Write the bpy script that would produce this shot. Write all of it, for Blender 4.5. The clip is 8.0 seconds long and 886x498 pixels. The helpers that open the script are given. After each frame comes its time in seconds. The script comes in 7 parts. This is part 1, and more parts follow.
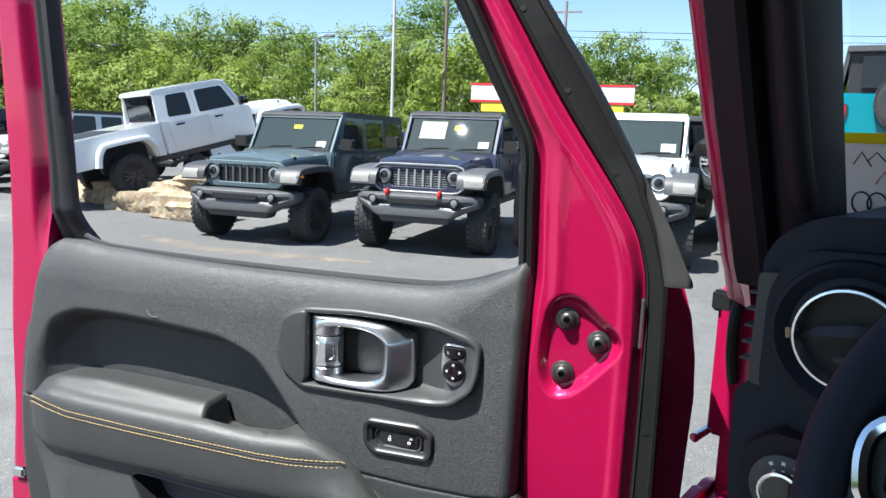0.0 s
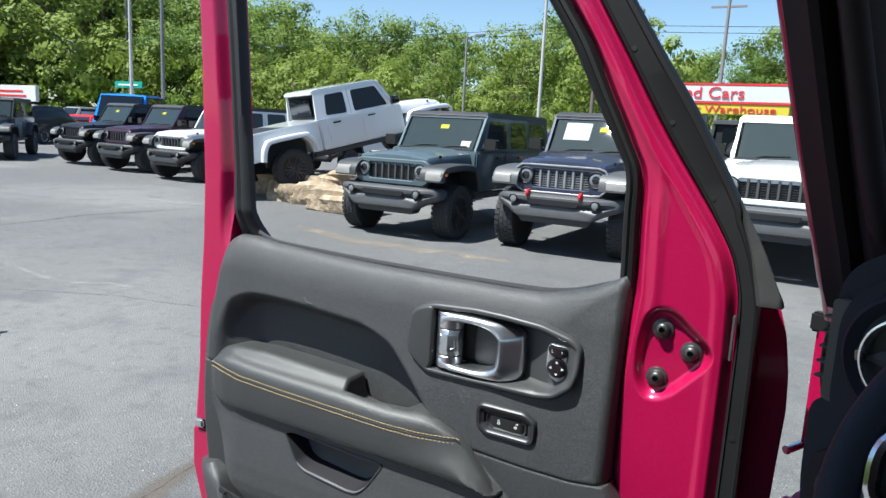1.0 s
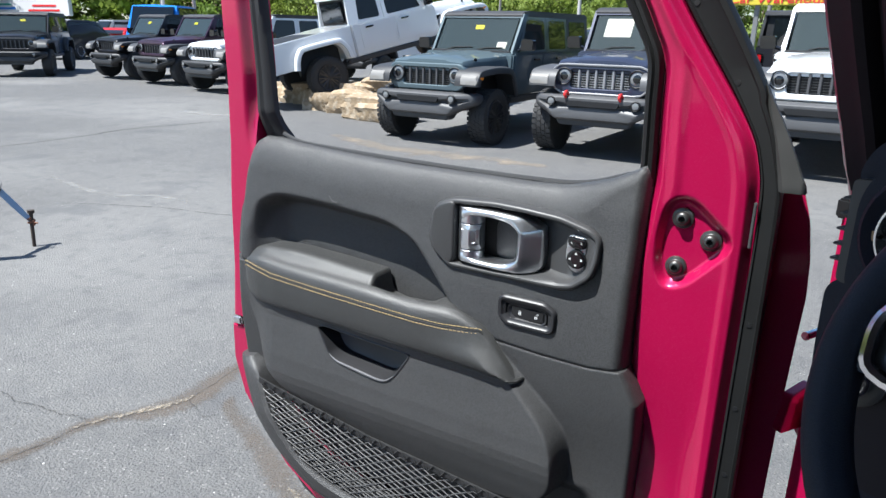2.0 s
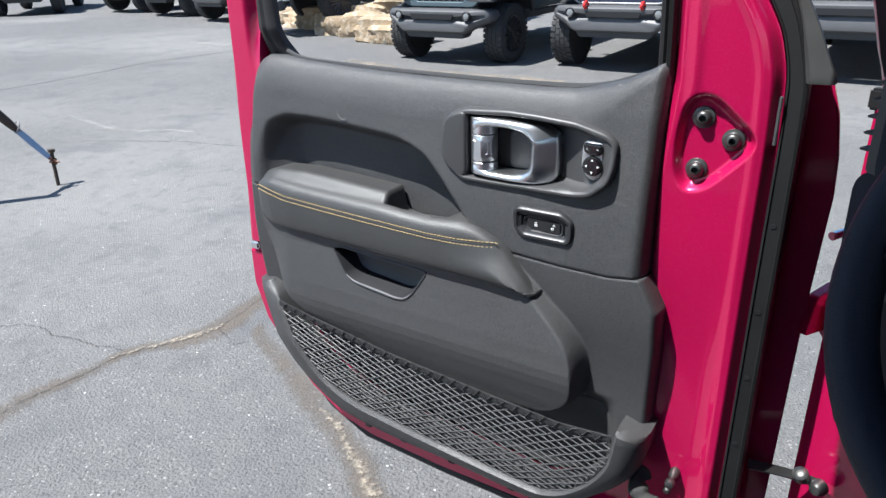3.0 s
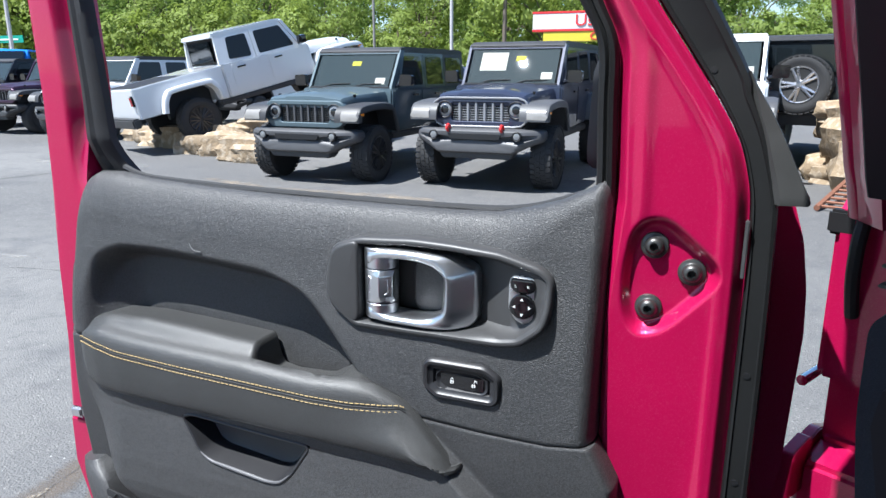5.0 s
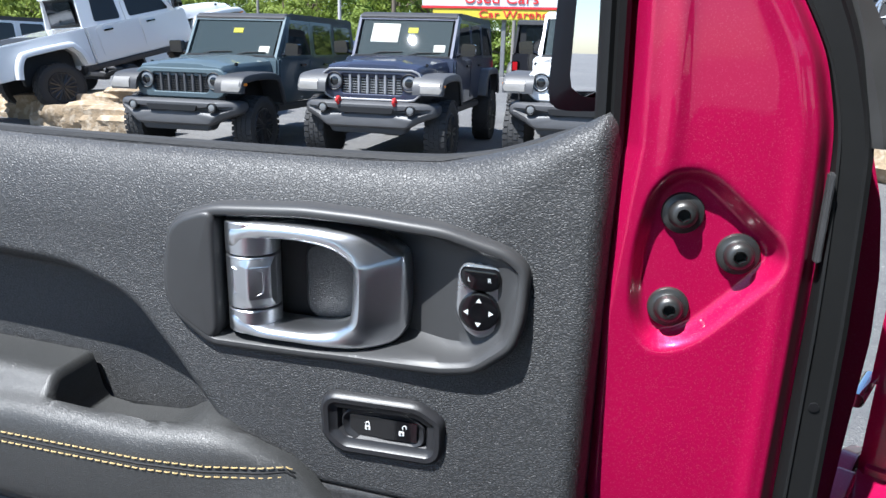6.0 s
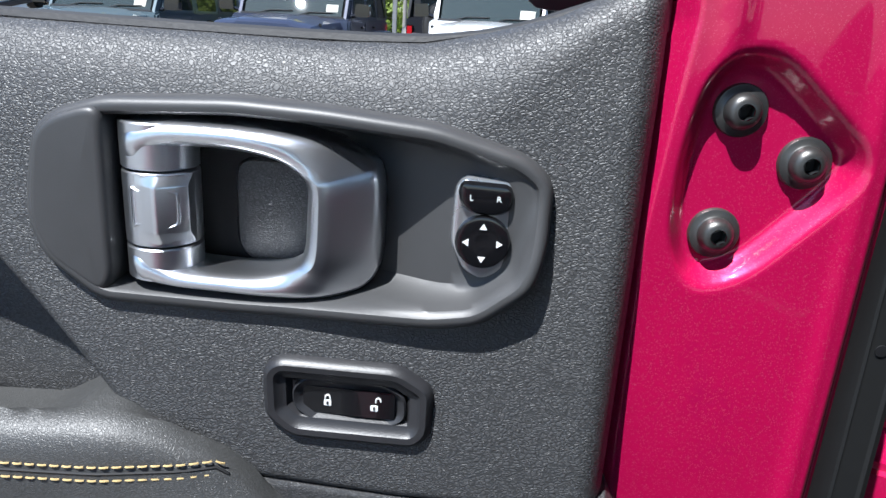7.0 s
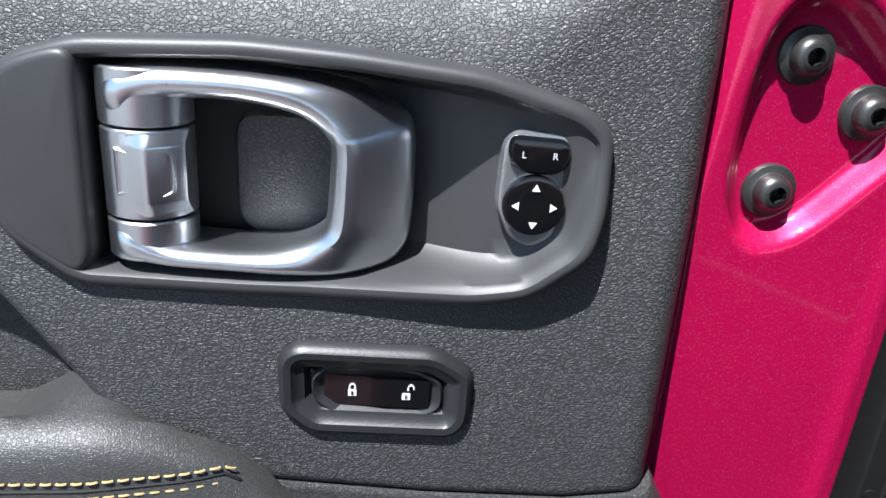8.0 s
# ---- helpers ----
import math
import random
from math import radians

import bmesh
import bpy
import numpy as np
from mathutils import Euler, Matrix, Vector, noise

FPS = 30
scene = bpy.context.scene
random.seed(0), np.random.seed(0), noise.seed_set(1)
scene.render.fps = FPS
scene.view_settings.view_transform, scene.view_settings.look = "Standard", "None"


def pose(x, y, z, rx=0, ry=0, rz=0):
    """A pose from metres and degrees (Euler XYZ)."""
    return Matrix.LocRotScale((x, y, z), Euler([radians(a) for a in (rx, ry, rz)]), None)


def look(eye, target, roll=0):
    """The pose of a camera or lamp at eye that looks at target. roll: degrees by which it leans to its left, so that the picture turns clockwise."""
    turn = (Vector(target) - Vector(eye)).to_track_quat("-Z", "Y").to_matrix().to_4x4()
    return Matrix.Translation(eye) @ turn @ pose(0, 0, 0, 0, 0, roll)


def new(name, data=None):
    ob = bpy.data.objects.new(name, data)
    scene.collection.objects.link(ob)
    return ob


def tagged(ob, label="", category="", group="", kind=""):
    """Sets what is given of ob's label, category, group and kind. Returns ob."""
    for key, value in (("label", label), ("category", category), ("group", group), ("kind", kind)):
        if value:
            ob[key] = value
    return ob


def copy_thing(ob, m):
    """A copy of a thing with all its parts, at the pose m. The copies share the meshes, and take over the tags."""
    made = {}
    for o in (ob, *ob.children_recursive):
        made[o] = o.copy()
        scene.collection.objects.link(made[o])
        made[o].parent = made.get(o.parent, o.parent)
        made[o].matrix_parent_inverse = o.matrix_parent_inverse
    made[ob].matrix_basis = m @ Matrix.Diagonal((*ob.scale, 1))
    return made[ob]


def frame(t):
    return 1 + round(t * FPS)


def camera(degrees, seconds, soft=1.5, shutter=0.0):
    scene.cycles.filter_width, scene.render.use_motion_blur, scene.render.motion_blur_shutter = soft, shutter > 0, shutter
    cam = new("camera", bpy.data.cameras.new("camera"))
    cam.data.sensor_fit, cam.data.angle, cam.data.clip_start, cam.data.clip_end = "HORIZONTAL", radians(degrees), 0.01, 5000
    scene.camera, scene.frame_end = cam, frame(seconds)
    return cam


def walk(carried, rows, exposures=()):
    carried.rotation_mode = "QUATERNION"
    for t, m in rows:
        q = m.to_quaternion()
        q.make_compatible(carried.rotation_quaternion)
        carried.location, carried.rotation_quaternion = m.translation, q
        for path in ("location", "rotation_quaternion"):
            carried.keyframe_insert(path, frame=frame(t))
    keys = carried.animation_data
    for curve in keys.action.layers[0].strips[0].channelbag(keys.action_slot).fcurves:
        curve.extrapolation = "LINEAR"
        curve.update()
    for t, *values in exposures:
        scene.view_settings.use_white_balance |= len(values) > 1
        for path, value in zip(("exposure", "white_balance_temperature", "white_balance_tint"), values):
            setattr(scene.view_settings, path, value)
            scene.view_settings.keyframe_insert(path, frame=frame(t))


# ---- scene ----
cam = camera(65.0, 8.0)
PATH = [
    (0, (0.839, -0.784, 1.573), (0.291, 1.113, 1.253), 2.1),
    (0.5, (0.891, -0.86, 1.605), (0.082, 0.945, 1.314), 2.6),
    (1, (0.911, -0.885, 1.608), (-0.008, 0.859, 1.266), 2.9),
    (1.5, (0.926, -0.885, 1.603), (-0.03, 0.811, 1.142), 2.4),
    (2, (0.941, -0.883, 1.593), (-0.037, 0.755, 0.991), 1.1),
    (2.2, (0.952, -0.88, 1.587), (-0.033, 0.733, 0.932), 0.5),
    (3.5, (0.941, -0.856, 1.565), (-0.056, 0.664, 0.733), -2.5),
    (4, (0.935, -0.847, 1.559), (-0.025, 0.741, 0.812), -2.1),
    (4.5, (0.885, -0.801, 1.56), (0.027, 0.906, 0.968), -1.2),
    (5, (0.811, -0.693, 1.539), (0.106, 1.111, 1.041), -0.1),
    (5.2, (0.784, -0.633, 1.53), (0.147, 1.199, 1.043), 0.4),
    (6.3, (0.678, -0.413, 1.441), (0.388, 1.479, 0.86), 2.5),
    (6.5, (0.661, -0.394, 1.426), (0.456, 1.505, 0.834), 3.2),
    (7, (0.635, -0.355, 1.404), (0.541, 1.543, 0.779), 3.6),
    (7.5, (0.607, -0.328, 1.386), (0.617, 1.558, 0.721), 3.9),
    (8, (0.58, -0.314, 1.387), (0.708, 1.554, 0.683), 4.4),
]
walk(cam, [(t, look(eye, target, roll)) for t, eye, target, roll in PATH],
     exposures=[(0, 1.48, 6250, 5), (0.5, 1.15, 6150, 4), (1.0, 1.12, 6150, 4), (2.0, 1.24, 6150, 7), (3.5, 1.37, 6150, 8), (5.0, 1.35, 5950, 8), (7.0, 1.36, 5950, 9), (8.0, 1.38, 6000, 9)])

# ---- light ----
SUN_FROM = Vector((-0.285, -0.37, 0.88)).normalized()
sun_data = bpy.data.lights.new("sun", "SUN")
sun_data.energy, sun_data.angle, sun_data.color = 5.0, radians(0.53), (1.0, 0.97, 0.925)
sun = new("sun", sun_data)
sun.rotation_mode = "QUATERNION"
sun.rotation_quaternion = SUN_FROM.to_track_quat("Z", "Y")
world = bpy.data.worlds.new("world")
scene.world = world
world.use_nodes = True
wn = world.node_tree
sky = wn.nodes.new("ShaderNodeTexSky")
sky.sky_type, sky.sun_disc = "NISHITA", False
sky.sun_elevation = math.asin(SUN_FROM.z)
sky.sun_rotation = math.atan2(SUN_FROM.x, SUN_FROM.y)
sky.air_density, sky.dust_density, sky.ozone_density = 1.0, 0.45, 3.5
background = wn.nodes["Background"]
background.inputs["Strength"].default_value = 0.076
wn.links.new(sky.outputs[0], background.inputs["Color"])


# ---- materials ----
def material(name, base, rough=0.5, metal=0.0, vary=0.12, scale=8.0, fine=120.0, bump=0.0, bump_scale=300.0,
             coat=0.0, spec=0.5, rough_vary=0.08, second=None, second_at=0.62, per_piece=0.0):
    """A surface whose colour drifts at two scales, with fine relief."""
    m = bpy.data.materials.new(name)
    m.use_nodes = True
    nt = m.node_tree
    b = nt.nodes["Principled BSDF"]
    tc = nt.nodes.new("ShaderNodeTexCoord")
    def noise_at(s, detail=4.0):
        n = nt.nodes.new("ShaderNodeTexNoise")
        n.inputs["Scale"].default_value, n.inputs["Detail"].default_value = s, detail
        nt.links.new(tc.outputs["Object"], n.inputs["Vector"])
        return n.outputs["Fac"]
    def maths(op, a, c):
        n = nt.nodes.new("ShaderNodeMath")
        n.operation = op
        for i, v in enumerate((a, c)):
            if isinstance(v, (int, float)):
                n.inputs[i].default_value = v
            else:
                nt.links.new(v, n.inputs[i])
        return n.outputs[0]
    coarse, grain = noise_at(scale), noise_at(fine, 2.0)
    value = maths("ADD", maths("MULTIPLY", coarse, vary * 2), maths("MULTIPLY", grain, vary))
    value = maths("ADD", value, 1 - 1.5 * vary)
    if per_piece:
        info = nt.nodes.new("ShaderNodeObjectInfo")
        value = maths("MULTIPLY", value, maths("ADD", maths("MULTIPLY", info.outputs["Random"], per_piece * 2), 1 - per_piece))
    mul = nt.nodes.new("ShaderNodeVectorMath")
    mul.operation = "SCALE"
    nt.links.new(value, mul.inputs["Scale"])
    if second:
        ramp = nt.nodes.new("ShaderNodeMapRange")
        ramp.inputs["From Min"].default_value, ramp.inputs["From Max"].default_value = second_at - 0.06, second_at + 0.06
        nt.links.new(noise_at(scale * 2.3, 6.0), ramp.inputs["Value"])
        mix = nt.nodes.new("ShaderNodeMix")
        mix.data_type = "RGBA"
        nt.links.new(ramp.outputs[0], mix.inputs["Factor"])
        mix.inputs["A"].default_value, mix.inputs["B"].default_value = (*base, 1), (*second, 1)
        nt.links.new(mix.outputs["Result"], mul.inputs[0])
    else:
        mul.inputs[0].default_value = base
    nt.links.new(mul.outputs[0], b.inputs["Base Color"])
    nt.links.new(maths("ADD", maths("MULTIPLY", coarse, rough_vary * 2), rough - rough_vary), b.inputs["Roughness"])
    b.inputs["Metallic"].default_value = metal
    b.inputs["Specular IOR Level"].default_value = spec
    b.inputs["Coat Weight"].default_value, b.inputs["Coat Roughness"].default_value = coat, 0.04
    if bump:
        bp = nt.nodes.new("ShaderNodeBump")
        bp.inputs["Strength"].default_value, bp.inputs["Distance"].default_value = 1.0, bump
        nt.links.new(noise_at(bump_scale, 3.0), bp.inputs["Height"])
        nt.links.new(bp.outputs[0], b.inputs["Normal"])
    return m


def leather(name, base, rough, cell, depth, vary=0.15, crease_shade=0.7):
    """Moulded grain: pebbled cells with soft creases, whose shade is darkened into the base colour."""
    m = material(name, base, rough, vary=vary, scale=9, fine=220)
    nt = m.node_tree
    b = nt.nodes["Principled BSDF"]
    tc = nt.nodes.new("ShaderNodeTexCoord")
    warp = nt.nodes.new("ShaderNodeTexNoise")
    warp.inputs["Scale"].default_value = cell * 0.45
    nt.links.new(tc.outputs["Object"], warp.inputs["Vector"])
    add = nt.nodes.new("ShaderNodeVectorMath")
    add.operation = "MULTIPLY_ADD"
    add.inputs[1].default_value = (2.2 / cell,) * 3
    nt.links.new(warp.outputs["Color"], add.inputs[0])
    nt.links.new(tc.outputs["Object"], add.inputs[2])
    stretch = nt.nodes.new("ShaderNodeMapping")
    stretch.inputs["Scale"].default_value = (0.70, 0.70, 1.10)
    nt.links.new(add.outputs[0], stretch.inputs["Vector"])
    cells = nt.nodes.new("ShaderNodeTexVoronoi")
    cells.feature = "DISTANCE_TO_EDGE"
    cells.inputs["Scale"].default_value = cell
    nt.links.new(stretch.outputs[0], cells.inputs["Vector"])
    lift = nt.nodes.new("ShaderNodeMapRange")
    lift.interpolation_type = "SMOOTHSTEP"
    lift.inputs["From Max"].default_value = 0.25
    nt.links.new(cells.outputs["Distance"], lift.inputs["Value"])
    bp = nt.nodes.new("ShaderNodeBump")
    bp.inputs["Strength"].default_value, bp.inputs["Distance"].default_value = 1.0, depth
    nt.links.new(lift.outputs[0], bp.inputs["Height"])
    nt.links.new(bp.outputs[0], b.inputs["Normal"])
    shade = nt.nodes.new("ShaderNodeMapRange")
    shade.inputs["To Min"].default_value = crease_shade
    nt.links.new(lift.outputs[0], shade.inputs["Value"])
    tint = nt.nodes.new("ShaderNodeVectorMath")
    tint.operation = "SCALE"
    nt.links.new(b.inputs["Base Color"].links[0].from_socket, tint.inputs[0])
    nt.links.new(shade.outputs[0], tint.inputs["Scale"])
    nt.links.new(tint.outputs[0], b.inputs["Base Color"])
    return m


def flake_paint(name, base, dark, metal=0.55, rough=0.36, coat=0.45, spark=0.0):
    """Metallic paint with tiny flakes under a clear coat; spark mixes their glints into the colour."""
    m = material(name, base, rough, metal=metal, vary=0.05, scale=3, coat=1.0, rough_vary=0.03)
    nt = m.node_tree
    b = nt.nodes["Principled BSDF"]
    b.inputs["Coat Roughness"].default_value = 0.05
    b.inputs["Coat Weight"].default_value = coat
    b.inputs["Specular IOR Level"].default_value = 0.15
    tc = nt.nodes.new("ShaderNodeTexCoord")
    v = nt.nodes.new("ShaderNodeTexVoronoi")
    v.inputs["Scale"].default_value = 1900
    nt.links.new(tc.outputs["Object"], v.inputs["Vector"])
    bp = nt.nodes.new("ShaderNodeBump")
    bp.inputs["Strength"].default_value, bp.inputs["Distance"].default_value = dark, 0.0004
    nt.links.new(v.outputs["Color"], bp.inputs["Height"])
    nt.links.new(bp.outputs[0], b.inputs["Normal"])
    if spark:
        pick = nt.nodes.new("ShaderNodeSeparateColor")
        nt.links.new(v.outputs["Color"], pick.inputs[0])
        cut = nt.nodes.new("ShaderNodeMapRange")
        cut.inputs["From Min"].default_value, cut.inputs["From Max"].default_value, cut.inputs["To Max"].default_value = 0.86, 1.0, spark
        nt.links.new(pick.outputs[0], cut.inputs["Value"])
        mix = nt.nodes.new("ShaderNodeMix")
        mix.data_type = "RGBA"
        nt.links.new(cut.outputs[0], mix.inputs["Factor"])
        nt.links.new(b.inputs["Base Color"].links[0].from_socket, mix.inputs["A"])
        mix.inputs["B"].default_value = (0.85, 0.30, 0.42, 1)
        nt.links.new(mix.outputs["Result"], b.inputs["Base Color"])
    return m


def glass(name, tint, rough=0.02, alpha=0.35):
    m = bpy.data.materials.new(name)
    m.use_nodes = True
    b = m.node_tree.nodes["Principled BSDF"]
    b.inputs["Base Color"].default_value = (*tint, 1)
    b.inputs["Roughness"].default_value = rough
    b.inputs["Alpha"].default_value = alpha
    b.inputs["Specular IOR Level"].default_value = 0.7
    return m


def asphalt_material():
    m = material("asphalt", (0.120, 0.1175, 0.115), 0.82, vary=0.26, scale=0.35, fine=70, bump=0.010, bump_scale=95, spec=0.35)
    nt = m.node_tree
    b = nt.nodes["Principled BSDF"]
    old = b.inputs["Base Color"].links[0].from_socket
    tc = nt.nodes.new("ShaderNodeTexCoord")
    def mixed(source, fac, colour):
        mix = nt.nodes.new("ShaderNodeMix")
        mix.data_type = "RGBA"
        nt.links.new(fac, mix.inputs["Factor"])
        nt.links.new(source, mix.inputs["A"])
        mix.inputs["B"].default_value = (*colour, 1)
        return mix.outputs["Result"]
    def ramp(source, lo, hi, top=1.0):
        r = nt.nodes.new("ShaderNodeMapRange")
        r.inputs["From Min"].default_value, r.inputs["From Max"].default_value, r.inputs["To Max"].default_value = lo, hi, top
        nt.links.new(source, r.inputs["Value"])
        return r.outputs[0]
    stones = nt.nodes.new("ShaderNodeTexVoronoi")
    stones.inputs["Scale"].default_value = 140
    nt.links.new(tc.outputs["Object"], stones.inputs["Vector"])
    pick = nt.nodes.new("ShaderNodeSeparateColor")
    nt.links.new(stones.outputs["Color"], pick.inputs[0])
    out = mixed(old, ramp(pick.outputs[0], 0.955, 0.985, 0.55), (0.32, 0.31, 0.295))
    out = mixed(out, ramp(pick.outputs[1], 0.80, 0.93, 0.65), (0.055, 0.055, 0.057))
    patch = nt.nodes.new("ShaderNodeTexNoise")
    patch.inputs["Scale"].default_value, patch.inputs["Detail"].default_value = 0.22, 6
    nt.links.new(tc.outputs["Object"], patch.inputs["Vector"])
    out = mixed(out, ramp(patch.outputs["Fac"], 0.50, 0.66, 0.5), (0.22, 0.215, 0.205))
    blot = nt.nodes.new("ShaderNodeTexNoise")
    blot.inputs["Scale"].default_value, blot.inputs["Detail"].default_value = 1.7, 5
    nt.links.new(tc.outputs["Object"], blot.inputs["Vector"])
    out = mixed(out, ramp(blot.outputs["Fac"], 0.54, 0.70, 0.5), (0.085, 0.086, 0.09))
    wash = nt.nodes.new("ShaderNodeTexNoise")
    wash.inputs["Scale"].default_value, wash.inputs["Detail"].default_value, wash.inputs["Roughness"].default_value = 6.5, 8, 0.7
    nt.links.new(tc.outputs["Object"], wash.inputs["Vector"])
    out = mixed(out, ramp(wash.outputs["Fac"], 0.50, 0.72, 0.6), (0.075, 0.075, 0.078))
    gravel = nt.nodes.new("ShaderNodeTexVoronoi")
    gravel.inputs["Scale"].default_value = 46
    nt.links.new(tc.outputs["Object"], gravel.inputs["Vector"])
    chip = nt.nodes.new("ShaderNodeSeparateColor")
    nt.links.new(gravel.outputs["Color"], chip.inputs[0])
    near = nt.nodes.new("ShaderNodeMath")
    near.operation = "MULTIPLY"
    nt.links.new(ramp(chip.outputs[0], 0.982, 0.986), near.inputs[0])
    nt.links.new(ramp(gravel.outputs["Distance"], 0.24, 0.16), near.inputs[1])
    out = mixed(out, near.outputs[0], (0.50, 0.49, 0.465))
    nt.links.new(out, b.inputs["Base Color"])
    return m


RED = flake_paint("magenta_red_paint", (0.40, 0.0030, 0.060), 0.10, metal=0.22, rough=0.36, coat=0.9, spark=0.10)
TRIM = leather("grained_black_trim", (0.056, 0.0565, 0.058), 0.49, 540, 0.00022, crease_shade=0.55)
TRIM_LOW = leather("fine_grained_plastic", (0.056, 0.056, 0.057), 0.48, 620, 0.00013, crease_shade=0.5)
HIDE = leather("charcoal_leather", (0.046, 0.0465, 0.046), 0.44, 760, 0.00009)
PLASTIC = material("black_plastic", (0.018, 0.018, 0.020), 0.42, bump=0.0001, bump_scale=900)
SATIN = material("satin_black_plastic", (0.041, 0.041, 0.042), 0.46, bump=0.00006, bump_scale=1500)
DEEP = material("deep_black_plastic", (0.004, 0.004, 0.005), 0.6)
GLOSS = material("gloss_black", (0.006, 0.006, 0.007), 0.12, coat=0.5)
RUBBER = material("black_rubber", (0.018, 0.018, 0.019), 0.62, vary=0.2, scale=14, bump=0.0002, bump_scale=400)
RUBBER_GREY = material("weathered_rubber", (0.0105, 0.0108, 0.011), 0.52, spec=0.24, vary=0.2, scale=10, bump=0.00005, bump_scale=500)
GASKET = material("grey_gasket_rubber", (0.027, 0.027, 0.026), 0.55, vary=0.15, scale=40, bump=0.00003, bump_scale=500)
CHROME = material("satin_chrome", (0.74, 0.755, 0.78), 0.30, metal=1.0, vary=0.03, rough_vary=0.03)
BRIGHT = material("bright_metal", (0.80, 0.80, 0.82), 0.14, metal=1.0, vary=0.03)
STEEL = material("dark_bolt_steel", (0.095, 0.094, 0.092), 0.38, metal=0.8, vary=0.15, scale=60)
THREAD = material("ochre_thread", (0.42, 0.31, 0.14), 0.7, vary=0.2, scale=200)
WHITE_INK = material("white_ink", (0.75, 0.75, 0.74), 0.5, vary=0.03)
CORD = material("grey_net_cord", (0.055, 0.055, 0.057), 0.5, vary=0.3, scale=60)
WEB = material("woven_strap", (0.035, 0.036, 0.034), 0.85, vary=0.3, scale=150, bump=0.0008, bump_scale=500)
ASPHALT = asphalt_material()
def patchy(name, base, scale, low, high, top, rough=0.9, bump=0.002, bump_scale=120, vary=0.3):
    """A thin deposit that breaks up into patches and thins out towards its edges."""
    m = material(name, base, rough, vary=vary, scale=scale, bump=bump, bump_scale=bump_scale)
    nt = m.node_tree
    tc, n = nt.nodes.new("ShaderNodeTexCoord"), nt.nodes.new("ShaderNodeTexNoise")
    n.inputs["Scale"].default_value, n.inputs["Detail"].default_value, n.inputs["Roughness"].default_value = scale, 9, 0.65
    nt.links.new(tc.outputs["Object"], n.inputs["Vector"])
    at = nt.nodes.new("ShaderNodeAttribute")
    at.attribute_name = "edge"
    lift = nt.nodes.new("ShaderNodeMath")
    lift.operation = "MULTIPLY_ADD"
    lift.inputs[1].default_value, lift.inputs[2].default_value = 0.42, -0.30
    nt.links.new(at.outputs["Fac"], lift.inputs[0])
    add = nt.nodes.new("ShaderNodeMath")
    nt.links.new(n.outputs["Fac"], add.inputs[0])
    nt.links.new(lift.outputs[0], add.inputs[1])
    cut = nt.nodes.new("ShaderNodeMapRange")
    cut.inputs["From Min"].default_value, cut.inputs["From Max"].default_value, cut.inputs["To Max"].default_value = low, high, top
    nt.links.new(add.outputs[0], cut.inputs["Value"])
    nt.links.new(cut.outputs[0], nt.nodes["Principled BSDF"].inputs["Alpha"])
    return m


TAR = patchy("crack_line", (0.055, 0.052, 0.048), 30, 0.44, 0.62, 0.75)
GRIT = patchy("tan_grit", (0.27, 0.232, 0.182), 45, 0.47, 0.72, 0.8, bump=0.004)
STAIN = patchy("brown_stain", (0.120, 0.096, 0.076), 6, 0.24, 0.72, 0.55)
CHALK = patchy("chalky_dust", (0.33, 0.32, 0.30), 3.5, 0.42, 0.85, 0.55)
DUST = patchy("tan_dirt", (0.26, 0.215, 0.165), 3.0, 0.36, 0.80, 0.7)
GRASS = material("grass", (0.10, 0.17, 0.035), 0.9, vary=0.35, scale=0.5, fine=6, bump=0.05, bump_scale=9)
ROCK = material("tan_sandstone", (0.25, 0.185, 0.115), 0.85, vary=0.28, scale=4, fine=60, bump=0.02, bump_scale=14,
                second=(0.34, 0.275, 0.20), second_at=0.55, per_piece=0.2)
BARK = material("bark", (0.13, 0.10, 0.075), 0.9, vary=0.35, scale=3, fine=40, bump=0.02, bump_scale=20)
TYRE = material("tyre_rubber", (0.022, 0.022, 0.023), 0.75, vary=0.25, scale=9, bump=0.002, bump_scale=60)
RIM_DARK = material("dark_alloy", (0.05, 0.05, 0.053), 0.35, metal=0.7, vary=0.1)
RIM_SILVER = material("machined_alloy", (0.55, 0.55, 0.57), 0.28, metal=0.9, vary=0.08)
BUMPER = material("bumper_plastic", (0.065, 0.065, 0.068), 0.48, vary=0.15, scale=4, bump=0.0006, bump_scale=300)
BUMPER_DARK = material("dark_bumper_plastic", (0.035, 0.035, 0.037), 0.5, vary=0.15, scale=4, bump=0.0006, bump_scale=300)
CLOUDY = material("chalky_scuff", (0.13, 0.13, 0.13), 0.8)
SILVERY = material("pale_silver_plastic", (0.55, 0.56, 0.575), 0.28, metal=0.85, vary=0.04)
LAMP_GLASS = material("smoked_lamp_lens", (0.16, 0.165, 0.17), 0.10, vary=0.25, scale=30, coat=1.0)
GRILLE_GREY = material("grey_grille_trim", (0.28, 0.28, 0.29), 0.4, metal=0.4, vary=0.1)
RING = material("bright_vent_ring", (0.80, 0.81, 0.83), 0.22, metal=0.9, vary=0.03)
LIP = material("glint_grey_edge", (0.10, 0.10, 0.105), 0.30, vary=0.05)
SILVER_LENS = material("clear_marker_lens", (0.24, 0.23, 0.215), 0.18, vary=0.1, scale=20)
AMBER = material("amber_lens", (0.75, 0.25, 0.03), 0.2, vary=0.05)
RED_LENS = material("red_lens", (0.35, 0.01, 0.015), 0.15, vary=0.1)
HOOK_RED = material("red_tow_hook", (0.62, 0.03, 0.03), 0.35, vary=0.05)
GLASS = glass("window_glass", (0.008, 0.011, 0.013), alpha=0.92)
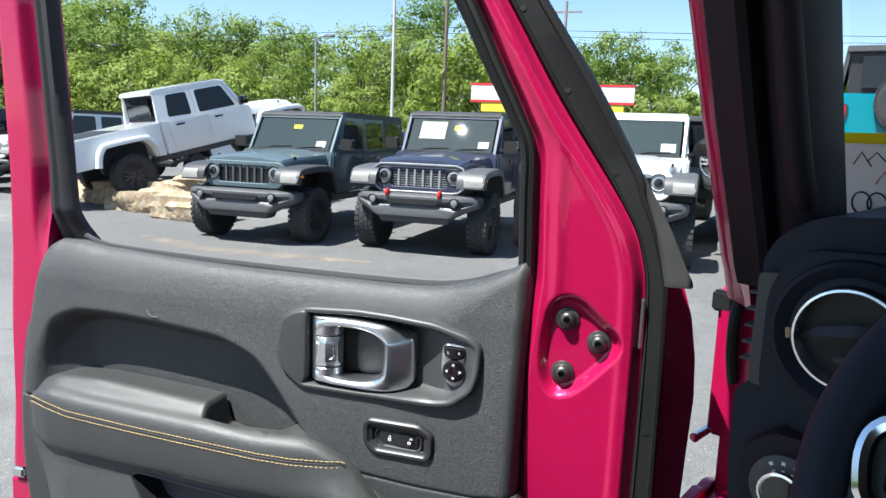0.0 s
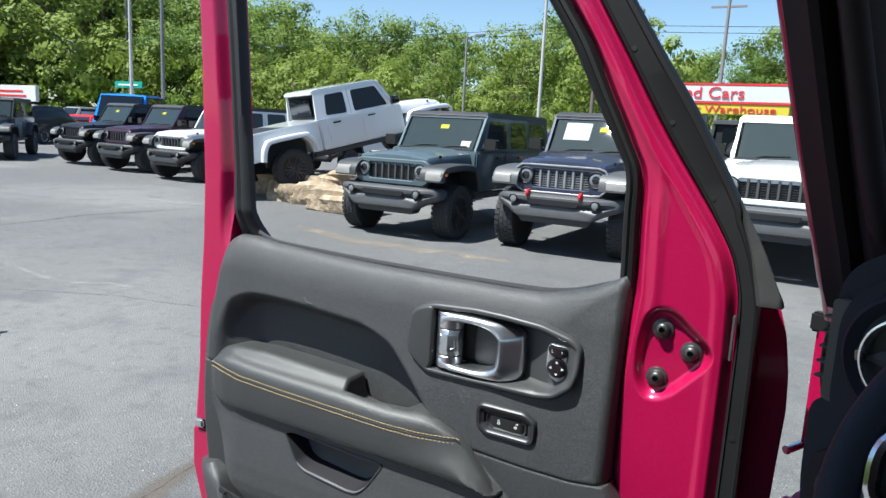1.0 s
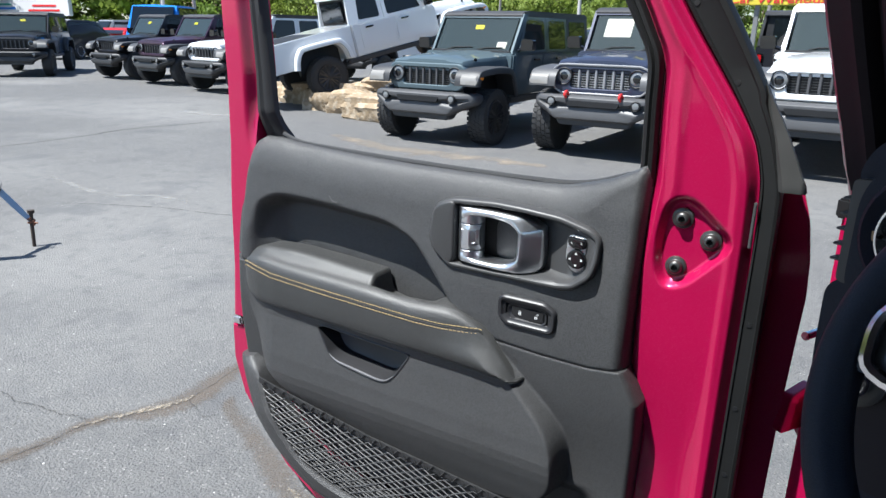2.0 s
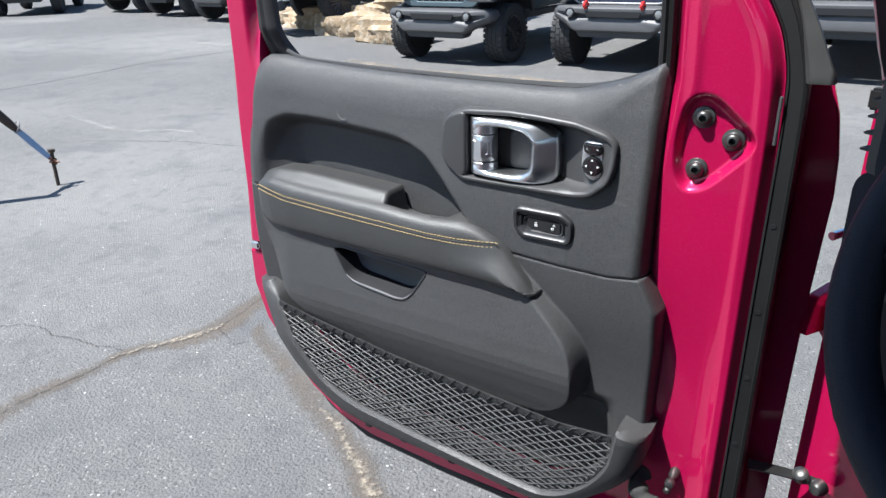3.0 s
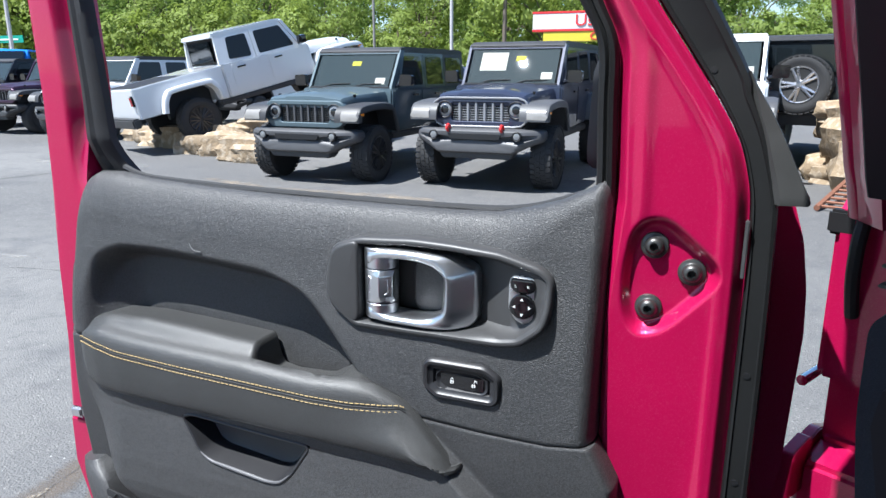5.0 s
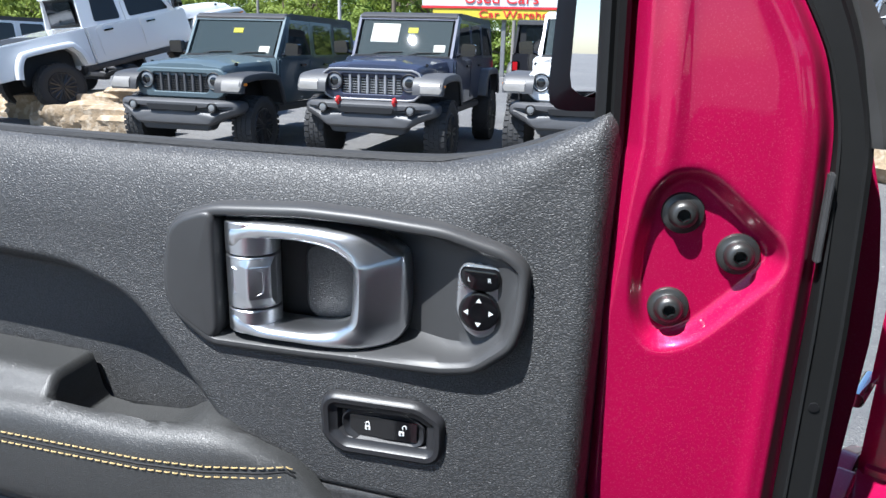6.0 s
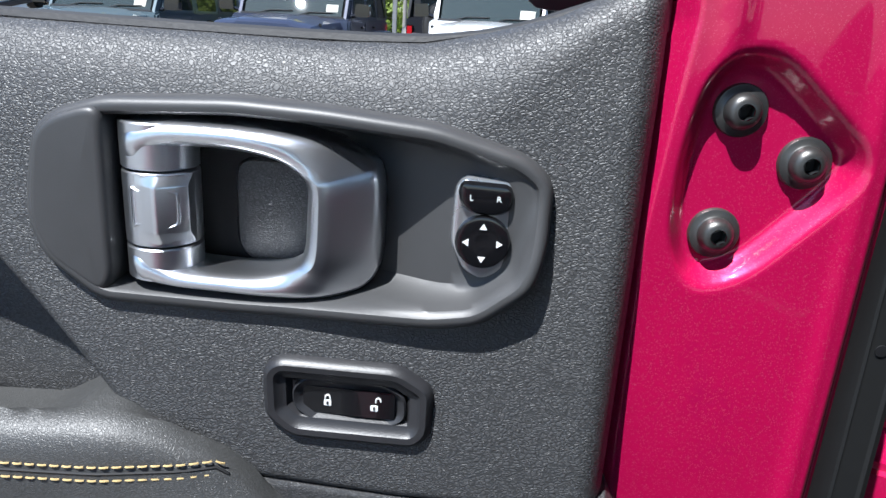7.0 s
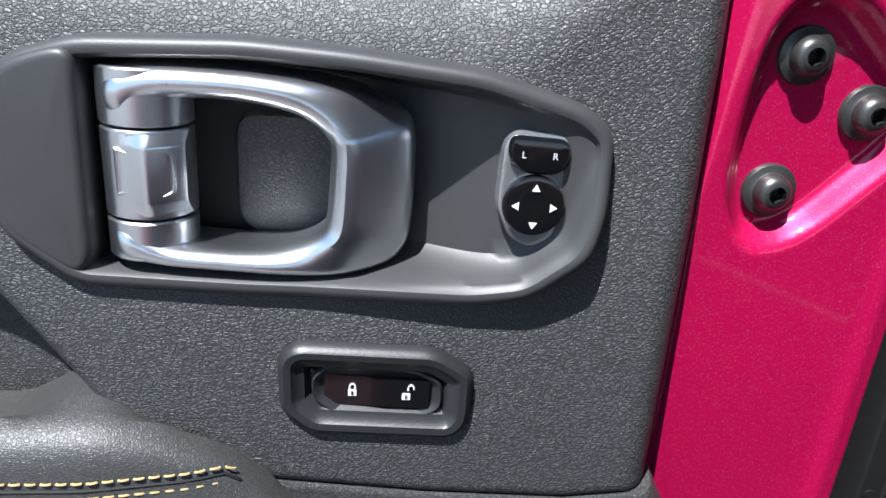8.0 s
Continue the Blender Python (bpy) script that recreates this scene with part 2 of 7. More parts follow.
GLASS.node_tree.nodes["Principled BSDF"].inputs["Specular IOR Level"].default_value = 0.4
CLEAR = glass("windshield_glass", (0.030, 0.042, 0.042), rough=0.006, alpha=0.80)
OWN_GLASS = glass("clear_glass", (0.9, 0.95, 0.95), alpha=0.04)
PAPER = material("paper", (0.78, 0.77, 0.70), 0.7, vary=0.04, scale=10)
YELLOW = material("yellow_tag", (0.75, 0.70, 0.05), 0.6, vary=0.04)
for thin in (PAPER, YELLOW):
    thin_nt = thin.node_tree
    thin_b = thin_nt.nodes["Principled BSDF"]
    thin_tr = thin_nt.nodes.new("ShaderNodeBsdfTranslucent")
    thin_nt.links.new(thin_b.inputs["Base Color"].links[0].from_socket, thin_tr.inputs["Color"])
    thin_mix = thin_nt.nodes.new("ShaderNodeMixShader")
    thin_mix.inputs[0].default_value = 0.6
    thin_nt.links.new(thin_b.outputs[0], thin_mix.inputs[1])
    thin_nt.links.new(thin_tr.outputs[0], thin_mix.inputs[2])
    thin_nt.links.new(thin_mix.outputs[0], thin_nt.nodes["Material Output"].inputs["Surface"])
GALV = material("galvanised_pole", (0.20, 0.20, 0.20), 0.5, metal=0.4, vary=0.12, scale=3)
WOODPOLE = material("weathered_timber_pole", (0.13, 0.105, 0.08), 0.85, vary=0.3, scale=2, fine=30, bump=0.004, bump_scale=30)
BLUE_STRAP = material("blue_strap", (0.19, 0.29, 0.44), 0.6, vary=0.15, scale=30)
OLD_IRON = material("old_brown_iron", (0.055, 0.040, 0.032), 0.7, metal=0.4, vary=0.35, scale=30, bump=0.001, bump_scale=200)
RUST = material("rusty_steel", (0.20, 0.085, 0.05), 0.75, metal=0.3, vary=0.35, scale=25, bump=0.001, bump_scale=200)
BOARD_WHITE = material("white_sign_board", (0.56, 0.56, 0.57), 0.45, vary=0.06, scale=0.7)
BOARD_YELLOW = material("yellow_sign_board", (0.56, 0.46, 0.04), 0.45, vary=0.06, scale=0.7)
BOARD_RED = material("red_sign_paint", (0.60, 0.025, 0.03), 0.45, vary=0.08, scale=1)
BOARD_GREEN = material("teal_street_sign", (0.02, 0.27, 0.20), 0.4, vary=0.05)
BRICK_FAR = material("brown_brick", (0.22, 0.12, 0.08), 0.85, vary=0.2, scale=2)
DASH = leather("dash_navy_black", (0.0105, 0.0140, 0.0265), 0.55, 700, 0.00010)
DASH.node_tree.nodes["Principled BSDF"].inputs["Specular IOR Level"].default_value = 0.28
DASH_TRIM = material("pillar_trim", (0.011, 0.008, 0.012), 0.6, spec=0.28, vary=0.12, scale=5)
GOLD = material("pale_gold_trim", (0.25, 0.18, 0.11), 0.35, metal=0.6, vary=0.05)
LEAF = []
for leaf_tone in ((0.165, 0.235, 0.050), (0.205, 0.270, 0.058), (0.135, 0.210, 0.052), (0.215, 0.275, 0.055)):
    leaf_mat = material("foliage", leaf_tone, 0.6, vary=0.35, scale=0.9, fine=5, spec=0.3)
    leaf_nt = leaf_mat.node_tree
    leaf_b = leaf_nt.nodes["Principled BSDF"]
    trans = leaf_nt.nodes.new("ShaderNodeBsdfTranslucent")
    leaf_nt.links.new(leaf_b.inputs["Base Color"].links[0].from_socket, trans.inputs["Color"])
    leaf_mix = leaf_nt.nodes.new("ShaderNodeMixShader")
    leaf_mix.inputs[0].default_value = 0.45
    leaf_nt.links.new(leaf_b.outputs[0], leaf_mix.inputs[1])
    leaf_nt.links.new(trans.outputs[0], leaf_mix.inputs[2])
    leaf_nt.links.new(leaf_mix.outputs[0], leaf_nt.nodes["Material Output"].inputs["Surface"])
    LEAF.append(leaf_mat)


# ---- mesh tools ----
def part(name, bm, mat, parent=None, label="", smooth=True, at=None):
    me = bpy.data.meshes.new(name)
    bmesh.ops.recalc_face_normals(bm, faces=bm.faces[:])
    bm.to_mesh(me)
    bm.free()
    me.materials.append(mat)
    if smooth:
        me.shade_smooth()
        me.set_sharp_from_angle(angle=radians(38))
    ob = new(name, me)
    ob.parent = parent
    if at is not None:
        ob.matrix_local = at
    if label:
        ob["label"] = label
    return ob


def thing(name, label, category, group="", kind="", at=None):
    ob = new(name)
    ob.empty_display_size = 0.1
    if at is not None:
        ob.matrix_world = at
    return tagged(ob, label, category, group, kind)


def soften(bm, width, segments=2):
    if width:
        bmesh.ops.bevel(bm, geom=bm.edges[:], offset=width, segments=segments, affect="EDGES", clamp_overlap=True)
    return bm


def box(bm, x0, x1, y0, y1, z0, z1, bev=0.0, m=None):
    b2 = bmesh.new()
    r = bmesh.ops.create_cube(b2, size=1.0)
    for v in b2.verts:
        v.co = Vector((x0 + (v.co.x + 0.5) * (x1 - x0), y0 + (v.co.y + 0.5) * (y1 - y0), z0 + (v.co.z + 0.5) * (z1 - z0)))
    soften(b2, bev)
    return merge(bm, b2, m)


def merge(bm, b2, m=None):
    if m is not None:
        b2.transform(m)
    made = {v: bm.verts.new(v.co) for v in b2.verts}
    for f in b2.faces:
        try:
            bm.faces.new([made[v] for v in f.verts])
        except ValueError:
            pass
    b2.free()
    return bm


def prism(bm, pts, a, b, axis="y", bev=0.0, segments=2):
    """The polygon pts pushed from a to b along an axis. Points are (x, z) for y, (x, y) for z, (y, z) for x."""
    def put(p, d):
        return {"y": (p[0], d, p[1]), "z": (p[0], p[1], d), "x": (d, p[0], p[1])}[axis]
    b2 = bmesh.new()
    lo, hi = [b2.verts.new(put(p, a)) for p in pts], [b2.verts.new(put(p, b)) for p in pts]
    b2.faces.new(lo), b2.faces.new(hi[::-1])
    n = len(pts)
    for i in range(n):
        b2.faces.new((lo[i], hi[i], hi[(i + 1) % n], lo[(i + 1) % n]))
    bmesh.ops.recalc_face_normals(b2, faces=b2.faces[:])
    soften(b2, bev, segments)
    return merge(bm, b2)


def loft(bm, loops, closed=True, caps=(True, True)):
    rows = [[bm.verts.new(p) for p in lp] for lp in loops]
    n = len(rows[0])
    for a, b in zip(rows, rows[1:]):
        for i in range(n if closed else n - 1):
            bm.faces.new((a[i], a[(i + 1) % n], b[(i + 1) % n], b[i]))
    if closed:
        for want, row in zip(caps, (rows[0], rows[-1])):
            if want:
                mid = bm.verts.new(sum((v.co for v in row), Vector()) / n)
                for i in range(n):
                    bm.faces.new((row[i], row[(i + 1) % n], mid))
    return bm


def rounded(pts, r, n=5):
    """A polygon with its corners rounded by about r."""
    out, k = [], len(pts)
    for i in range(k):
        p, a, b = (Vector((*pts[j % k], 0)) for j in (i, i - 1, i + 1))
        d1, d2 = min(r, (a - p).length * 0.48), min(r, (b - p).length * 0.48)
        s, e = p + (a - p).normalized() * d1, p + (b - p).normalized() * d2
        for j in range(n + 1):
            u = j / n
            q = s * (1 - u) ** 2 + p * 2 * u * (1 - u) + e * u * u
            out.append((q.x, q.y))
    return out


def resampled(pts, n):
    p = np.array(pts + [pts[0]], float)
    d = np.r_[0, np.cumsum(np.hypot(*np.diff(p, axis=0).T))]
    s = np.linspace(0, d[-1], n, endpoint=False)
    return [(float(np.interp(v, d, p[:, 0])), float(np.interp(v, d, p[:, 1]))) for v in s]


def inset(pts, d):
    """The closed outline moved inwards by d."""
    p = np.array(pts, float)
    t = np.roll(p, -1, 0) - np.roll(p, 1, 0)
    t /= np.maximum(np.hypot(*t.T), 1e-9)[:, None]
    area = np.sum(p[:, 0] * np.roll(p[:, 1], -1) - p[:, 1] * np.roll(p[:, 0], -1))
    nrm = np.stack([-t[:, 1], t[:, 0]], 1) * (1 if area > 0 else -1)
    return [tuple(q) for q in p + nrm * d]


def plateau(bm, pts, steps, n=96, r=0.01, cap=True, back=True):
    """A form that rises from an outline in (x, z) through rows of (inset, y)."""
    base = resampled(rounded(pts, r), n)
    loops = [[(x, y, z) for x, z in inset(base, d)] for d, y in steps]
    return loft(bm, loops, caps=(back, cap))


def disc(r, n=32, cx=0.0, cz=0.0):
    return [(cx + r * math.cos(2 * math.pi * i / n), cz + r * math.sin(2 * math.pi * i / n)) for i in range(n)]


def turned(bm, cx, cz, steps, n=32, caps=(True, True)):
    """A turned form about an axis along y at (cx, cz): rows of (radius, y)."""
    loops = [[(x, y, z) for x, z in disc(max(r, 1e-4), n, cx, cz)] for r, y in steps]
    return loft(bm, loops, caps=caps)


def tube(bm, path, radius, n=8, closed=False):
    """A tube along a path; radius may be one number or one a point."""
    pts = [Vector(p) for p in path]
    k = len(pts)
    loops, side = [], None
    for i, p in enumerate(pts):
        a, b = (pts[i - 1] if i or closed else p), (pts[(i + 1) % k] if i < k - 1 or closed else p)
        d = (b - a).normalized()
        if side is None:
            side = d.orthogonal().normalized()
        side = (side - d * side.dot(d)).normalized()
        up = d.cross(side)
        r = radius[i] if isinstance(radius, (list, tuple)) else radius
        loops.append([p + (side * math.cos(2 * math.pi * j / n) + up * math.sin(2 * math.pi * j / n)) * r for j in range(n)])
    if closed:
        loops.append(loops[0])
        return loft(bm, loops, caps=(False, False))
    return loft(bm, loops)


def smooth_line(pts, n):
    """n points on a smooth line through pts (Catmull-Rom)."""
    p = [Vector(q) for q in pts]
    p = [p[0] * 2 - p[1]] + p + [p[-1] * 2 - p[-2]]
    out, k = [], len(p) - 3
    for i in range(n):
        u = i / (n - 1) * k
        j = min(int(u), k - 1)
        u -= j
        a, b, c, d = p[j:j + 4]
        out.append(0.5 * (2 * b + (c - a) * u + (2 * a - 5 * b + 4 * c - d) * u * u + (3 * b - a - 3 * c + d) * u ** 3))
    return out


def grid_mesh(bm, pos):
    """A sheet from an array of points, rows by columns by 3."""
    rows, cols = pos.shape[:2]
    vs = [[bm.verts.new(pos[i, j]) for j in range(cols)] for i in range(rows)]
    for i in range(rows - 1):
        for j in range(cols - 1):
            bm.faces.new((vs[i][j], vs[i][j + 1], vs[i + 1][j + 1], vs[i + 1][j]))
    return bm


def outline_distance(px, pz, poly):
    """Signed distance to a polygon, negative inside, for arrays of points."""
    p = np.stack([px, pz], -1)
    best, inside = np.full(px.shape, 1e9), np.zeros(px.shape, bool)
    q = np.array(poly, float)
    for a, b in zip(q, np.roll(q, -1, 0)):
        ab, ap = b - a, p - a
        u = np.clip((ap @ ab) / max(ab @ ab, 1e-12), 0, 1)
        best = np.minimum(best, np.hypot(*np.moveaxis(ap - u[..., None] * ab, -1, 0)))
        cross = (a[1] > pz) != (b[1] > pz)
        if abs(b[1] - a[1]) > 1e-12:
            inside ^= cross & (px < (b[0] - a[0]) * (pz - a[1]) / (b[1] - a[1]) + a[0])
    return np.where(inside, -best, best)


def ease(v, lo, hi):
    u = np.clip((v - lo) / (hi - lo), 0, 1)
    return u * u * (3 - 2 * u)


# ---- ground ----
def sheet(name, x0, x1, y0, y1, z, mat, label, nx=1, ny=1):
    bm = bmesh.new()
    xs, ys = np.linspace(x0, x1, nx + 1), np.linspace(y0, y1, ny + 1)
    gx, gy = np.meshgrid(xs, ys)
    grid_mesh(bm, np.stack([gx, gy, np.full_like(gx, z)], -1))
    return tagged(part(name, bm, mat, smooth=False), label, name, kind="structure")


sheet("ground", -900, 900, -900, 900, 0.0, ASPHALT, "worn grey asphalt of a car lot, speckled with pale stones", 4, 4)


def ribbon(name, pts, widths, z, mat, label, seed, jag=0.0):
    """A flat streak lying on the asphalt, whose material fades towards its edges."""
    rng = random.Random(seed)
    line = smooth_line([(x, y, z) for x, y in pts], 150)
    bm = bmesh.new()
    edge = bm.verts.layers.float.new("edge")
    rows, drift = [], 0.0
    for i, p in enumerate(line):
        a, b = line[max(i - 1, 0)], line[min(i + 1, len(line) - 1)]
        d = (b - a).normalized()
        side = Vector((-d.y, d.x, 0))
        w = float(np.interp(i / (len(line) - 1), np.linspace(0, 1, len(widths)), widths)) * rng.uniform(0.75, 1.1)
        drift = 0.8 * drift + jag * rng.uniform(-1, 1)
        fade = min(1.0, i / 10, (len(line) - 1 - i) / 10)
        row = []
        for u, e in ((-1.0, 0.0), (-0.5, 0.8), (0.0, 1.0), (0.5, 0.8), (1.0, 0.0)):
            v = bm.verts.new(p + side * (w * u + drift))
            v[edge] = e * fade
            row.append(v)
        rows.append(row)
    for a, b in zip(rows, rows[1:]):
        for i in range(4):
            bm.faces.new((a[i], b[i], b[i + 1], a[i + 1]))
    return tagged(part(name, bm, mat, smooth=False), label, "crack", kind="structure")


CRACK_A = [(-1.66, -0.25), (-1.65, 0.02), (-1.657, 0.153), (-1.625, 0.347), (-1.611, 0.548), (-1.488, 0.747), (-1.427, 0.921), (-1.472, 1.195), (-1.50, 1.60)]
CRACK_B = [(-1.30, 1.05), (-1.220, 0.947), (-1.023, 0.869), (-0.680, 0.697), (-0.504, 0.621), (-0.312, 0.508), (-0.222, 0.437), (-0.137, 0.369), (0.0, 0.10)]
ribbon("crack_stain", CRACK_A, (0.05, 0.07, 0.075, 0.06, 0.05, 0.09, 0.11, 0.07, 0.03), 0.003, STAIN, "brownish damp stain along a crack", 31)
ribbon("crack_stain", CRACK_B, (0.02, 0.05, 0.06, 0.07, 0.075, 0.075, 0.07, 0.07, 0.05), 0.003, STAIN, "brownish stain running under the open door", 32)
ribbon("crack", CRACK_A, (0.006, 0.006, 0.007, 0.007, 0.006, 0.006, 0.005, 0.004, 0.003), 0.005, TAR, "thin crack in the asphalt", 3, 0.004)
ribbon("crack_grit", [(-1.64, 0.46), (-1.60, 0.56), (-1.53, 0.68), (-1.488, 0.747), (-1.44, 0.87), (-1.425, 0.95)], (0.008, 0.018, 0.030, 0.040, 0.026, 0.010), 0.007, GRIT, "pale grit gathered along a crack", 5, 0.004)
ribbon("crack_grit", [(-0.68, 0.697), (-0.504, 0.621), (-0.40, 0.57), (-0.312, 0.508), (-0.222, 0.437), (-0.137, 0.369), (0.0, 0.10)], (0.006, 0.024, 0.020, 0.034, 0.044, 0.050, 0.04), 0.007, GRIT, "pale grit gathered along a crack", 8, 0.006)
ribbon("crack", [(-2.60, 0.36), (-2.378, 0.397), (-2.231, 0.476), (-2.019, 0.487), (-1.801, 0.513), (-1.686, 0.559), (-1.62, 0.56)], (0.003, 0.005, 0.005, 0.006, 0.005, 0.004), 0.005, TAR, "thin branching crack in the asphalt", 11, 0.006)
ribbon("crack", [(-1.44, 0.90), (-1.33, 0.86), (-1.27, 0.83), (-1.20, 0.90)], (0.004, 0.004, 0.003), 0.005, TAR, "short thin crack in the asphalt", 12, 0.005)
ribbon("crack", [(-8.85, 3.4), (-8.848, 3.753), (-8.82, 4.505), (-8.872, 5.228), (-8.983, 6.082), (-8.785, 6.910), (-8.6, 8.2)], (0.02, 0.03, 0.03, 0.03, 0.04, 0.03, 0.02), 0.005, TAR, "dark filled crack in the asphalt", 9, 0.012)
ribbon("crack", [(-5.5, 2.55), (-4.45, 3.05), (-3.55, 3.25), (-2.85, 3.75), (-2.45, 3.85)], (0.006, 0.010, 0.010, 0.010, 0.004), 0.005, TAR, "faint crack in the asphalt", 10, 0.010)
ribbon("pale_scrape", [(-6.6, 3.3), (-6.0, 3.2), (-5.3, 3.1), (-4.7, 3.35), (-4.3, 3.3)], (0.03, 0.06, 0.09, 0.06, 0.03), 0.003, CHALK, "pale scraped streak on the asphalt", 14, 0.02)
ribbon("pale_scrape", [(-10.5, 8.2), (-9.6, 8.1), (-8.6, 8.3), (-7.7, 8.2)], (0.15, 0.30, 0.30, 0.12), 0.003, CHALK, "pale dusty patch on the asphalt", 15, 0.03)
ribbon("pale_scrape", [(-6.3, 7.6), (-5.2, 7.2), (-4.2, 7.0), (-3.0, 7.1), (-2.2, 7.0)], (0.12, 0.30, 0.35, 0.30, 0.10), 0.003, DUST, "tan dirt washed out below the boulders", 16, 0.03)

# ---- the open car door: x runs along it, from its rear edge to the hinges; its inner side faces -y ----
door = thing("off_road_car", "magenta-red off-road car with its driver door wide open", "car")


def curve(points):
    """A smooth-ish function through rows of (at, value)."""
    p = sorted(points)
    a, v = np.array([q[0] for q in p]), np.array([q[1] for q in p])
    return lambda s: np.interp(s, a, v)


def flowing(points):
    """A smooth function through rows of (at, value)."""
    line = smooth_line([(p[0], p[1], 0) for p in sorted(points)], 240)
    return curve([(q.x, q.y) for q in line])


WIN_FRONT = flowing([(1.40, 0.7025), (1.436, 0.7015), (1.506, 0.699), (1.562, 0.6965), (1.60, 0.679), (1.657, 0.648), (1.725, 0.612), (1.792, 0.568), (1.90, 0.50)])
WIN_REAR = flowing([(1.388, 0.088), (1.400, 0.081), (1.410, 0.075), (1.419, 0.070), (1.432, 0.064), (1.46, 0.059), (1.505, 0.056), (1.64, 0.046), (1.735, 0.040), (1.814, 0.034), (1.9, 0.03)])
RUN_WIDTH = curve([(1.40, 0.0190), (1.57, 0.0190), (1.62, 0.0215), (1.73, 0.0250), (1.90, 0.0265)])
FLANGE = flowing([(0.655, 0.846), (1.20, 0.848), (1.38, 0.8475), (1.448, 0.840), (1.502, 0.816), (1.616, 0.739), (1.724, 0.674), (1.90, 0.566)])
SEAL_LEFT = curve([(1.38, 0.018), (1.43, 0.018), (1.52, 0.021), (1.64, 0.015), (1.735, 0.009), (1.814, 0.003), (1.9, -0.001)])
REAR = curve([(0.93, -0.088), (1.04, -0.085), (1.16, -0.074), (1.27, -0.070), (1.40, -0.060), (1.50, -0.056), (1.70, -0.060), (1.90, -0.068)])


def strip_sheet(z0, z1, left, right, height, rows=160, cols=44, back=0.03):
    """A pressed sheet between two edges, both functions of z, standing at y = height(x, z), with its rims turned back."""
    z = np.linspace(z0, z1, rows)[:, None] * np.ones((1, cols))
    u = np.linspace(0, 1, cols)[None]
    x = left(z) * (1 - u) + right(z) * u
    y = height(x, z)
    pos = np.stack([x, y, z], -1)
    lo, hi = pos[:, :1].copy(), pos[:, -1:].copy()
    lo[..., 1] = hi[..., 1] = back
    return np.concatenate([lo, pos, hi], 1)


def front_left(z):
    return np.where(z > 1.41, WIN_FRONT(z) + RUN_WIDTH(z) - 0.0015, np.interp(z, (1.10, 1.30, 1.41), (0.712, 0.709, 0.7195)))


def front_height(x, z):
    edge_r, edge_l, up = FLANGE(z) - x, x - front_left(z), ease(z, 1.36, 1.46)
    y = 0.016 * (1 - ease(edge_r, 0.0, 0.014)) + (0.012 + 0.010 * up) * (1 - ease(edge_l, 0.0, 0.015))
    well = outline_distance(x, z, rounded([(0.734, 1.345), (0.742, 1.392), (0.772, 1.402), (0.829, 1.352), (0.822, 1.332), (0.776, 1.282), (0.748, 1.276), (0.735, 1.300)], 0.02))
    y += 0.0125 * ease(-well, -0.003, 0.0095)
    y -= 0.0030 * np.exp(-((edge_l - 0.030) / 0.007) ** 2) * ease(z, 1.34, 1.44) + 0.0020 * np.exp(-((edge_r - 0.022) / 0.006) ** 2)
    step = ease(z, 0.98, 1.22)
    y += 0.008 * (1 - step) * ease(edge_r, 0.0, 0.05)
    return y


bm = bmesh.new()
grid_mesh(bm, strip_sheet(0.665, 1.90, front_left, FLANGE, front_height, 420, 120, 0.055))
part("hinge_flange", bm, RED, door, "magenta-red painted steel flange with a pressed hinge recess")


def rear_height(x, z):
    e = x - REAR(z)
    return 0.030 * (1 - ease(e, 0.0, 0.022)) + 0.018 * (1 - ease(SEAL_LEFT(z) - x, 0.0, 0.02)) * ease(z, 1.36, 1.48)


bm = bmesh.new()
grid_mesh(bm, strip_sheet(1.048, 1.90, REAR, lambda z: np.where(z > 1.40, SEAL_LEFT(z) + 0.002, np.interp(z, (1.33, 1.40), (0.025, 0.020))), rear_height, 150, 24, 0.06))
part("rear_frame", bm, RED, door, "magenta-red painted rear edge of the door")
bm = bmesh.new()
prism(bm, [(-0.066, 1.862), (-0.066, 1.90), (0.566, 1.90), (0.59, 1.862)], 0.002, 0.05, bev=0.004)
part("top_frame", bm, RED, door)
# Outer skin below the window line.
skin = [(-0.078, 1.378), (-0.077, 1.06), (-0.077, 0.978), (-0.075, 0.926), (-0.050, 0.866), (0.003, 0.796), (0.057, 0.731), (0.14, 0.676), (0.22, 0.660), (0.366, 0.655), (0.845, 0.655), (0.845, 1.378)]
bm = bmesh.new()
prism(bm, skin, 0.031, 0.075, bev=0.004)
part("outer_panel", bm, RED, door)
edge_front = [(0.83, 0.655), (0.903, 0.655), (0.906, 0.90), (0.908, 1.10), (0.912, 1.22), (0.914, 1.27), (0.911, 1.32), (0.903, 1.37), (0.890, 1.41), (0.83, 1.43)]
bm = bmesh.new()
prism(bm, edge_front, 0.0765, 0.089, bev=0.003)
part("front_hem", bm, RED, door, "shaded red leading edge of the outer skin")
bm = bmesh.new()
prism(bm, [(-0.078, 1.026), (-0.080, 0.95), (-0.058, 0.874), (-0.005, 0.802), (0.048, 0.740), (0.13, 0.686), (0.20, 0.669), (0.366, 0.660), (0.84, 0.660), (0.84, 0.70), (0.37, 0.70), (0.19, 0.712), (0.12, 0.760), (0.05, 0.83), (0.0, 0.885), (-0.03, 0.955), (-0.034, 1.026)], 0.004, 0.029, bev=0.004)
part("lower_lip", bm, RED, door)
bm = bmesh.new()
tube(bm, [(x, 0.020, z) for x, z in ((0.02, 0.775), (0.092, 0.700), (0.177, 0.660), (0.366, 0.648), (0.60, 0.644), (0.84, 0.646))], 0.010, 8)
part("bottom_seal", bm, RUBBER, door, "black rubber sill seal")

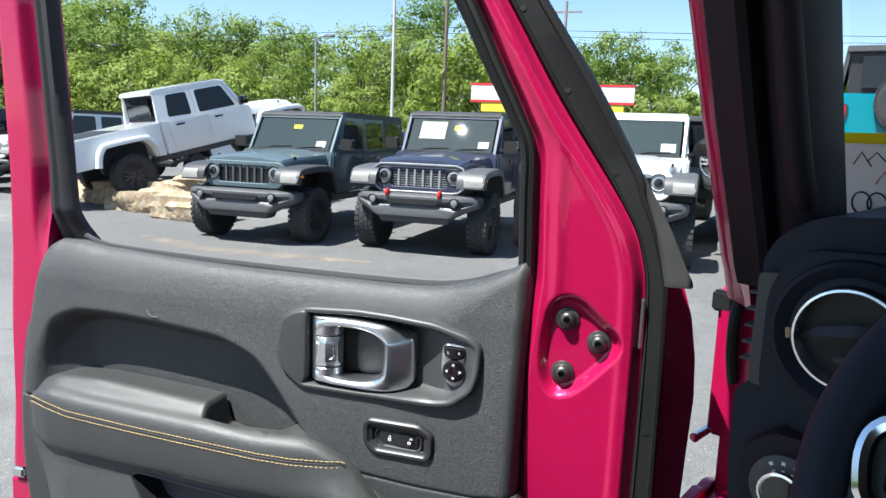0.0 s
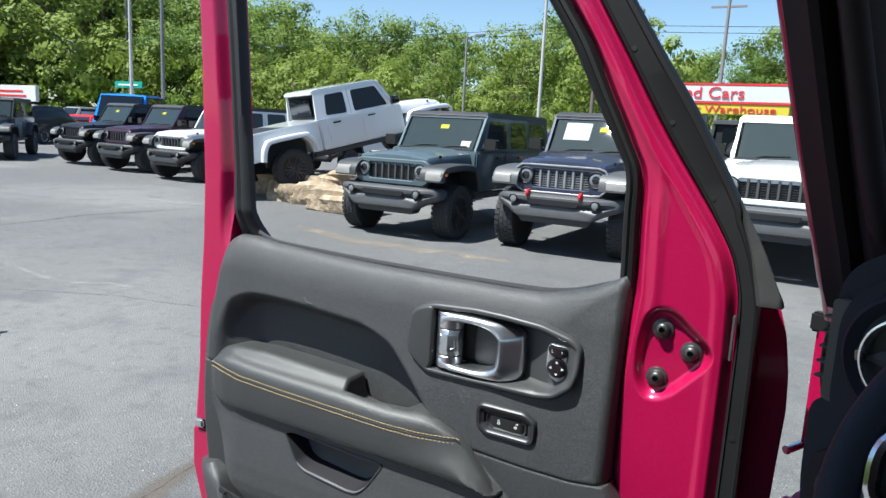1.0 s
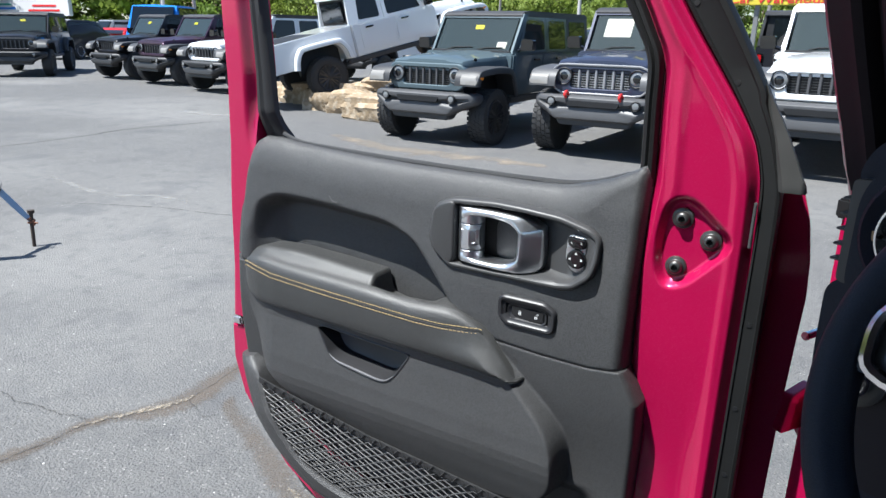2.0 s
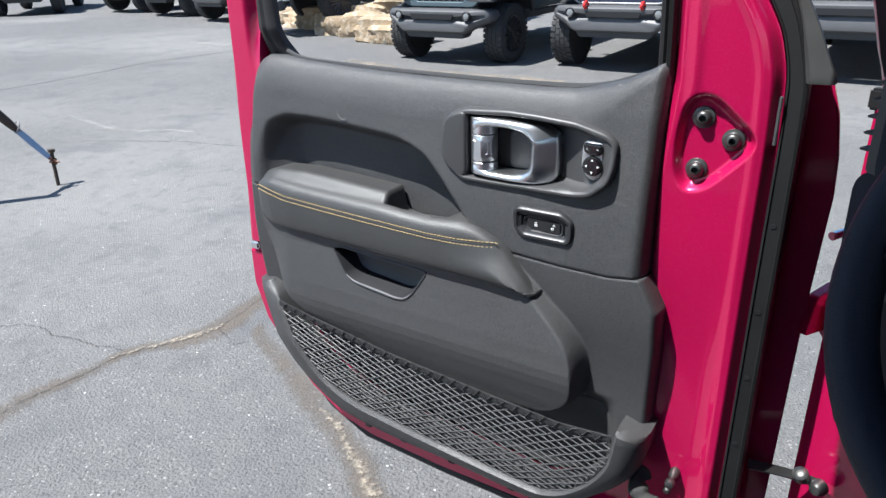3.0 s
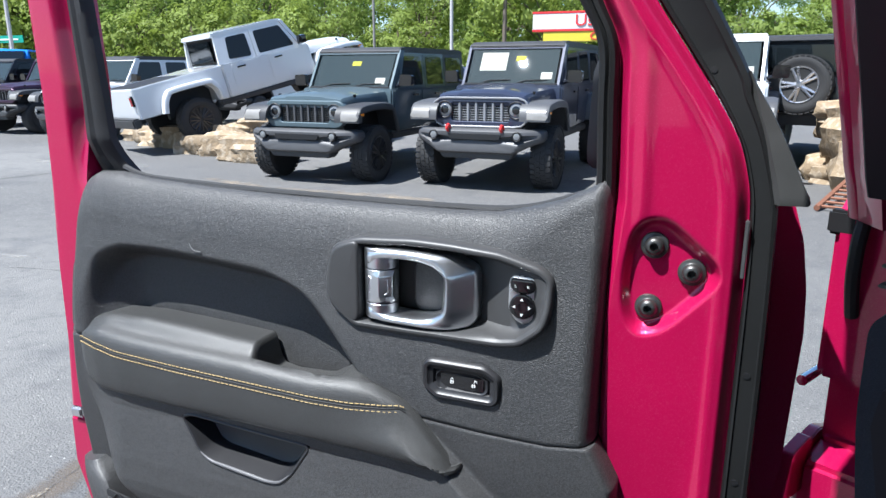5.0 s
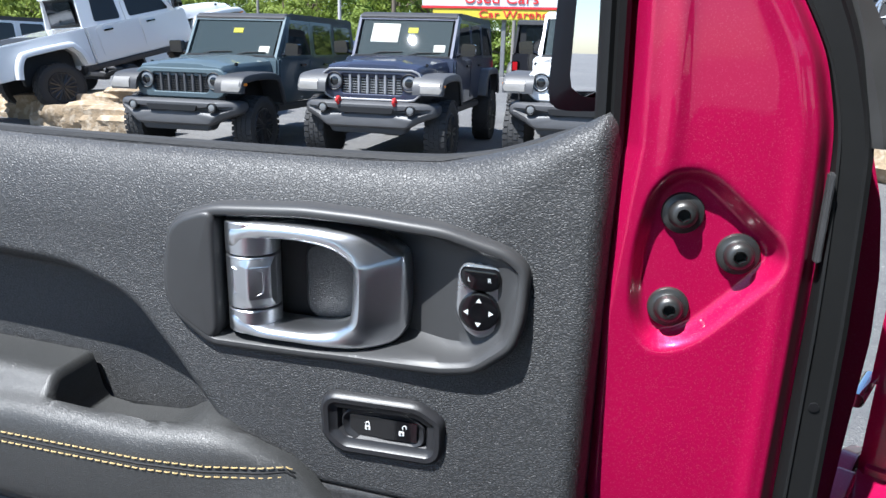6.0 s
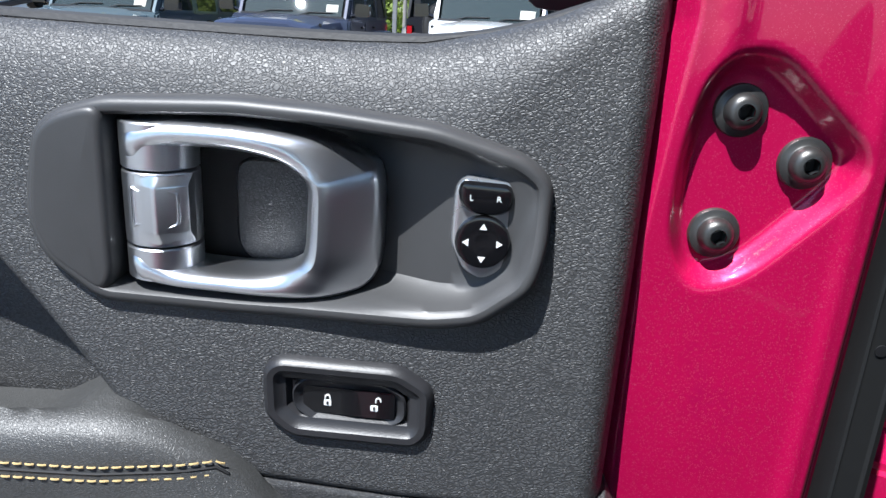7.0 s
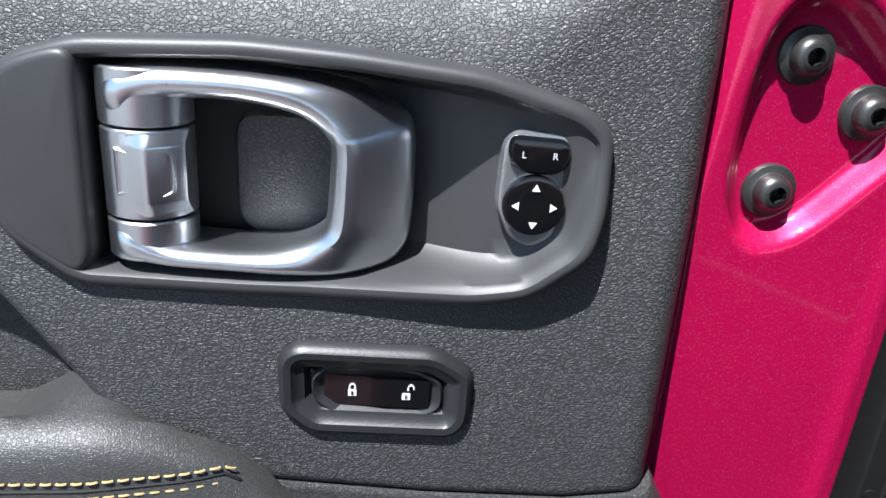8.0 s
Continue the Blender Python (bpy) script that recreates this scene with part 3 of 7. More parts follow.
# Window seals.
CHANNEL = ((0, -0.7), (0.0, 0.25), (0.14, 0.75), (0.36, 0.95), (0.52, 0.62), (0.62, 1.0), (0.84, 0.85), (1.0, 0.3), (1.0, -0.7))
FLAT = ((0, -0.7), (0.0, 0.55), (0.06, 0.95), (0.13, 1.0), (0.17, 0.80), (0.72, 0.78), (0.78, 0.92), (0.92, 0.80), (1.0, 0.2), (1.0, -0.7))


def lane(bm, left, right, z0, z1, y_mid, rise, rows=90, profile=CHANNEL):
    """A rubber channel between two edges, arched towards -y."""
    loops = []
    for z in np.linspace(z0, z1, rows):
        a, b = float(left(z)), float(right(z))
        row = [(a + (b - a) * u, y_mid(z) - rise * s, z) for u, s in profile]
        loops.append(row)
    return loft(bm, loops)


bm = bmesh.new()
lane(bm, lambda z: WIN_FRONT(z), lambda z: WIN_FRONT(z) + RUN_WIDTH(z), 1.405, 1.90, lambda z: 0.014, 0.010)
part("front_glass_run", bm, RUBBER_GREY, door, "dull grey rubber glass channel")
bm = bmesh.new()
lane(bm, SEAL_LEFT, lambda z: WIN_REAR(z), 1.390, 1.90, lambda z: float(np.interp(z, (1.405, 1.45), (0.036, 0.018))), 0.012)
part("rear_glass_run", bm, RUBBER, door, "black rubber glass channel")
bm = bmesh.new()
tube(bm, smooth_line([(0.070, 0.024, 1.413), (0.10, 0.024, 1.4035), (0.15, 0.024, 1.3990), (0.32, 0.024, 1.3935), (0.55, 0.024, 1.3910), (0.63, 0.024, 1.396), (0.69, 0.022, 1.415)], 30), 0.0045, 8)
part("belt_seal", bm, RUBBER, door, "thin black rubber lip along the window sill")
bm = bmesh.new()
OUTER = flowing([(0.66, 0.873), (1.14, 0.8735), (1.30, 0.8730), (1.40, 0.8715), (1.425, 0.8690), (1.455, 0.861), (1.486, 0.852), (1.516, 0.840), (1.54, 0.8335), (1.637, 0.778), (1.729, 0.716), (1.90, 0.606)])
lane(bm, lambda z: FLANGE(z) + 0.0005, OUTER, 0.665, 1.90, lambda z: float(np.interp(z, (0.66, 1.15, 1.30, 1.55, 1.9), (0.016, 0.012, 0.016, 0.036, 0.036))), 0.013, 140, FLAT)
part("weatherstrip", bm, RUBBER_GREY, door, "smooth black rubber weatherstrip with fixing holes")
bm = bmesh.new()
loft(bm, [[(float(OUTER(z)) - 0.004, y + 0.004, z), (float(OUTER(z)) + 0.001, y, z), (b, y + 0.003, z), (b + 0.001, y + 0.006, z), (b, y + 0.016, z), (float(OUTER(z)) - 0.004, y + 0.016, z)] for z, b, y in
          ((1.417, 0.8945, 0.009), (1.419, 0.8960, 0.009), (1.425, 0.8945, 0.010), (1.436, 0.8885, 0.012), (1.451, 0.8815, 0.014), (1.476, 0.8700, 0.018), (1.500, 0.8570, 0.022), (1.526, 0.8410, 0.027), (1.538, 0.8350, 0.029))])
part("mirror_gasket", bm, GASKET, door, "flared grey rubber gasket at the mirror base")
for hz, across_ in ((1.719, 0.27), (1.629, 0.27), (1.539, 0.27), (1.247, 0.45), (1.130, 0.45), (1.030, 0.45), (0.920, 0.45)):
    hx = float(FLANGE(hz) + (OUTER(hz) - FLANGE(hz)) * across_)
    hy = float(np.interp(hz, (0.66, 1.15, 1.30, 1.55, 1.9), (0.016, 0.012, 0.016, 0.036, 0.036))) - 0.0107
    bm = bmesh.new()
    turned(bm, hx, hz, [(0.0034, hy + 0.004), (0.0034, hy - 0.0005), (0.0010, hy - 0.0006)], 14)
    part("fixing_hole", bm, DEEP, door)
bm = bmesh.new()
box(bm, 0.8435, 0.8472, 0.003, 0.010, 1.345, 1.402, 0.001)
part("felt_pad", bm, CORD, door, "speckled grey felt pad")

# Trim: the upper half, grained, with a shadowed scoop over the armrest.
TRIM_TOP = curve([(-0.03, 1.352), (-0.010, 1.356), (0.002, 1.379), (0.016, 1.398), (0.038, 1.4085), (0.075, 1.409), (0.12, 1.403), (0.22, 1.3965), (0.34, 1.3925), (0.45, 1.3915), (0.55, 1.3905), (0.60, 1.3925), (0.633, 1.399), (0.668, 1.409), (0.701, 1.4255), (0.709, 1.4325), (0.717, 1.4325), (0.726, 1.423)])
TRIM_LEFT = curve([(0.95, -0.026), (0.97, -0.030), (1.068, -0.031), (1.185, -0.027), (1.25, -0.024), (1.287, -0.020), (1.34, -0.013), (1.38, -0.006), (1.43, 0.000)])
TRIM_RIGHT = curve([(0.85, 0.742), (0.95, 0.743), (1.047, 0.746), (1.108, 0.744), (1.134, 0.731), (1.156, 0.7195), (1.263, 0.7205), (1.343, 0.7215), (1.43, 0.7235)])
SEAM = curve([(-0.03, 1.186), (0.10, 1.178), (0.49, 1.157), (0.60, 1.1505), (0.67, 1.1495), (0.73, 1.157)])
SCOOP = rounded([(0.012, 1.235), (0.040, 1.298), (0.085, 1.316), (0.150, 1.316), (0.197, 1.313), (0.316, 1.303), (0.371, 1.283), (0.409, 1.241), (0.448, 1.190), (0.50, 1.12), (0.0, 1.12)], 0.02)


bezel = [(0.405, 1.312), (0.4105, 1.341), (0.421, 1.351), (0.447, 1.3595), (0.514, 1.3630), (0.558, 1.3612), (0.613, 1.3565), (0.657, 1.3445), (0.6710, 1.333), (0.6700, 1.300), (0.665, 1.279), (0.640, 1.2580), (0.615, 1.2530), (0.512, 1.2515), (0.440, 1.2525), (0.412, 1.274), (0.404, 1.294)]
LOCK = [(0.5265, 1.2235), (0.5345, 1.2310), (0.6010, 1.2305), (0.6190, 1.2195), (0.6190, 1.1915), (0.6110, 1.1825), (0.5420, 1.1830), (0.5275, 1.1950)]


def tilt(z):
    """How far the trim leans into the cabin below the window line."""
    return -0.010 * ease(1.36 - z, 0.0, 0.24)


def roll(d, width):
    """A quarter-round edge, 1 at the rim and 0 from width inwards."""
    return 1 - np.sqrt(np.clip(1 - (1 - np.clip(d / width, 0, 1)) ** 2, 0, 1))


def upper_height(x, z):
    top, left, right = TRIM_TOP(x) - z, x - TRIM_LEFT(z), TRIM_RIGHT(z) - x
    horn = ease(x, 0.60, 0.69)
    y = -0.0220 + tilt(z) + (0.031 - 0.017 * horn) * roll(top, 0.060 - 0.040 * horn) + 0.009 * (1 - ease(top, 0.0, 0.17))
    y += 0.020 * (1 - ease(left, 0.0, 0.03)) + 0.036 * roll(right, 0.020)
    y += 0.006 * ease(x, 0.55, 0.73) * ease(z, 1.36, 1.43)
    y += 0.047 * ease(-outline_distance(x, z, SCOOP), -0.004, 0.026) * ease(x, 0.0, 0.09)
    y += 0.0016 * (1 - ease(z - SEAM(x), 0.0, 0.003))
    y += 0.042 * ease(-outline_distance(x, z, bezel), 0.0052, 0.0105)
    y += 0.030 * ease(-outline_distance(x, z, LOCK), 0.003, 0.007)
    return y


def trim_sheet(rows, cols, low, high, height):
    u, v = np.meshgrid(np.linspace(0, 1, cols), np.linspace(0, 1, rows))
    x = -0.02 + 0.76 * u
    z = np.zeros_like(x)
    for _ in range(6):
        lo, hi = low(x), high(x)
        z = lo + (hi - lo) * v
        x = TRIM_LEFT(z) * (1 - u) + TRIM_RIGHT(z) * u
    pos = np.stack([x, height(x, z), z], -1)
    pos = np.concatenate([pos[:1], pos, pos[-1:]], 0)
    pos = np.concatenate([pos[:, :1], pos, pos[:, -1:]], 1)
    pos[[0, -1], :, 1] = 0.016
    pos[:, [0, -1], 1] = 0.016
    return pos


bm = bmesh.new()
grid_mesh(bm, trim_sheet(96, 230, SEAM, TRIM_TOP, upper_height))
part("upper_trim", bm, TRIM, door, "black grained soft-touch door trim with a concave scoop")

CUP = [(0.199, 1.106), (0.216, 1.110), (0.300, 1.105), (0.388, 1.101), (0.362, 1.060), (0.348, 1.0485), (0.330, 1.0470), (0.246, 1.0560), (0.229, 1.0640)]
BULGE = rounded([(-0.03, 1.20), (0.478, 1.19), (0.562, 1.118), (0.626, 1.058), (0.648, 1.022), (0.652, 0.965), (0.636, 0.925), (0.600, 0.900), (0.46, 0.893), (0.30, 0.905), (0.19, 0.925), (0.120, 0.955), (0.065, 1.00), (0.030, 1.06)], 0.03)
BULGE_OUT = curve([(0.86, 0.026), (0.900, 0.030), (0.925, 0.034), (0.950, 0.039), (0.970, 0.0435), (0.985, 0.0455), (1.000, 0.0450), (1.03, 0.0390), (1.065, 0.0300), (1.10, 0.0220), (1.20, 0.017)])


def lower_face(x, z):
    left, right = x - TRIM_LEFT(z), TRIM_RIGHT(z) - x
    y = -0.022 + tilt(z) * ease(z, 0.95, 1.12) + 0.020 * (1 - ease(left, 0.0, 0.025)) + 0.024 * roll(right, 0.011)
    d = -outline_distance(x, z, BULGE)
    y -= BULGE_OUT(z + 0.010 * (x - 0.3)) * ease(d, -0.003, 0.013) * ease(x, 0.0, 0.10)
    y += 0.014 * ease(0.955 - z, 0.0, 0.05) * ease(0.70 - x, 0.0, 0.04) * (1 - ease(d, -0.003, 0.013)) * 2.3
    return y + 0.0020 * (1 - ease(SEAM(x) - z, 0.0, 0.003))


def lower_height(x, z):
    return lower_face(x, z) + 0.050 * ease(-outline_distance(x, z, CUP), -0.001, 0.004)


bm = bmesh.new()
grid_mesh(bm, trim_sheet(210, 330, lambda x: np.interp(x, (-0.02, 0.02, 0.10, 0.17, 0.25, 0.58, 0.66, 0.745), (0.98, 0.955, 0.86, 0.81, 0.78, 0.752, 0.785, 0.87)), lambda x: SEAM(x) - 0.0015, lower_height))
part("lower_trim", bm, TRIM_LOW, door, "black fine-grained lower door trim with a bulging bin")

# Armrest: a padded shelf with a grip well behind its front roll, stitched along the front.
ARM_BACK = curve([(0.002, 1.168), (0.008, 1.186), (0.018, 1.200), (0.036, 1.212), (0.065, 1.220), (0.13, 1.223), (0.20, 1.220), (0.27, 1.216), (0.302, 1.214), (0.306, 1.210), (0.312, 1.182), (0.318, 1.174), (0.34, 1.170), (0.39, 1.172), (0.415, 1.186), (0.432, 1.199), (0.450, 1.197), (0.470, 1.184), (0.490, 1.168), (0.507, 1.152), (0.530, 1.128), (0.550, 1.110), (0.566, 1.100)])
ARM_LIP = curve([(0.002, 1.162), (0.008, 1.178), (0.018, 1.192), (0.036, 1.203), (0.065, 1.209), (0.13, 1.206), (0.23, 1.203), (0.302, 1.2005), (0.34, 1.198), (0.39, 1.195), (0.43, 1.196), (0.455, 1.195), (0.475, 1.190), (0.500, 1.178), (0.520, 1.163), (0.545, 1.136), (0.560, 1.118), (0.566, 1.110)])
ARM_SEAM = curve([(0.002, 1.158), (0.010, 1.172), (0.020, 1.183), (0.036, 1.188), (0.065, 1.187), (0.103, 1.182), (0.227, 1.177), (0.339, 1.173), (0.44, 1.170), (0.480, 1.170), (0.508, 1.170), (0.524, 1.152), (0.545, 1.128), (0.566, 1.106)])
ARM_LOW = curve([(0.002, 1.155), (0.008, 1.143), (0.018, 1.133), (0.036, 1.126), (0.065, 1.121), (0.145, 1.121), (0.334, 1.117), (0.48, 1.113), (0.545, 1.108), (0.566, 1.102)])
ARM_OUT = curve([(0.002, 0.014), (0.008, 0.027), (0.018, 0.038), (0.036, 0.050), (0.065, 0.059), (0.11, 0.064), (0.20, 0.066), (0.50, 0.066), (0.530, 0.066), (0.552, 0.064), (0.564, 0.058), (0.572, 0.048), (0.576, 0.036)])


ARM_BACK_OFF = curve([(0.40, 1.0), (0.45, 0.93), (0.49, 0.80), (0.510, 0.68), (0.530, 0.72), (0.566, 0.85)])


def arm_section(x):
    """The armrest's outline at x, from the back of its top over the nose to the back of its underside."""
    b, l, s, lo, o = (float(f(x)) for f in (ARM_BACK, ARM_LIP, ARM_SEAM, ARM_LOW, ARM_OUT))
    m, k = 0.6 * s + 0.4 * l, float(ARM_BACK_OFF(x))
    return [(0.012, b), (-0.15 * o, b), (-0.40 * o, b), (-0.52 * o, b * 0.75 + l * 0.25), (-0.62 * o * k, b * 0.3 + l * 0.7), (-0.70 * o * k, l + 0.0005), (-0.80 * o * k, l - 0.002), (-0.91 * o * k, l * 0.55 + m * 0.45), (-0.97 * o * k, m), (-1.0 * o * k, s),
            (-1.01 * o * (0.4 + 0.6 * k), s * 0.7 + lo * 0.3), (-1.0 * o, s * 0.35 + lo * 0.65), (-0.97 * o, lo + 0.007), (-0.91 * o, lo + 0.0015), (-0.80 * o, lo), (-0.40 * o, lo + 0.002), (0.012, lo + 0.003)]


def arm_row(x, n=44):
    line = smooth_line([(x, y, z) for y, z in arm_section(x)], n * 4)
    d = np.r_[0, np.cumsum([(q - p).length for p, q in zip(line, line[1:])])]
    at = np.linspace(0, d[-1], n)
    return [Vector((x, float(np.interp(v, d, [p.y for p in line])), float(np.interp(v, d, [p.z for p in line])))) for v in at]


xs = np.unique(np.r_[np.linspace(0.002, 0.566, 76), np.linspace(0.300, 0.322, 14), (0.005, 0.013, 0.563, 0.569, 0.572, 0.5745, 0.576)])
bm = bmesh.new()
loft(bm, [arm_row(x) for x in xs])
armrest = part("armrest", bm, HIDE, door, "charcoal leather armrest with double ochre stitching")


def seam_line(x, which):
    """Two rows of thread a few millimetres either side of the seam on the front roll."""
    o, s = float(ARM_OUT(x)) * float(ARM_BACK_OFF(x)), float(ARM_SEAM(x))
    return Vector((x, -(0.9975 - 0.012 * (1 - which)) * o - 0.0006, s + 0.0038 - 0.0076 * which))


for row in (0, 1):
    bm = bmesh.new()
    x = 0.016
    while x < 0.506:
        p, q = seam_line(x, row), seam_line(x + 0.0042, row)
        off = Vector((0, -0.0007, 0.0002))
        tube(bm, [p, p * 0.7 + q * 0.3 + off, p * 0.3 + q * 0.7 + off, q], 0.00058, 5)
        x += 0.0062
    part("stitching", bm, THREAD, armrest, "ochre thread")
bm = bmesh.new()
tube(bm, [seam_line(x, 0.5) + Vector((0, 0.0002, 0)) for x in np.linspace(0.014, 0.512, 80)], 0.0009, 6)
part("seam", bm, DEEP, armrest)

# Pull cup under the armrest: a crisp collar that follows the trim, a deep well and a lower lip painted greyer for its
# sun glint.
def on_lower(pts, off):
    x, z = np.array([p[0] for p in pts]), np.array([p[1] for p in pts])
    return [(a, float(y) + off, c) for a, y, c in zip(x, lower_face(x, z), z)]


cup_line = resampled(rounded(CUP, 0.007), 96)
bm = bmesh.new()
loft(bm, [on_lower(inset(cup_line, d), o) for d, o in ((-0.0030, 0.0030), (-0.0028, -0.0006), (-0.0012, -0.0014), (0.0004, -0.0008), (0.0015, 0.0020), (0.0035, 0.0200), (0.0075, 0.0340), (0.0120, 0.0360))], caps=(False, True))
part("pull_cup", bm, PLASTIC, door, "deep black finger cup under the armrest")
bm = bmesh.new()
lip = [p for p in cup_line if p[1] < 1.068 and 0.222 < p[0] < 0.364]
lip.sort(key=lambda p: p[0])
tube(bm, on_lower(lip, -0.0010), [0.0008 + 0.0016 * math.sin(math.pi * i / (len(lip) - 1)) ** 0.5 for i in range(len(lip))], 8)
part("cup_lip", bm, LIP, door, "lower lip of the finger cup, greyed for a sun glint")

# Map pocket: a moulded rim that holds a net.
RIM_OUT = smooth_line([(x, 0, z) for x, z in ((-0.022, 0.987), (-0.009, 0.966), (0.029, 0.888), (0.070, 0.834), (0.142, 0.777), (0.198, 0.755), (0.29, 0.745), (0.42, 0.744), (0.575, 0.735), (0.629, 0.746), (0.683, 0.785), (0.732, 0.838), (0.746, 0.878), (0.7490, 0.900), (0.750, 0.919))], 90)
RIM_IN = smooth_line([(x, 0, z) for x, z in ((0.020, 0.996), (0.052, 0.975), (0.094, 0.908), (0.150, 0.848), (0.192, 0.823), (0.24, 0.809), (0.30, 0.801), (0.421, 0.787), (0.575, 0.774), (0.612, 0.779), (0.645, 0.797), (0.678, 0.830), (0.699, 0.867), (0.7045, 0.890), (0.708, 0.912), (0.7105, 0.931))], 90)
bm = bmesh.new()
loops = []
for i, (o, n) in enumerate(zip(RIM_OUT, RIM_IN)):
    k = float(np.interp(i, (0, 12, 85, 88, 89), (0.55, 1, 1, 0.97, 0.88)))
    row = []
    for u, y in ((0.0, 0.014), (-0.02, -0.030 * k), (0.06, -0.050 * k), (0.30, -0.066 * k), (0.62, -0.074 * k), (0.88, -0.076 * k), (0.98, -0.071 * k), (1.0, -0.060 * k), (0.98, -0.014)):
        q = o.lerp(n, u)
        row.append((q.x, y, q.z))
    loops.append(row)
loft(bm, loops)
part("pocket_rim", bm, TRIM_LOW, door, "moulded dark grey rim of the map pocket")
for px, pz in ((0.250, 0.762), (0.330, 0.759), (0.545, 0.748), (0.430, 0.754)):
    bm = bmesh.new()
    box(bm, px - 0.007, px + 0.007, -0.0665, -0.0585, pz - 0.004, pz + 0.004, 0.002)
    part("clip_slot", bm, DEEP, door)

NET_TOP = curve([(0.066, 0.972), (0.153, 0.957), (0.314, 0.934), (0.479, 0.920), (0.624, 0.909), (0.705, 0.916)])
net_poly = [(0.066, 0.972), (0.153, 0.957), (0.314, 0.934), (0.479, 0.920), (0.624, 0.909), (0.705, 0.916)] + [(p.x, p.z) for p in reversed(RIM_IN) if p.z < 0.915]
bm = bmesh.new()
prism(bm, [(p.x, p.z) for p in RIM_IN if p.z < 0.93], -0.004, 0.001)
part("pocket_back", bm, TRIM_LOW, door)
bm = bmesh.new()
rng = random.Random(4)
for sign in (-1, 1):
    for c in np.arange(-1.6, 2.6, 0.0262):
        zz = np.linspace(0.765, 0.985, 90)
        wob = 0.0012 * np.sin(zz * 210 + c * 40) + 0.0010 * np.sin(zz * 75 + c * 13)
        # Cords sag along the pocket, so the diamonds lie flat and wide.
        xx = c + sign * (zz - 0.87) * 2.35 - 0.45 * (zz - 0.87) + wob
        inside = outline_distance(xx, zz, net_poly) < 0.001
        run = []
        for x, z, ok in list(zip(xx, zz, inside)) + [(0, 0, False)]:
            if ok:
                f = (NET_TOP(x) - z) / 0.14
                run.append((x, -0.066 - 0.006 * math.sin(3.1 * min(max(f, 0), 1)) + 0.0007 * sign * math.sin(x * 340), z))
            else:
                if len(run) > 2:
                    tube(bm, run[::2] + ([run[-1]] if len(run) % 2 == 0 else []), 0.0011, 5)
                run = []
net = part("cargo_net", bm, CORD, door, "black diamond-mesh net stretched over the pocket")
bm = bmesh.new()
top_line = [Vector((x, -0.068, float(NET_TOP(x)))) for x in np.linspace(0.066, 0.705, 60)]
loft(bm, [[p + Vector(q) for q in ((0, -0.0012, 0.0052), (0, -0.0022, 0), (0, -0.0012, -0.0052), (0, 0.0012, -0.0052), (0, 0.0012, 0.0052))] for p in top_line])
part("elastic_hem", bm, RUBBER, net, "flat black elastic hem")
bm = bmesh.new()
for i, x in enumerate(np.arange(0.075, 0.69, 0.0225)):
    z, z2, up = float(NET_TOP(x)), float(NET_TOP(x + 0.0225)), rng.uniform(-0.0015, 0.002)
    tube(bm, [(x, -0.0705, z - 0.0065), (x + 0.005, -0.0715, z - 0.001), (x + 0.011, -0.0712, z + 0.0062 + up), (x + 0.017, -0.0706, z2 + 0.0048), (x + 0.0225, -0.0705, z2 - 0.0065)], 0.0011, 5)
part("hem_lacing", bm, RUBBER, net)

# Handle bezel: a long eight-sided surround, dished behind the grab.
def dish(x):
    """Depth of the dished floor: deep behind the grab, rising to the switch."""
    return float(np.interp(x, (0.44, 0.50, 0.560, 0.590, 0.620, 0.650, 0.668), (0.016, 0.018, 0.012, 0.0005, -0.0135, -0.0225, -0.0265)))


def rim_level(x, z):
    """How far the surround's rim stands out: most at its lower front corner."""
    k = float(ease(z, 1.275, 1.335))
    high = float(np.interp(x, (0.41, 0.56, 0.67), (-0.0275, -0.0270, -0.0265)))
    low = float(np.interp(x, (0.41, 0.54, 0.62, 0.67), (-0.0300, -0.0305, -0.0345, -0.0385)))
    return high * k + low * (1 - k)


bm = bmesh.new()
rim = resampled(rounded(bezel, 0.008), 140)
loops = [[(x, 0.024, z) for x, z in rim]]
for d, dy in ((0.0, 0.0065), (0.0010, 0.0026), (0.0028, 0.0006), (0.0050, 0.0), (0.0070, 0.0004), (0.0086, 0.0026)):
    loops.append([(x, rim_level(x, z) + dy, z) for x, z in inset(rim, d)])
inner_rim = inset(rim, 0.0086)
for pull, k in ((0.03, 0.30), (0.07, 0.66), (0.13, 0.92), (0.22, 1.0), (0.40, 1.0), (0.70, 1.0), (1.0, 1.0)):
    row = []
    for x, z in inner_rim:
        qx, qz = min(max(x, 0.475), 0.630), 1.308
        px, pz = x + (qx - x) * pull, z + (qz - z) * pull
        scooped = k ** (1 + 1.6 * float(ease(x, 0.55, 0.61) * (1 - ease(z, 1.26, 1.31))))
        row.append((px, (rim_level(x, z) + 0.0026) * (1 - scooped) + dish(px) * scooped, pz))
    loops.append(row)
loft(bm, loops, caps=(True, False))
bez = part("handle_bezel", bm, SATIN, door, "satin black handle surround with angled corners")
bm = bmesh.new()
plateau(bm, [(0.4085, 1.311), (0.4135, 1.339), (0.4230, 1.3485), (0.4440, 1.3555), (0.4500, 1.3520), (0.4485, 1.2650), (0.4415, 1.2575), (0.4145, 1.2755), (0.4075, 1.295)], [(0.0, -0.002), (0.0, -0.0275), (0.0010, -0.0292), (0.0026, -0.0300), (0.0042, -0.0302)], 72, 0.008)
part("bezel_cheek", bm, SATIN, bez)
bm = bmesh.new()
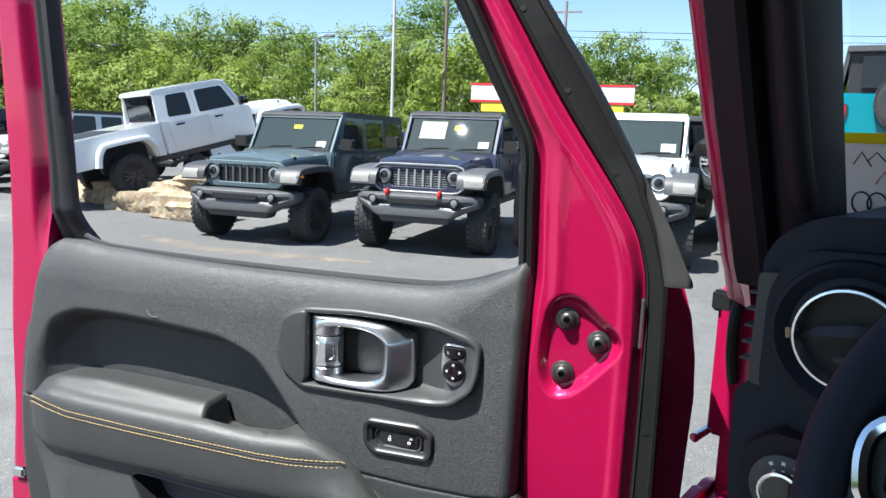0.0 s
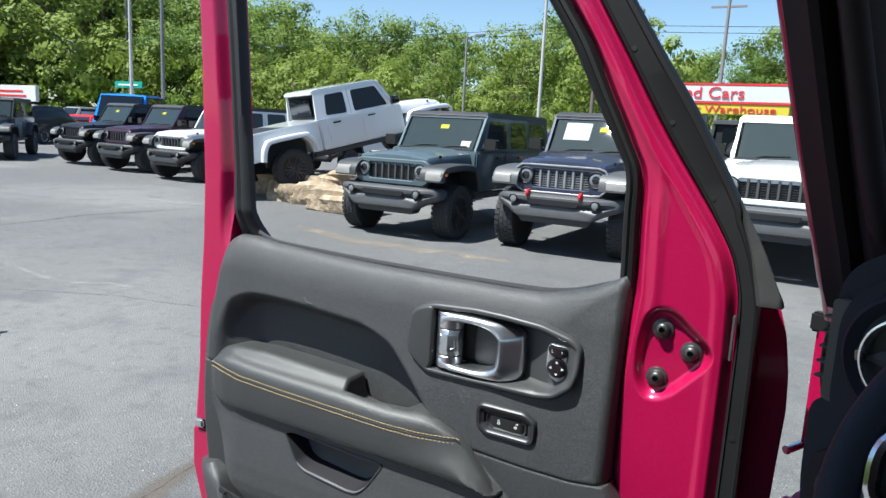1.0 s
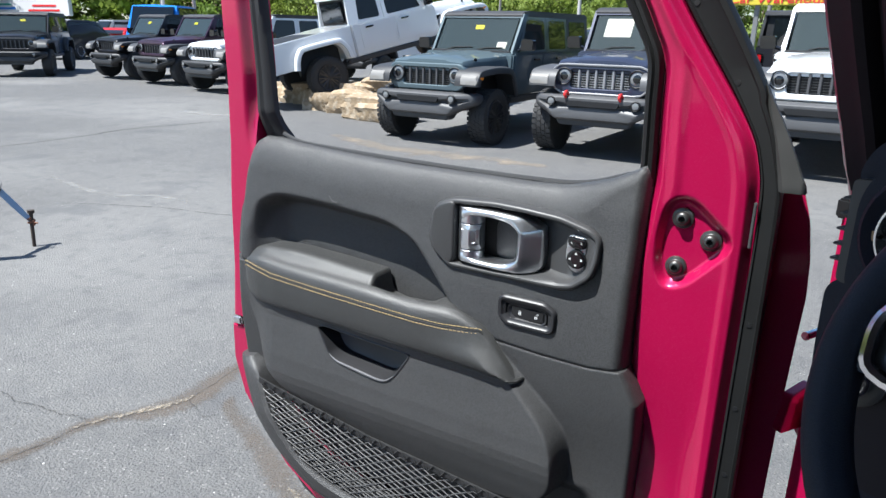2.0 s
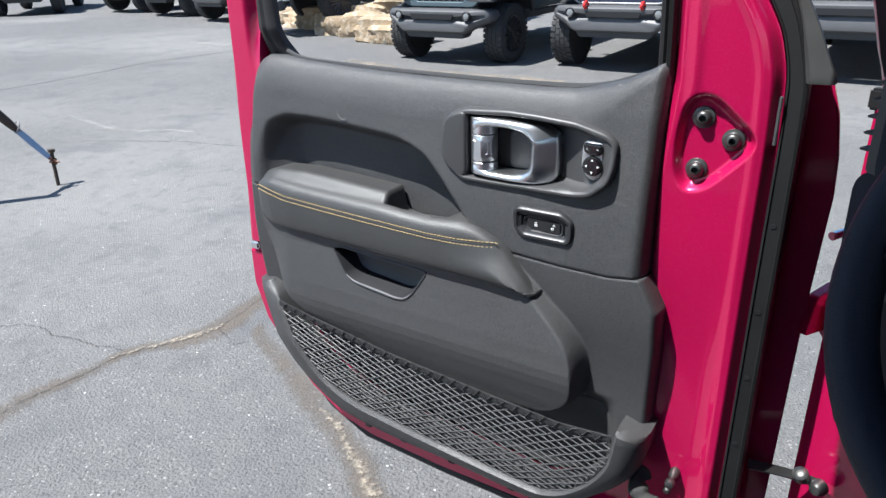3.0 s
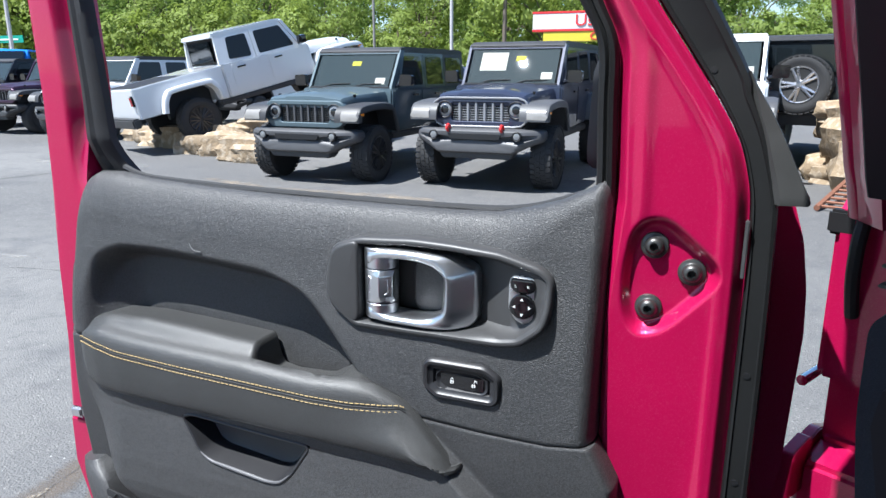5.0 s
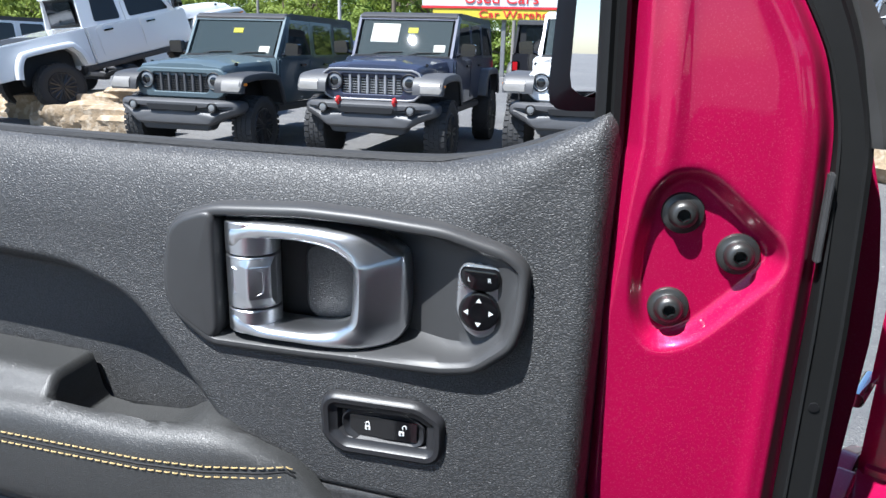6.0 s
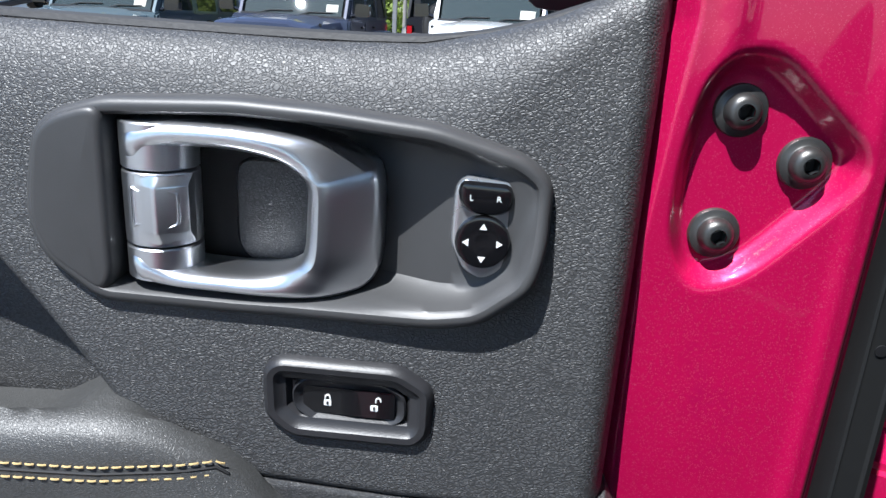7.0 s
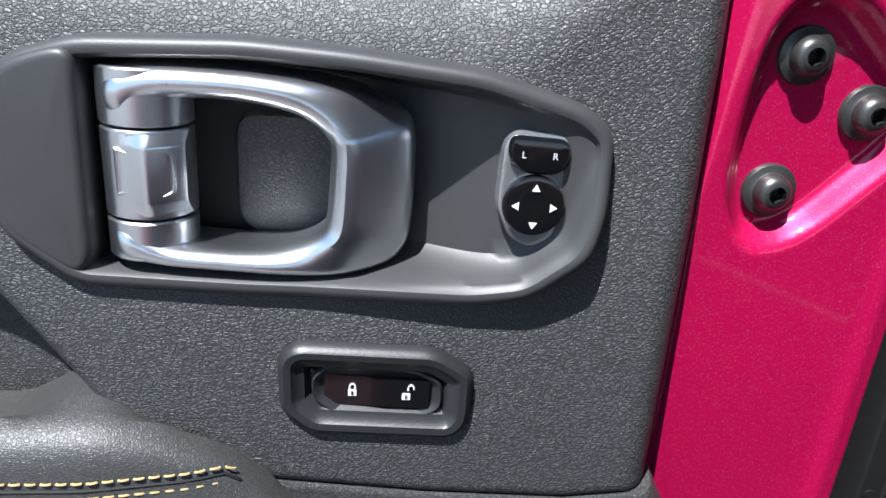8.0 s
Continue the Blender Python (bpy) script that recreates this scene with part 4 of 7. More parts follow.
plateau(bm, [(0.508, 1.328), (0.546, 1.328), (0.556, 1.318), (0.556, 1.280), (0.546, 1.2695), (0.511, 1.2695), (0.5025, 1.278), (0.5025, 1.322)], [(0.0, 0.030), (0.0, 0.0075), (0.0015, 0.0055), (0.004, 0.005)], 60, 0.006)
part("pull_pad", bm, TRIM_LOW, bez, "grained finger pad")
bm = bmesh.new()
plateau(bm, [(0.452, 1.349), (0.566, 1.349), (0.566, 1.258), (0.452, 1.258)], [(0.0, 0.024), (0.0, 0.0110)], 40, 0.004)
part("handle_well", bm, DEEP, bez)

# Grab handle: a satin chrome loop hinged on a barrel.
GRIP = [((0.4545, 1.3465), (0.4545, 1.3262), 0), ((0.4600, 1.3492), (0.4670, 1.3266), 0), ((0.4740, 1.3505), (0.4735, 1.3335), 0), ((0.4900, 1.3510), (0.4850, 1.3366), 0),
        ((0.5150, 1.3506), (0.5120, 1.3368), 0), ((0.5380, 1.3490), (0.5320, 1.3336), 0.1), ((0.5580, 1.3456), (0.5420, 1.3290), 0.5), ((0.5790, 1.3352), (0.5480, 1.3236), 1), ((0.5846, 1.3265), (0.5494, 1.3185), 1),
        ((0.5856, 1.3070), (0.5490, 1.3060), 1), ((0.5852, 1.2860), (0.5480, 1.2900), 1), ((0.5828, 1.2730), (0.5452, 1.2832), 1), ((0.5745, 1.2650), (0.5385, 1.2784), 0.7), ((0.5580, 1.2612), (0.5295, 1.2748), 0.2),
        ((0.5350, 1.2608), (0.5180, 1.2732), 0), ((0.5080, 1.2615), (0.5020, 1.2730), 0), ((0.4830, 1.2622), (0.4830, 1.2742), 0), ((0.4680, 1.2632), (0.4735, 1.2790), 0), ((0.4570, 1.2645), (0.4640, 1.2845), 0), ((0.4515, 1.2690), (0.4520, 1.2850), 0)]
grip_at = [flowing([(i, v) for i, v in enumerate(row)]) for row in ([g[0][0] for g in GRIP], [g[0][1] for g in GRIP], [g[1][0] for g in GRIP], [g[1][1] for g in GRIP], [g[2] for g in GRIP])]
# Sections from the outer edge to the opening: a round bar, and the broad blade that falls away at the free end.
BAR = ((0.06, 0.004), (0.0, -0.004), (0.0, -0.0140), (0.03, -0.0195), (0.09, -0.0245), (0.18, -0.0282), (0.30, -0.0304), (0.45, -0.0313), (0.60, -0.0311), (0.74, -0.0300), (0.87, -0.0272), (0.96, -0.0230), (1.0, -0.0165), (0.99, -0.006), (0.9, 0.004))
BLADE = ((0.06, 0.004), (0.0, 0.002), (0.0, -0.0070), (0.015, -0.0105), (0.05, -0.0130), (0.12, -0.0153), (0.28, -0.0197), (0.46, -0.0246), (0.63, -0.0291), (0.72, -0.0310), (0.79, -0.0314), (0.90, -0.0290), (1.0, -0.0215), (0.99, -0.006), (0.9, 0.004))
bm = bmesh.new()
loops = []
for i in np.linspace(0, len(GRIP) - 1, 191):
    ox, oz, ix, iz, k = (float(g(i)) for g in grip_at)
    end = 0.0015 * (1 - min(1.0, min(i, len(GRIP) - 1 - i) / 0.6)) ** 2
    row = []
    for (u, y0), (v, y1) in zip(BAR, BLADE):
        u, y = u + (v - u) * k, y0 + (y1 - y0) * k
        x, z = ox + (ix - ox) * u, oz + (iz - oz) * u
        if y < -0.008:
            y += 0.011 * float(np.clip((0.466 - x) / 0.0125, 0, 1)) ** 2
        row.append((x + end, y, z))
    loops.append(row)
loft(bm, loops)
grab = part("door_handle", bm, CHROME, door, "satin chrome grab handle")
ring_xy = [(0.0192 * math.cos(a), 0.0192 * math.sin(a)) for a in np.linspace(0, 2 * math.pi, 48, endpoint=False)]
for z0, z1 in ((1.2665, 1.2842), (1.2854, 1.3236), (1.3248, 1.3485)):
    bm = bmesh.new()
    loft(bm, [[(0.4700 + x * k, -0.0112 + y * k, z) for x, y in ring_xy] for z, k in ((z0, 0.95), (z0 + 0.0008, 1), (z1 - 0.0008, 1), (z1, 0.95))])
    part("barrel", bm, CHROME, grab, "chrome hinge barrel")
# The release tab: a ridged boss across the barrel, with a pressed panel on either face.
bm = bmesh.new()
loft(bm, [[(0.4645, -0.0180, z), (0.4650, -0.0302, z), (0.4690, -0.0302 - 0.0010 * k, z), (0.4735, -0.0302 - 0.0032 * k, z), (0.4755, -0.0302 - 0.0038 * k, z), (0.4775, -0.0299 - 0.0038 * k, z), (0.4875, -0.0206 - 0.0056 * k, z), (0.4892, -0.0180 - 0.0060 * k, z), (0.4888, -0.0150, z)]
          for z, k in ((1.2872, 0.0), (1.2885, 0.05), (1.2935, 0.95), (1.2950, 1.0), (1.3170, 1.0), (1.3185, 0.95), (1.3222, 0.05), (1.3232, 0.0))])
part("release_button", bm, CHROME, grab, "ridged chrome release tab")
for bx, w, y0, lean in ((0.4660, 0.0040, -0.0302, -0.10), (0.4828, 0.0034, -0.0298, 0.46)):
    bm = bmesh.new()
    plateau(bm, [(bx - w, 1.3170), (bx + w * 0.8, 1.3150), (bx + w, 1.3120), (bx + w, 1.3010), (bx + w * 0.8, 1.2980), (bx - w, 1.2955)], [(0.0, 0.002), (0.0, 0.0), (0.0007, -0.0005), (0.0013, 0.0004), (0.0026, 0.0006)], 40, 0.0015)
    for v in bm.verts:
        v.co.y += y0 + lean * (v.co.x - bx)
    part("tab_rib", bm, CHROME, grab)

# Mirror switch: selector over a four-way pad.
SWITCH_UP, LOCK_OUT = Vector((-0.001, 0.0020, 0.0028)), Vector((0.0008, -0.0080, 0.0047))
bm = bmesh.new()
plateau(bm, [(0.6280, 1.3300), (0.6510, 1.3290), (0.6548, 1.3245), (0.6552, 1.2960), (0.6490, 1.2815), (0.6395, 1.2765), (0.6300, 1.2812), (0.6228, 1.2955), (0.6235, 1.3240)], [(0.0, -0.012), (0.0, -0.0225), (0.0008, -0.0240), (0.0020, -0.0244), (0.004, -0.0244)], 80, 0.004)
bmesh.ops.translate(bm, verts=bm.verts[:], vec=SWITCH_UP)
switch = part("mirror_switch", bm, SILVERY, bez, "mirror control with a pale metal rim")
bm = bmesh.new()
plateau(bm, [(0.6272, 1.3280), (0.6502, 1.3272), (0.6528, 1.3225), (0.6515, 1.3145), (0.6465, 1.3115), (0.6325, 1.3118), (0.6265, 1.3165), (0.6252, 1.3235)], [(0.0, -0.019), (0.0, -0.0262), (0.0012, -0.0280), (0.003, -0.0284)], 60, 0.003)
bmesh.ops.translate(bm, verts=bm.verts[:], vec=SWITCH_UP)
part("selector", bm, GLOSS, switch, "black rocker lettered L and R")
bm = bmesh.new()
turned(bm, 0.6390, 1.2975, [(0.0138, -0.019), (0.0138, -0.0265), (0.0130, -0.0282), (0.0112, -0.0286), (0.004, -0.0282)], 48)
bmesh.ops.translate(bm, verts=bm.verts[:], vec=SWITCH_UP)
part("pad", bm, GLOSS, switch, "round black four-way pad")
for ax, az, rot in ((0, 0.0084, 90), (0, -0.0084, -90), (-0.0082, 0, 180), (0.0082, 0, 0)):
    bm = bmesh.new()
    prism(bm, [(0.0018, 0), (-0.0013, 0.0019), (-0.0013, -0.0019)], -0.00020, 0.00020)
    bm.transform(Matrix.Translation((0.6390 + ax, -0.0288, 1.2975 + az)) @ Matrix.Rotation(-radians(rot), 4, "Y"))
    bmesh.ops.translate(bm, verts=bm.verts[:], vec=SWITCH_UP)
    part("arrow", bm, WHITE_INK, switch, smooth=False)


def lettering(text, size, m, mat, parent, name="letter", label="", depth=0.0):
    cu = bpy.data.curves.new(name, "FONT")
    cu.body, cu.size, cu.align_x, cu.align_y, cu.extrude = text, size, "CENTER", "CENTER", depth
    tmp = new(name, cu)
    me = bpy.data.meshes.new_from_object(tmp.evaluated_get(bpy.context.evaluated_depsgraph_get()))
    bpy.data.objects.remove(tmp)
    ob = new(name, me)
    me.materials.clear()
    me.materials.append(mat)
    ob.parent = parent
    ob.matrix_local = m
    if label:
        ob["label"] = label
    return ob


FACING = pose(0, 0, 0, 90, 0, 0)
for s, lx in (("L", 0.6320), ("R", 0.6455)):
    lettering(s, 0.0042, Matrix.Translation(SWITCH_UP + Vector((lx, -0.0288, 1.3202))) @ FACING, WHITE_INK, switch)

# Lock switch.
bm = bmesh.new()
plateau(bm, LOCK, [(0.0, -0.008), (0.0, -0.0205), (0.0012, -0.0245), (0.0035, -0.0262), (0.0068, -0.0258), (0.0090, -0.0232), (0.0125, -0.0222), (0.0150, -0.0180)], 96, 0.0065)
bmesh.ops.translate(bm, verts=bm.verts[:], vec=(0, LOCK_OUT.y, 0))
lockb = part("lock_switch", bm, PLASTIC, door, "black lock switch surround")
bm = bmesh.new()
plateau(bm, [(0.5415, 1.2080), (0.5495, 1.2150), (0.5915, 1.2150), (0.6035, 1.2075), (0.6040, 1.1930), (0.5925, 1.1870), (0.5555, 1.1870), (0.5425, 1.1955)], [(0.0, -0.015), (0.0, -0.0212), (0.001, -0.0224), (0.0022, -0.0217), (0.0042, -0.0196), (0.006, -0.0193)], 80, 0.005)
bmesh.ops.translate(bm, verts=bm.verts[:], vec=LOCK_OUT)
rocker = part("rocker", bm, PLASTIC, lockb, "black rocker marked with padlocks")
bm = bmesh.new()
loft(bm, [[(x, y, z) for z, y in ((1.2085, -0.0190), (1.2085, -0.0190 - s), (1.1930, -0.0190 - s * 1.2), (1.1930, -0.0190))] for x, s in ((0.5475, 0.0006), (0.5675, 0.0012), (0.5755, 0.0020), (0.5975, 0.0020))])
bmesh.ops.translate(bm, verts=bm.verts[:], vec=LOCK_OUT)
part("rocker_face", bm, GLOSS, lockb)


def padlock(cx, cz, y, opened):
    bm = bmesh.new()
    prism(bm, rounded([(cx - 0.0020, cz - 0.0030), (cx + 0.0020, cz - 0.0030), (cx + 0.0020, cz + 0.0006), (cx - 0.0020, cz + 0.0006)], 0.0006, 3), y - 0.0002, y)
    ox, oz = (0.0022, 0.0016) if opened else (0.0, 0.0)
    tube(bm, [(cx - 0.0013 + ox, y, cz + 0.0004 + oz)] + [(cx + ox + 0.0013 * math.cos(a), y, cz + 0.0018 + oz + 0.0016 * math.sin(a)) for a in np.linspace(math.pi, 0, 8)] + [(cx + 0.0013 + ox, y, cz + (0.0012 if opened else 0.0004) + oz)], 0.00042, 5)
    bmesh.ops.translate(bm, verts=bm.verts[:], vec=LOCK_OUT)
    part("padlock_mark", bm, WHITE_INK, lockb, "small white padlock symbol")
    bm = bmesh.new()
    box(bm, cx - 0.0005, cx + 0.0005, y - 0.0006, y - 0.0003, cz - 0.0022, cz - 0.0004)
    bmesh.ops.translate(bm, verts=bm.verts[:], vec=LOCK_OUT)
    part("keyhole", bm, DEEP, lockb)


padlock(0.5610, 1.2010, -0.0206, False)
padlock(0.5865, 1.2005, -0.0216, True)

# Hinge bolts: a flanged washer and a button head with a six-point socket.
for bx, bz in ((0.7630, 1.3695), (0.8000, 1.3450), (0.7610, 1.3045)):
    bm = bmesh.new()
    turned(bm, bx, bz, [(0.0136, 0.018), (0.0136, 0.0105), (0.0130, 0.0096), (0.0102, 0.0090), (0.0094, 0.0084), (0.0090, 0.0056), (0.0076, 0.0030), (0.0058, 0.0018), (0.0042, 0.0016)], 40, (True, False))
    bolt = part("hinge_bolt", bm, STEEL, door, "dark flanged bolt with a star socket")
    bm = bmesh.new()
    star = [(bx + (0.0042 if i % 2 else 0.0034) * math.cos(i * math.pi / 6), bz + (0.0042 if i % 2 else 0.0034) * math.sin(i * math.pi / 6)) for i in range(12)]
    loft(bm, [[(x, y, z) for x, z in star] for y in (0.0015, 0.0075)], caps=(False, True))
    part("socket", bm, DEEP, bolt)
# Ball stud, check arm and strap near the sill.
bm = bmesh.new()
turned(bm, 0.784, 0.836, [(0.007, 0.012), (0.007, -0.006), (0.004, -0.010), (0.004, -0.016), (0.0068, -0.019), (0.0075, -0.024), (0.006, -0.029), (0.002, -0.031)], 24)
part("ball_stud", bm, STEEL, door, "dark steel ball stud")
bm = bmesh.new()
turned(bm, 0.779, 0.812, [(0.006, 0.012), (0.006, -0.014), (0.003, -0.017)], 16)
part("stud_base", bm, STEEL, door)
bm = bmesh.new()
path = smooth_line([(0.744, -0.012, 0.838), (0.738, -0.030, 0.828), (0.752, -0.044, 0.812), (0.775, -0.046, 0.804), (0.810, -0.046, 0.811), (0.87, -0.045, 0.836), (0.936, -0.045, 0.862), (0.985, -0.040, 0.870)], 170)
tube(bm, path, [(0.0132 + 0.0005 * (i % 2)) * (1 + 0.14 * math.sin(i * 0.21) * (i < 70) + 0.05 * math.sin(i * 0.37)) * (0.72 if i < 4 else 1) for i in range(170)], 12)
part("check_strap", bm, WEB, door, "crumpled grey woven sleeve over the door wiring")
bm = bmesh.new()
box(bm, -0.070, -0.046, -0.002, 0.03, 1.028, 1.046, 0.004)
part("latch_striker", bm, SILVERY, door, "bright metal latch")
bm = bmesh.new()
tube(bm, smooth_line([(0.205, -0.0190, 1.3285), (0.209, -0.0194, 1.322), (0.216, -0.0194, 1.319), (0.222, -0.0193, 1.320)], 12), 0.0007, 5)
part("scuff_mark", bm, CLOUDY, door, "pale scuff")

# Door mirror beyond the window.
bm = bmesh.new()
plateau(bm, [(0.662, 1.415), (0.72, 1.417), (0.80, 1.422), (0.812, 1.44), (0.80, 1.545), (0.785, 1.565), (0.685, 1.565), (0.662, 1.55), (0.657, 1.43)], [(0.010, 0.202), (0.0, 0.206), (0.0, 0.215), (0.012, 0.265), (0.035, 0.285)], 60, 0.02)
mirror = part("side_mirror", bm, PLASTIC, door, "black door mirror housing")
bm = bmesh.new()
plateau(bm, [(0.676, 1.428), (0.800, 1.432), (0.788, 1.550), (0.678, 1.552)], [(0.0, 0.2015), (0.0, 0.2005)], 40, 0.02)
part("mirror_glass", bm, material("mirror_glass", (0.85, 0.86, 0.88), 0.03, metal=1.0, vary=0.0), mirror)
bm = bmesh.new()
tube(bm, [(0.80, 0.085, 1.40), (0.79, 0.15, 1.415), (0.76, 0.23, 1.45)], [0.03, 0.024, 0.03], 12)
part("mirror_arm", bm, SATIN, mirror)


# ---- the car that the door hangs on: local x forward, y to its left, z up, from the hinge line ----
BODY = Matrix.Translation((0.915, 0.08, 0)) @ Matrix.Rotation(radians(62), 4, "Z")
car = door


def bpart(name, bm, mat, parent=None, label="", smooth=True, at=None):
    """A part of the car's body, in its own frame."""
    if parent is car:
        at = BODY @ at if at is not None else BODY
    return part(name, bm, mat, parent, label, smooth, at)


bm = bmesh.new()
prism(bm, [(0.041, 1.213), (0.040, 1.395), (0.070, 1.42), (0.30, 1.28), (0.80, 1.24), (0.80, 0.62), (0.034, 0.62), (0.034, 1.110), (0.085, 1.122), (0.085, 1.205)], -0.125, 0.0, bev=0.006)
bpart("cowl_side", bm, RED, car, "magenta-red cowl side")
PILLAR = ((0.024, 1.395), (0.006, 1.43), (-0.008, 1.45), (-0.034, 1.50), (-0.062, 1.55), (-0.089, 1.60), (-0.139, 1.70), (-0.225, 1.87))
bm = bmesh.new()
loft(bm, [[(f + a, y, z) for a, y in ((-0.002, -0.021), (0.000, -0.018), (0.004, -0.0155), (0.045, -0.018), (0.040, -0.075), (-0.030, -0.068), (-0.042, -0.0615), (-0.010, -0.030), (-0.006, -0.0290), (-0.005, -0.0235))] for f, z in PILLAR])
bpart("windshield_pillar", bm, RED, car, "magenta-red windshield pillar")
bm = bmesh.new()
loft(bm, [[(f - 0.062 + a, y, z) for a, y in ((0.066, -0.066), (0.004, -0.0555), (0.000, -0.058), (-0.004, -0.075), (-0.016, -0.090), (-0.012, -0.098), (0.006, -0.103), (-0.006, -0.112), (-0.018, -0.124), (-0.014, -0.140), (0.004, -0.148), (0.06, -0.150), (0.10, -0.105))] for f, z in PILLAR[1:]])
bpart("pillar_cover", bm, DASH_TRIM, car, "ribbed dark pillar cover")
# Added rib that stands for soft vertical shapes on the pillar cover.
bm = bmesh.new()
tube(bm, smooth_line([(-0.075, -0.128, 1.505), (-0.120, -0.133, 1.53), (-0.150, -0.132, 1.57), (-0.190, -0.130, 1.65), (-0.255, -0.128, 1.78)], 24), [0.016] * 3 + [0.012] * 21, 10)
bpart("grab_bar", bm, DASH_TRIM, car, "dark rib on the pillar cover")
bm = bmesh.new()
tube(bm, smooth_line([(0.058, -0.02, 1.42), (0.033, -0.03, 1.40), (0.016, -0.032, 1.37), (0.022, -0.03, 1.33), (0.04, -0.028, 1.29)], 20), 0.007, 8)
bpart("door_seal", bm, RUBBER, car, "loose black door seal")
bm = bmesh.new()
box(bm, 0.040, 0.056, -0.022, 0.008, 1.372, 1.398, 0.003)
bpart("pillar_bracket", bm, DEEP, car)
# Dashboard.
bm = bmesh.new()
prism(bm, rounded([(-0.24, 1.05), (-0.135, 1.075), (-0.123, 1.12), (-0.118, 1.15), (-0.109, 1.21), (-0.102, 1.27), (-0.101, 1.350), (-0.120, 1.364), (-0.120, 1.452), (-0.112, 1.468), (-0.124, 1.496), (-0.156, 1.517), (-0.25, 1.524), (-1.36, 1.524), (-1.36, 1.05)], 0.014), -0.150, 0.16, axis="x", bev=0.012, segments=3)
dash = bpart("dashboard", bm, DASH, car, "navy-black soft dashboard")
bm = bmesh.new()
prism(bm, rounded([(-0.127, 1.355), (-0.127, 1.455), (-0.150, 1.490), (-0.30, 1.496), (-0.30, 1.325), (-0.157, 1.330)], 0.02), -0.168, -0.140, axis="x", bev=0.008, segments=3)
bpart("vent_surround", bm, DASH, dash)
VENT = Matrix.Translation((-0.174, -0.197, 1.423)) @ Matrix.Rotation(radians(-90), 4, "Z")
bm = bmesh.new()
turned(bm, 0, 0, [(0.0400, -0.002), (0.0424, -0.009), (0.0416, -0.0122), (0.0396, -0.0126), (0.0384, -0.008), (0.0380, 0.012)], 64, (False, False))
bpart("vent_ring", bm, RING, dash, "bright chrome vent ring", at=VENT)
bm = bmesh.new()
turned(bm, 0, 0, [(0.0660, 0.012), (0.0625, 0.000), (0.0590, -0.0025), (0.0545, 0.0005), (0.0490, 0.0050), (0.0430, 0.0040), (0.0420, -0.001)], 56, (False, False))
bpart("vent_collar", bm, DASH, dash, "dished collar round the vent", at=VENT)
bm = bmesh.new()
turned(bm, 0, 0, [(0.0382, 0.002), (0.036, 0.010), (0.030, 0.014), (0.01, 0.015)], 40)
bpart("vent_core", bm, DEEP, dash, at=VENT)
bm = bmesh.new()
loft(bm, [[(x, -0.004 - d, z + h), (x, -0.009 - d, z), (x, -0.004 - d, z - h), (x, 0.004, z)] for x, h, d, z in ((-0.036, 0.002, 0.0, -0.004), (-0.024, 0.007, 0.002, -0.001), (0.0, 0.0095, 0.003, 0.003), (0.024, 0.007, 0.002, 0.007), (0.036, 0.002, 0.0, 0.010))])
bpart("vent_vane", bm, PLASTIC, dash, "black flap across the vent", at=VENT)
bm = bmesh.new()
box(bm, -0.012, 0.014, -0.010, -0.004, -0.019, -0.015, 0.0015, Matrix.Rotation(radians(-8), 4, "Y"))
bpart("vent_tab", bm, SATIN, dash, at=VENT)
bm = bmesh.new()
box(bm, -0.171, -0.160, -0.152, -0.138, 1.410, 1.423, 0.002)
bpart("gold_accent", bm, GOLD, dash, "pale gold accent")
# Side demister: an open grille on the dashboard's edge.
bm = bmesh.new()
prism(bm, rounded([(-0.1165, 1.362), (-0.1165, 1.464), (-0.136, 1.466), (-0.138, 1.360)], 0.005), -0.164, -0.148, axis="x", bev=0.002)
demister = bpart("demister_frame", bm, SATIN, dash, "side demister grille with fins")
for i in range(5):
    bm = bmesh.new()
    z = 1.381 + i * 0.0155
    box(bm, -0.162, -0.148, -0.120, -0.1060 - 0.0006 * i, z, z + 0.0026, 0.0008)
    bpart("demister_fin", bm, SATIN, demister)
bm = bmesh.new()
loft(bm, [[(x, y, z) for y, z in ((-0.122, 1.28), (-0.126, 1.31), (-0.150, 1.328), (-0.30, 1.336), (-0.30, 1.17), (-0.145, 1.17))] for x in (-0.15, -0.176, -0.182)])
bpart("switch_panel", bm, DASH_TRIM, dash)
KNOB = Matrix.Translation((-0.184, -0.165, 1.283)) @ Matrix.Rotation(radians(-90), 4, "Z")
bm = bmesh.new()
turned(bm, 0, 0, [(0.030, 0.004), (0.030, -0.003), (0.026, -0.005), (0.020, -0.005)], 40)
bpart("knob_base", bm, SATIN, dash, at=KNOB)
bm = bmesh.new()
turned(bm, 0, 0, [(0.0195, 0.0), (0.0195, -0.014), (0.0185, -0.016), (0.0165, -0.0165), (0.016, -0.015)], 40)
bpart("light_knob", bm, BRIGHT, dash, "chrome-rimmed headlamp knob", at=KNOB)
bm = bmesh.new()
turned(bm, 0, 0, [(0.016, -0.010), (0.0155, -0.0155), (0.008, -0.016)], 32)
bpart("knob_face", bm, GLOSS, dash, at=KNOB)
for a in (60, 85, 110, 135, 160):
    bm = bmesh.new()
    box(bm, -0.0016, 0.0016, -0.0058, -0.0050, 0.0225, 0.0255, 0.0, Matrix.Rotation(radians(a - 90), 4, "Y"))
    bpart("knob_mark", bm, WHITE_INK, dash, smooth=False, at=KNOB)
bm = bmesh.new()
box(bm, -0.060, 0.10, -0.75, -0.17, 0.62, 1.00, 0.03)
bpart("kick_panel", bm, DASH_TRIM, car, "dark footwell panel")
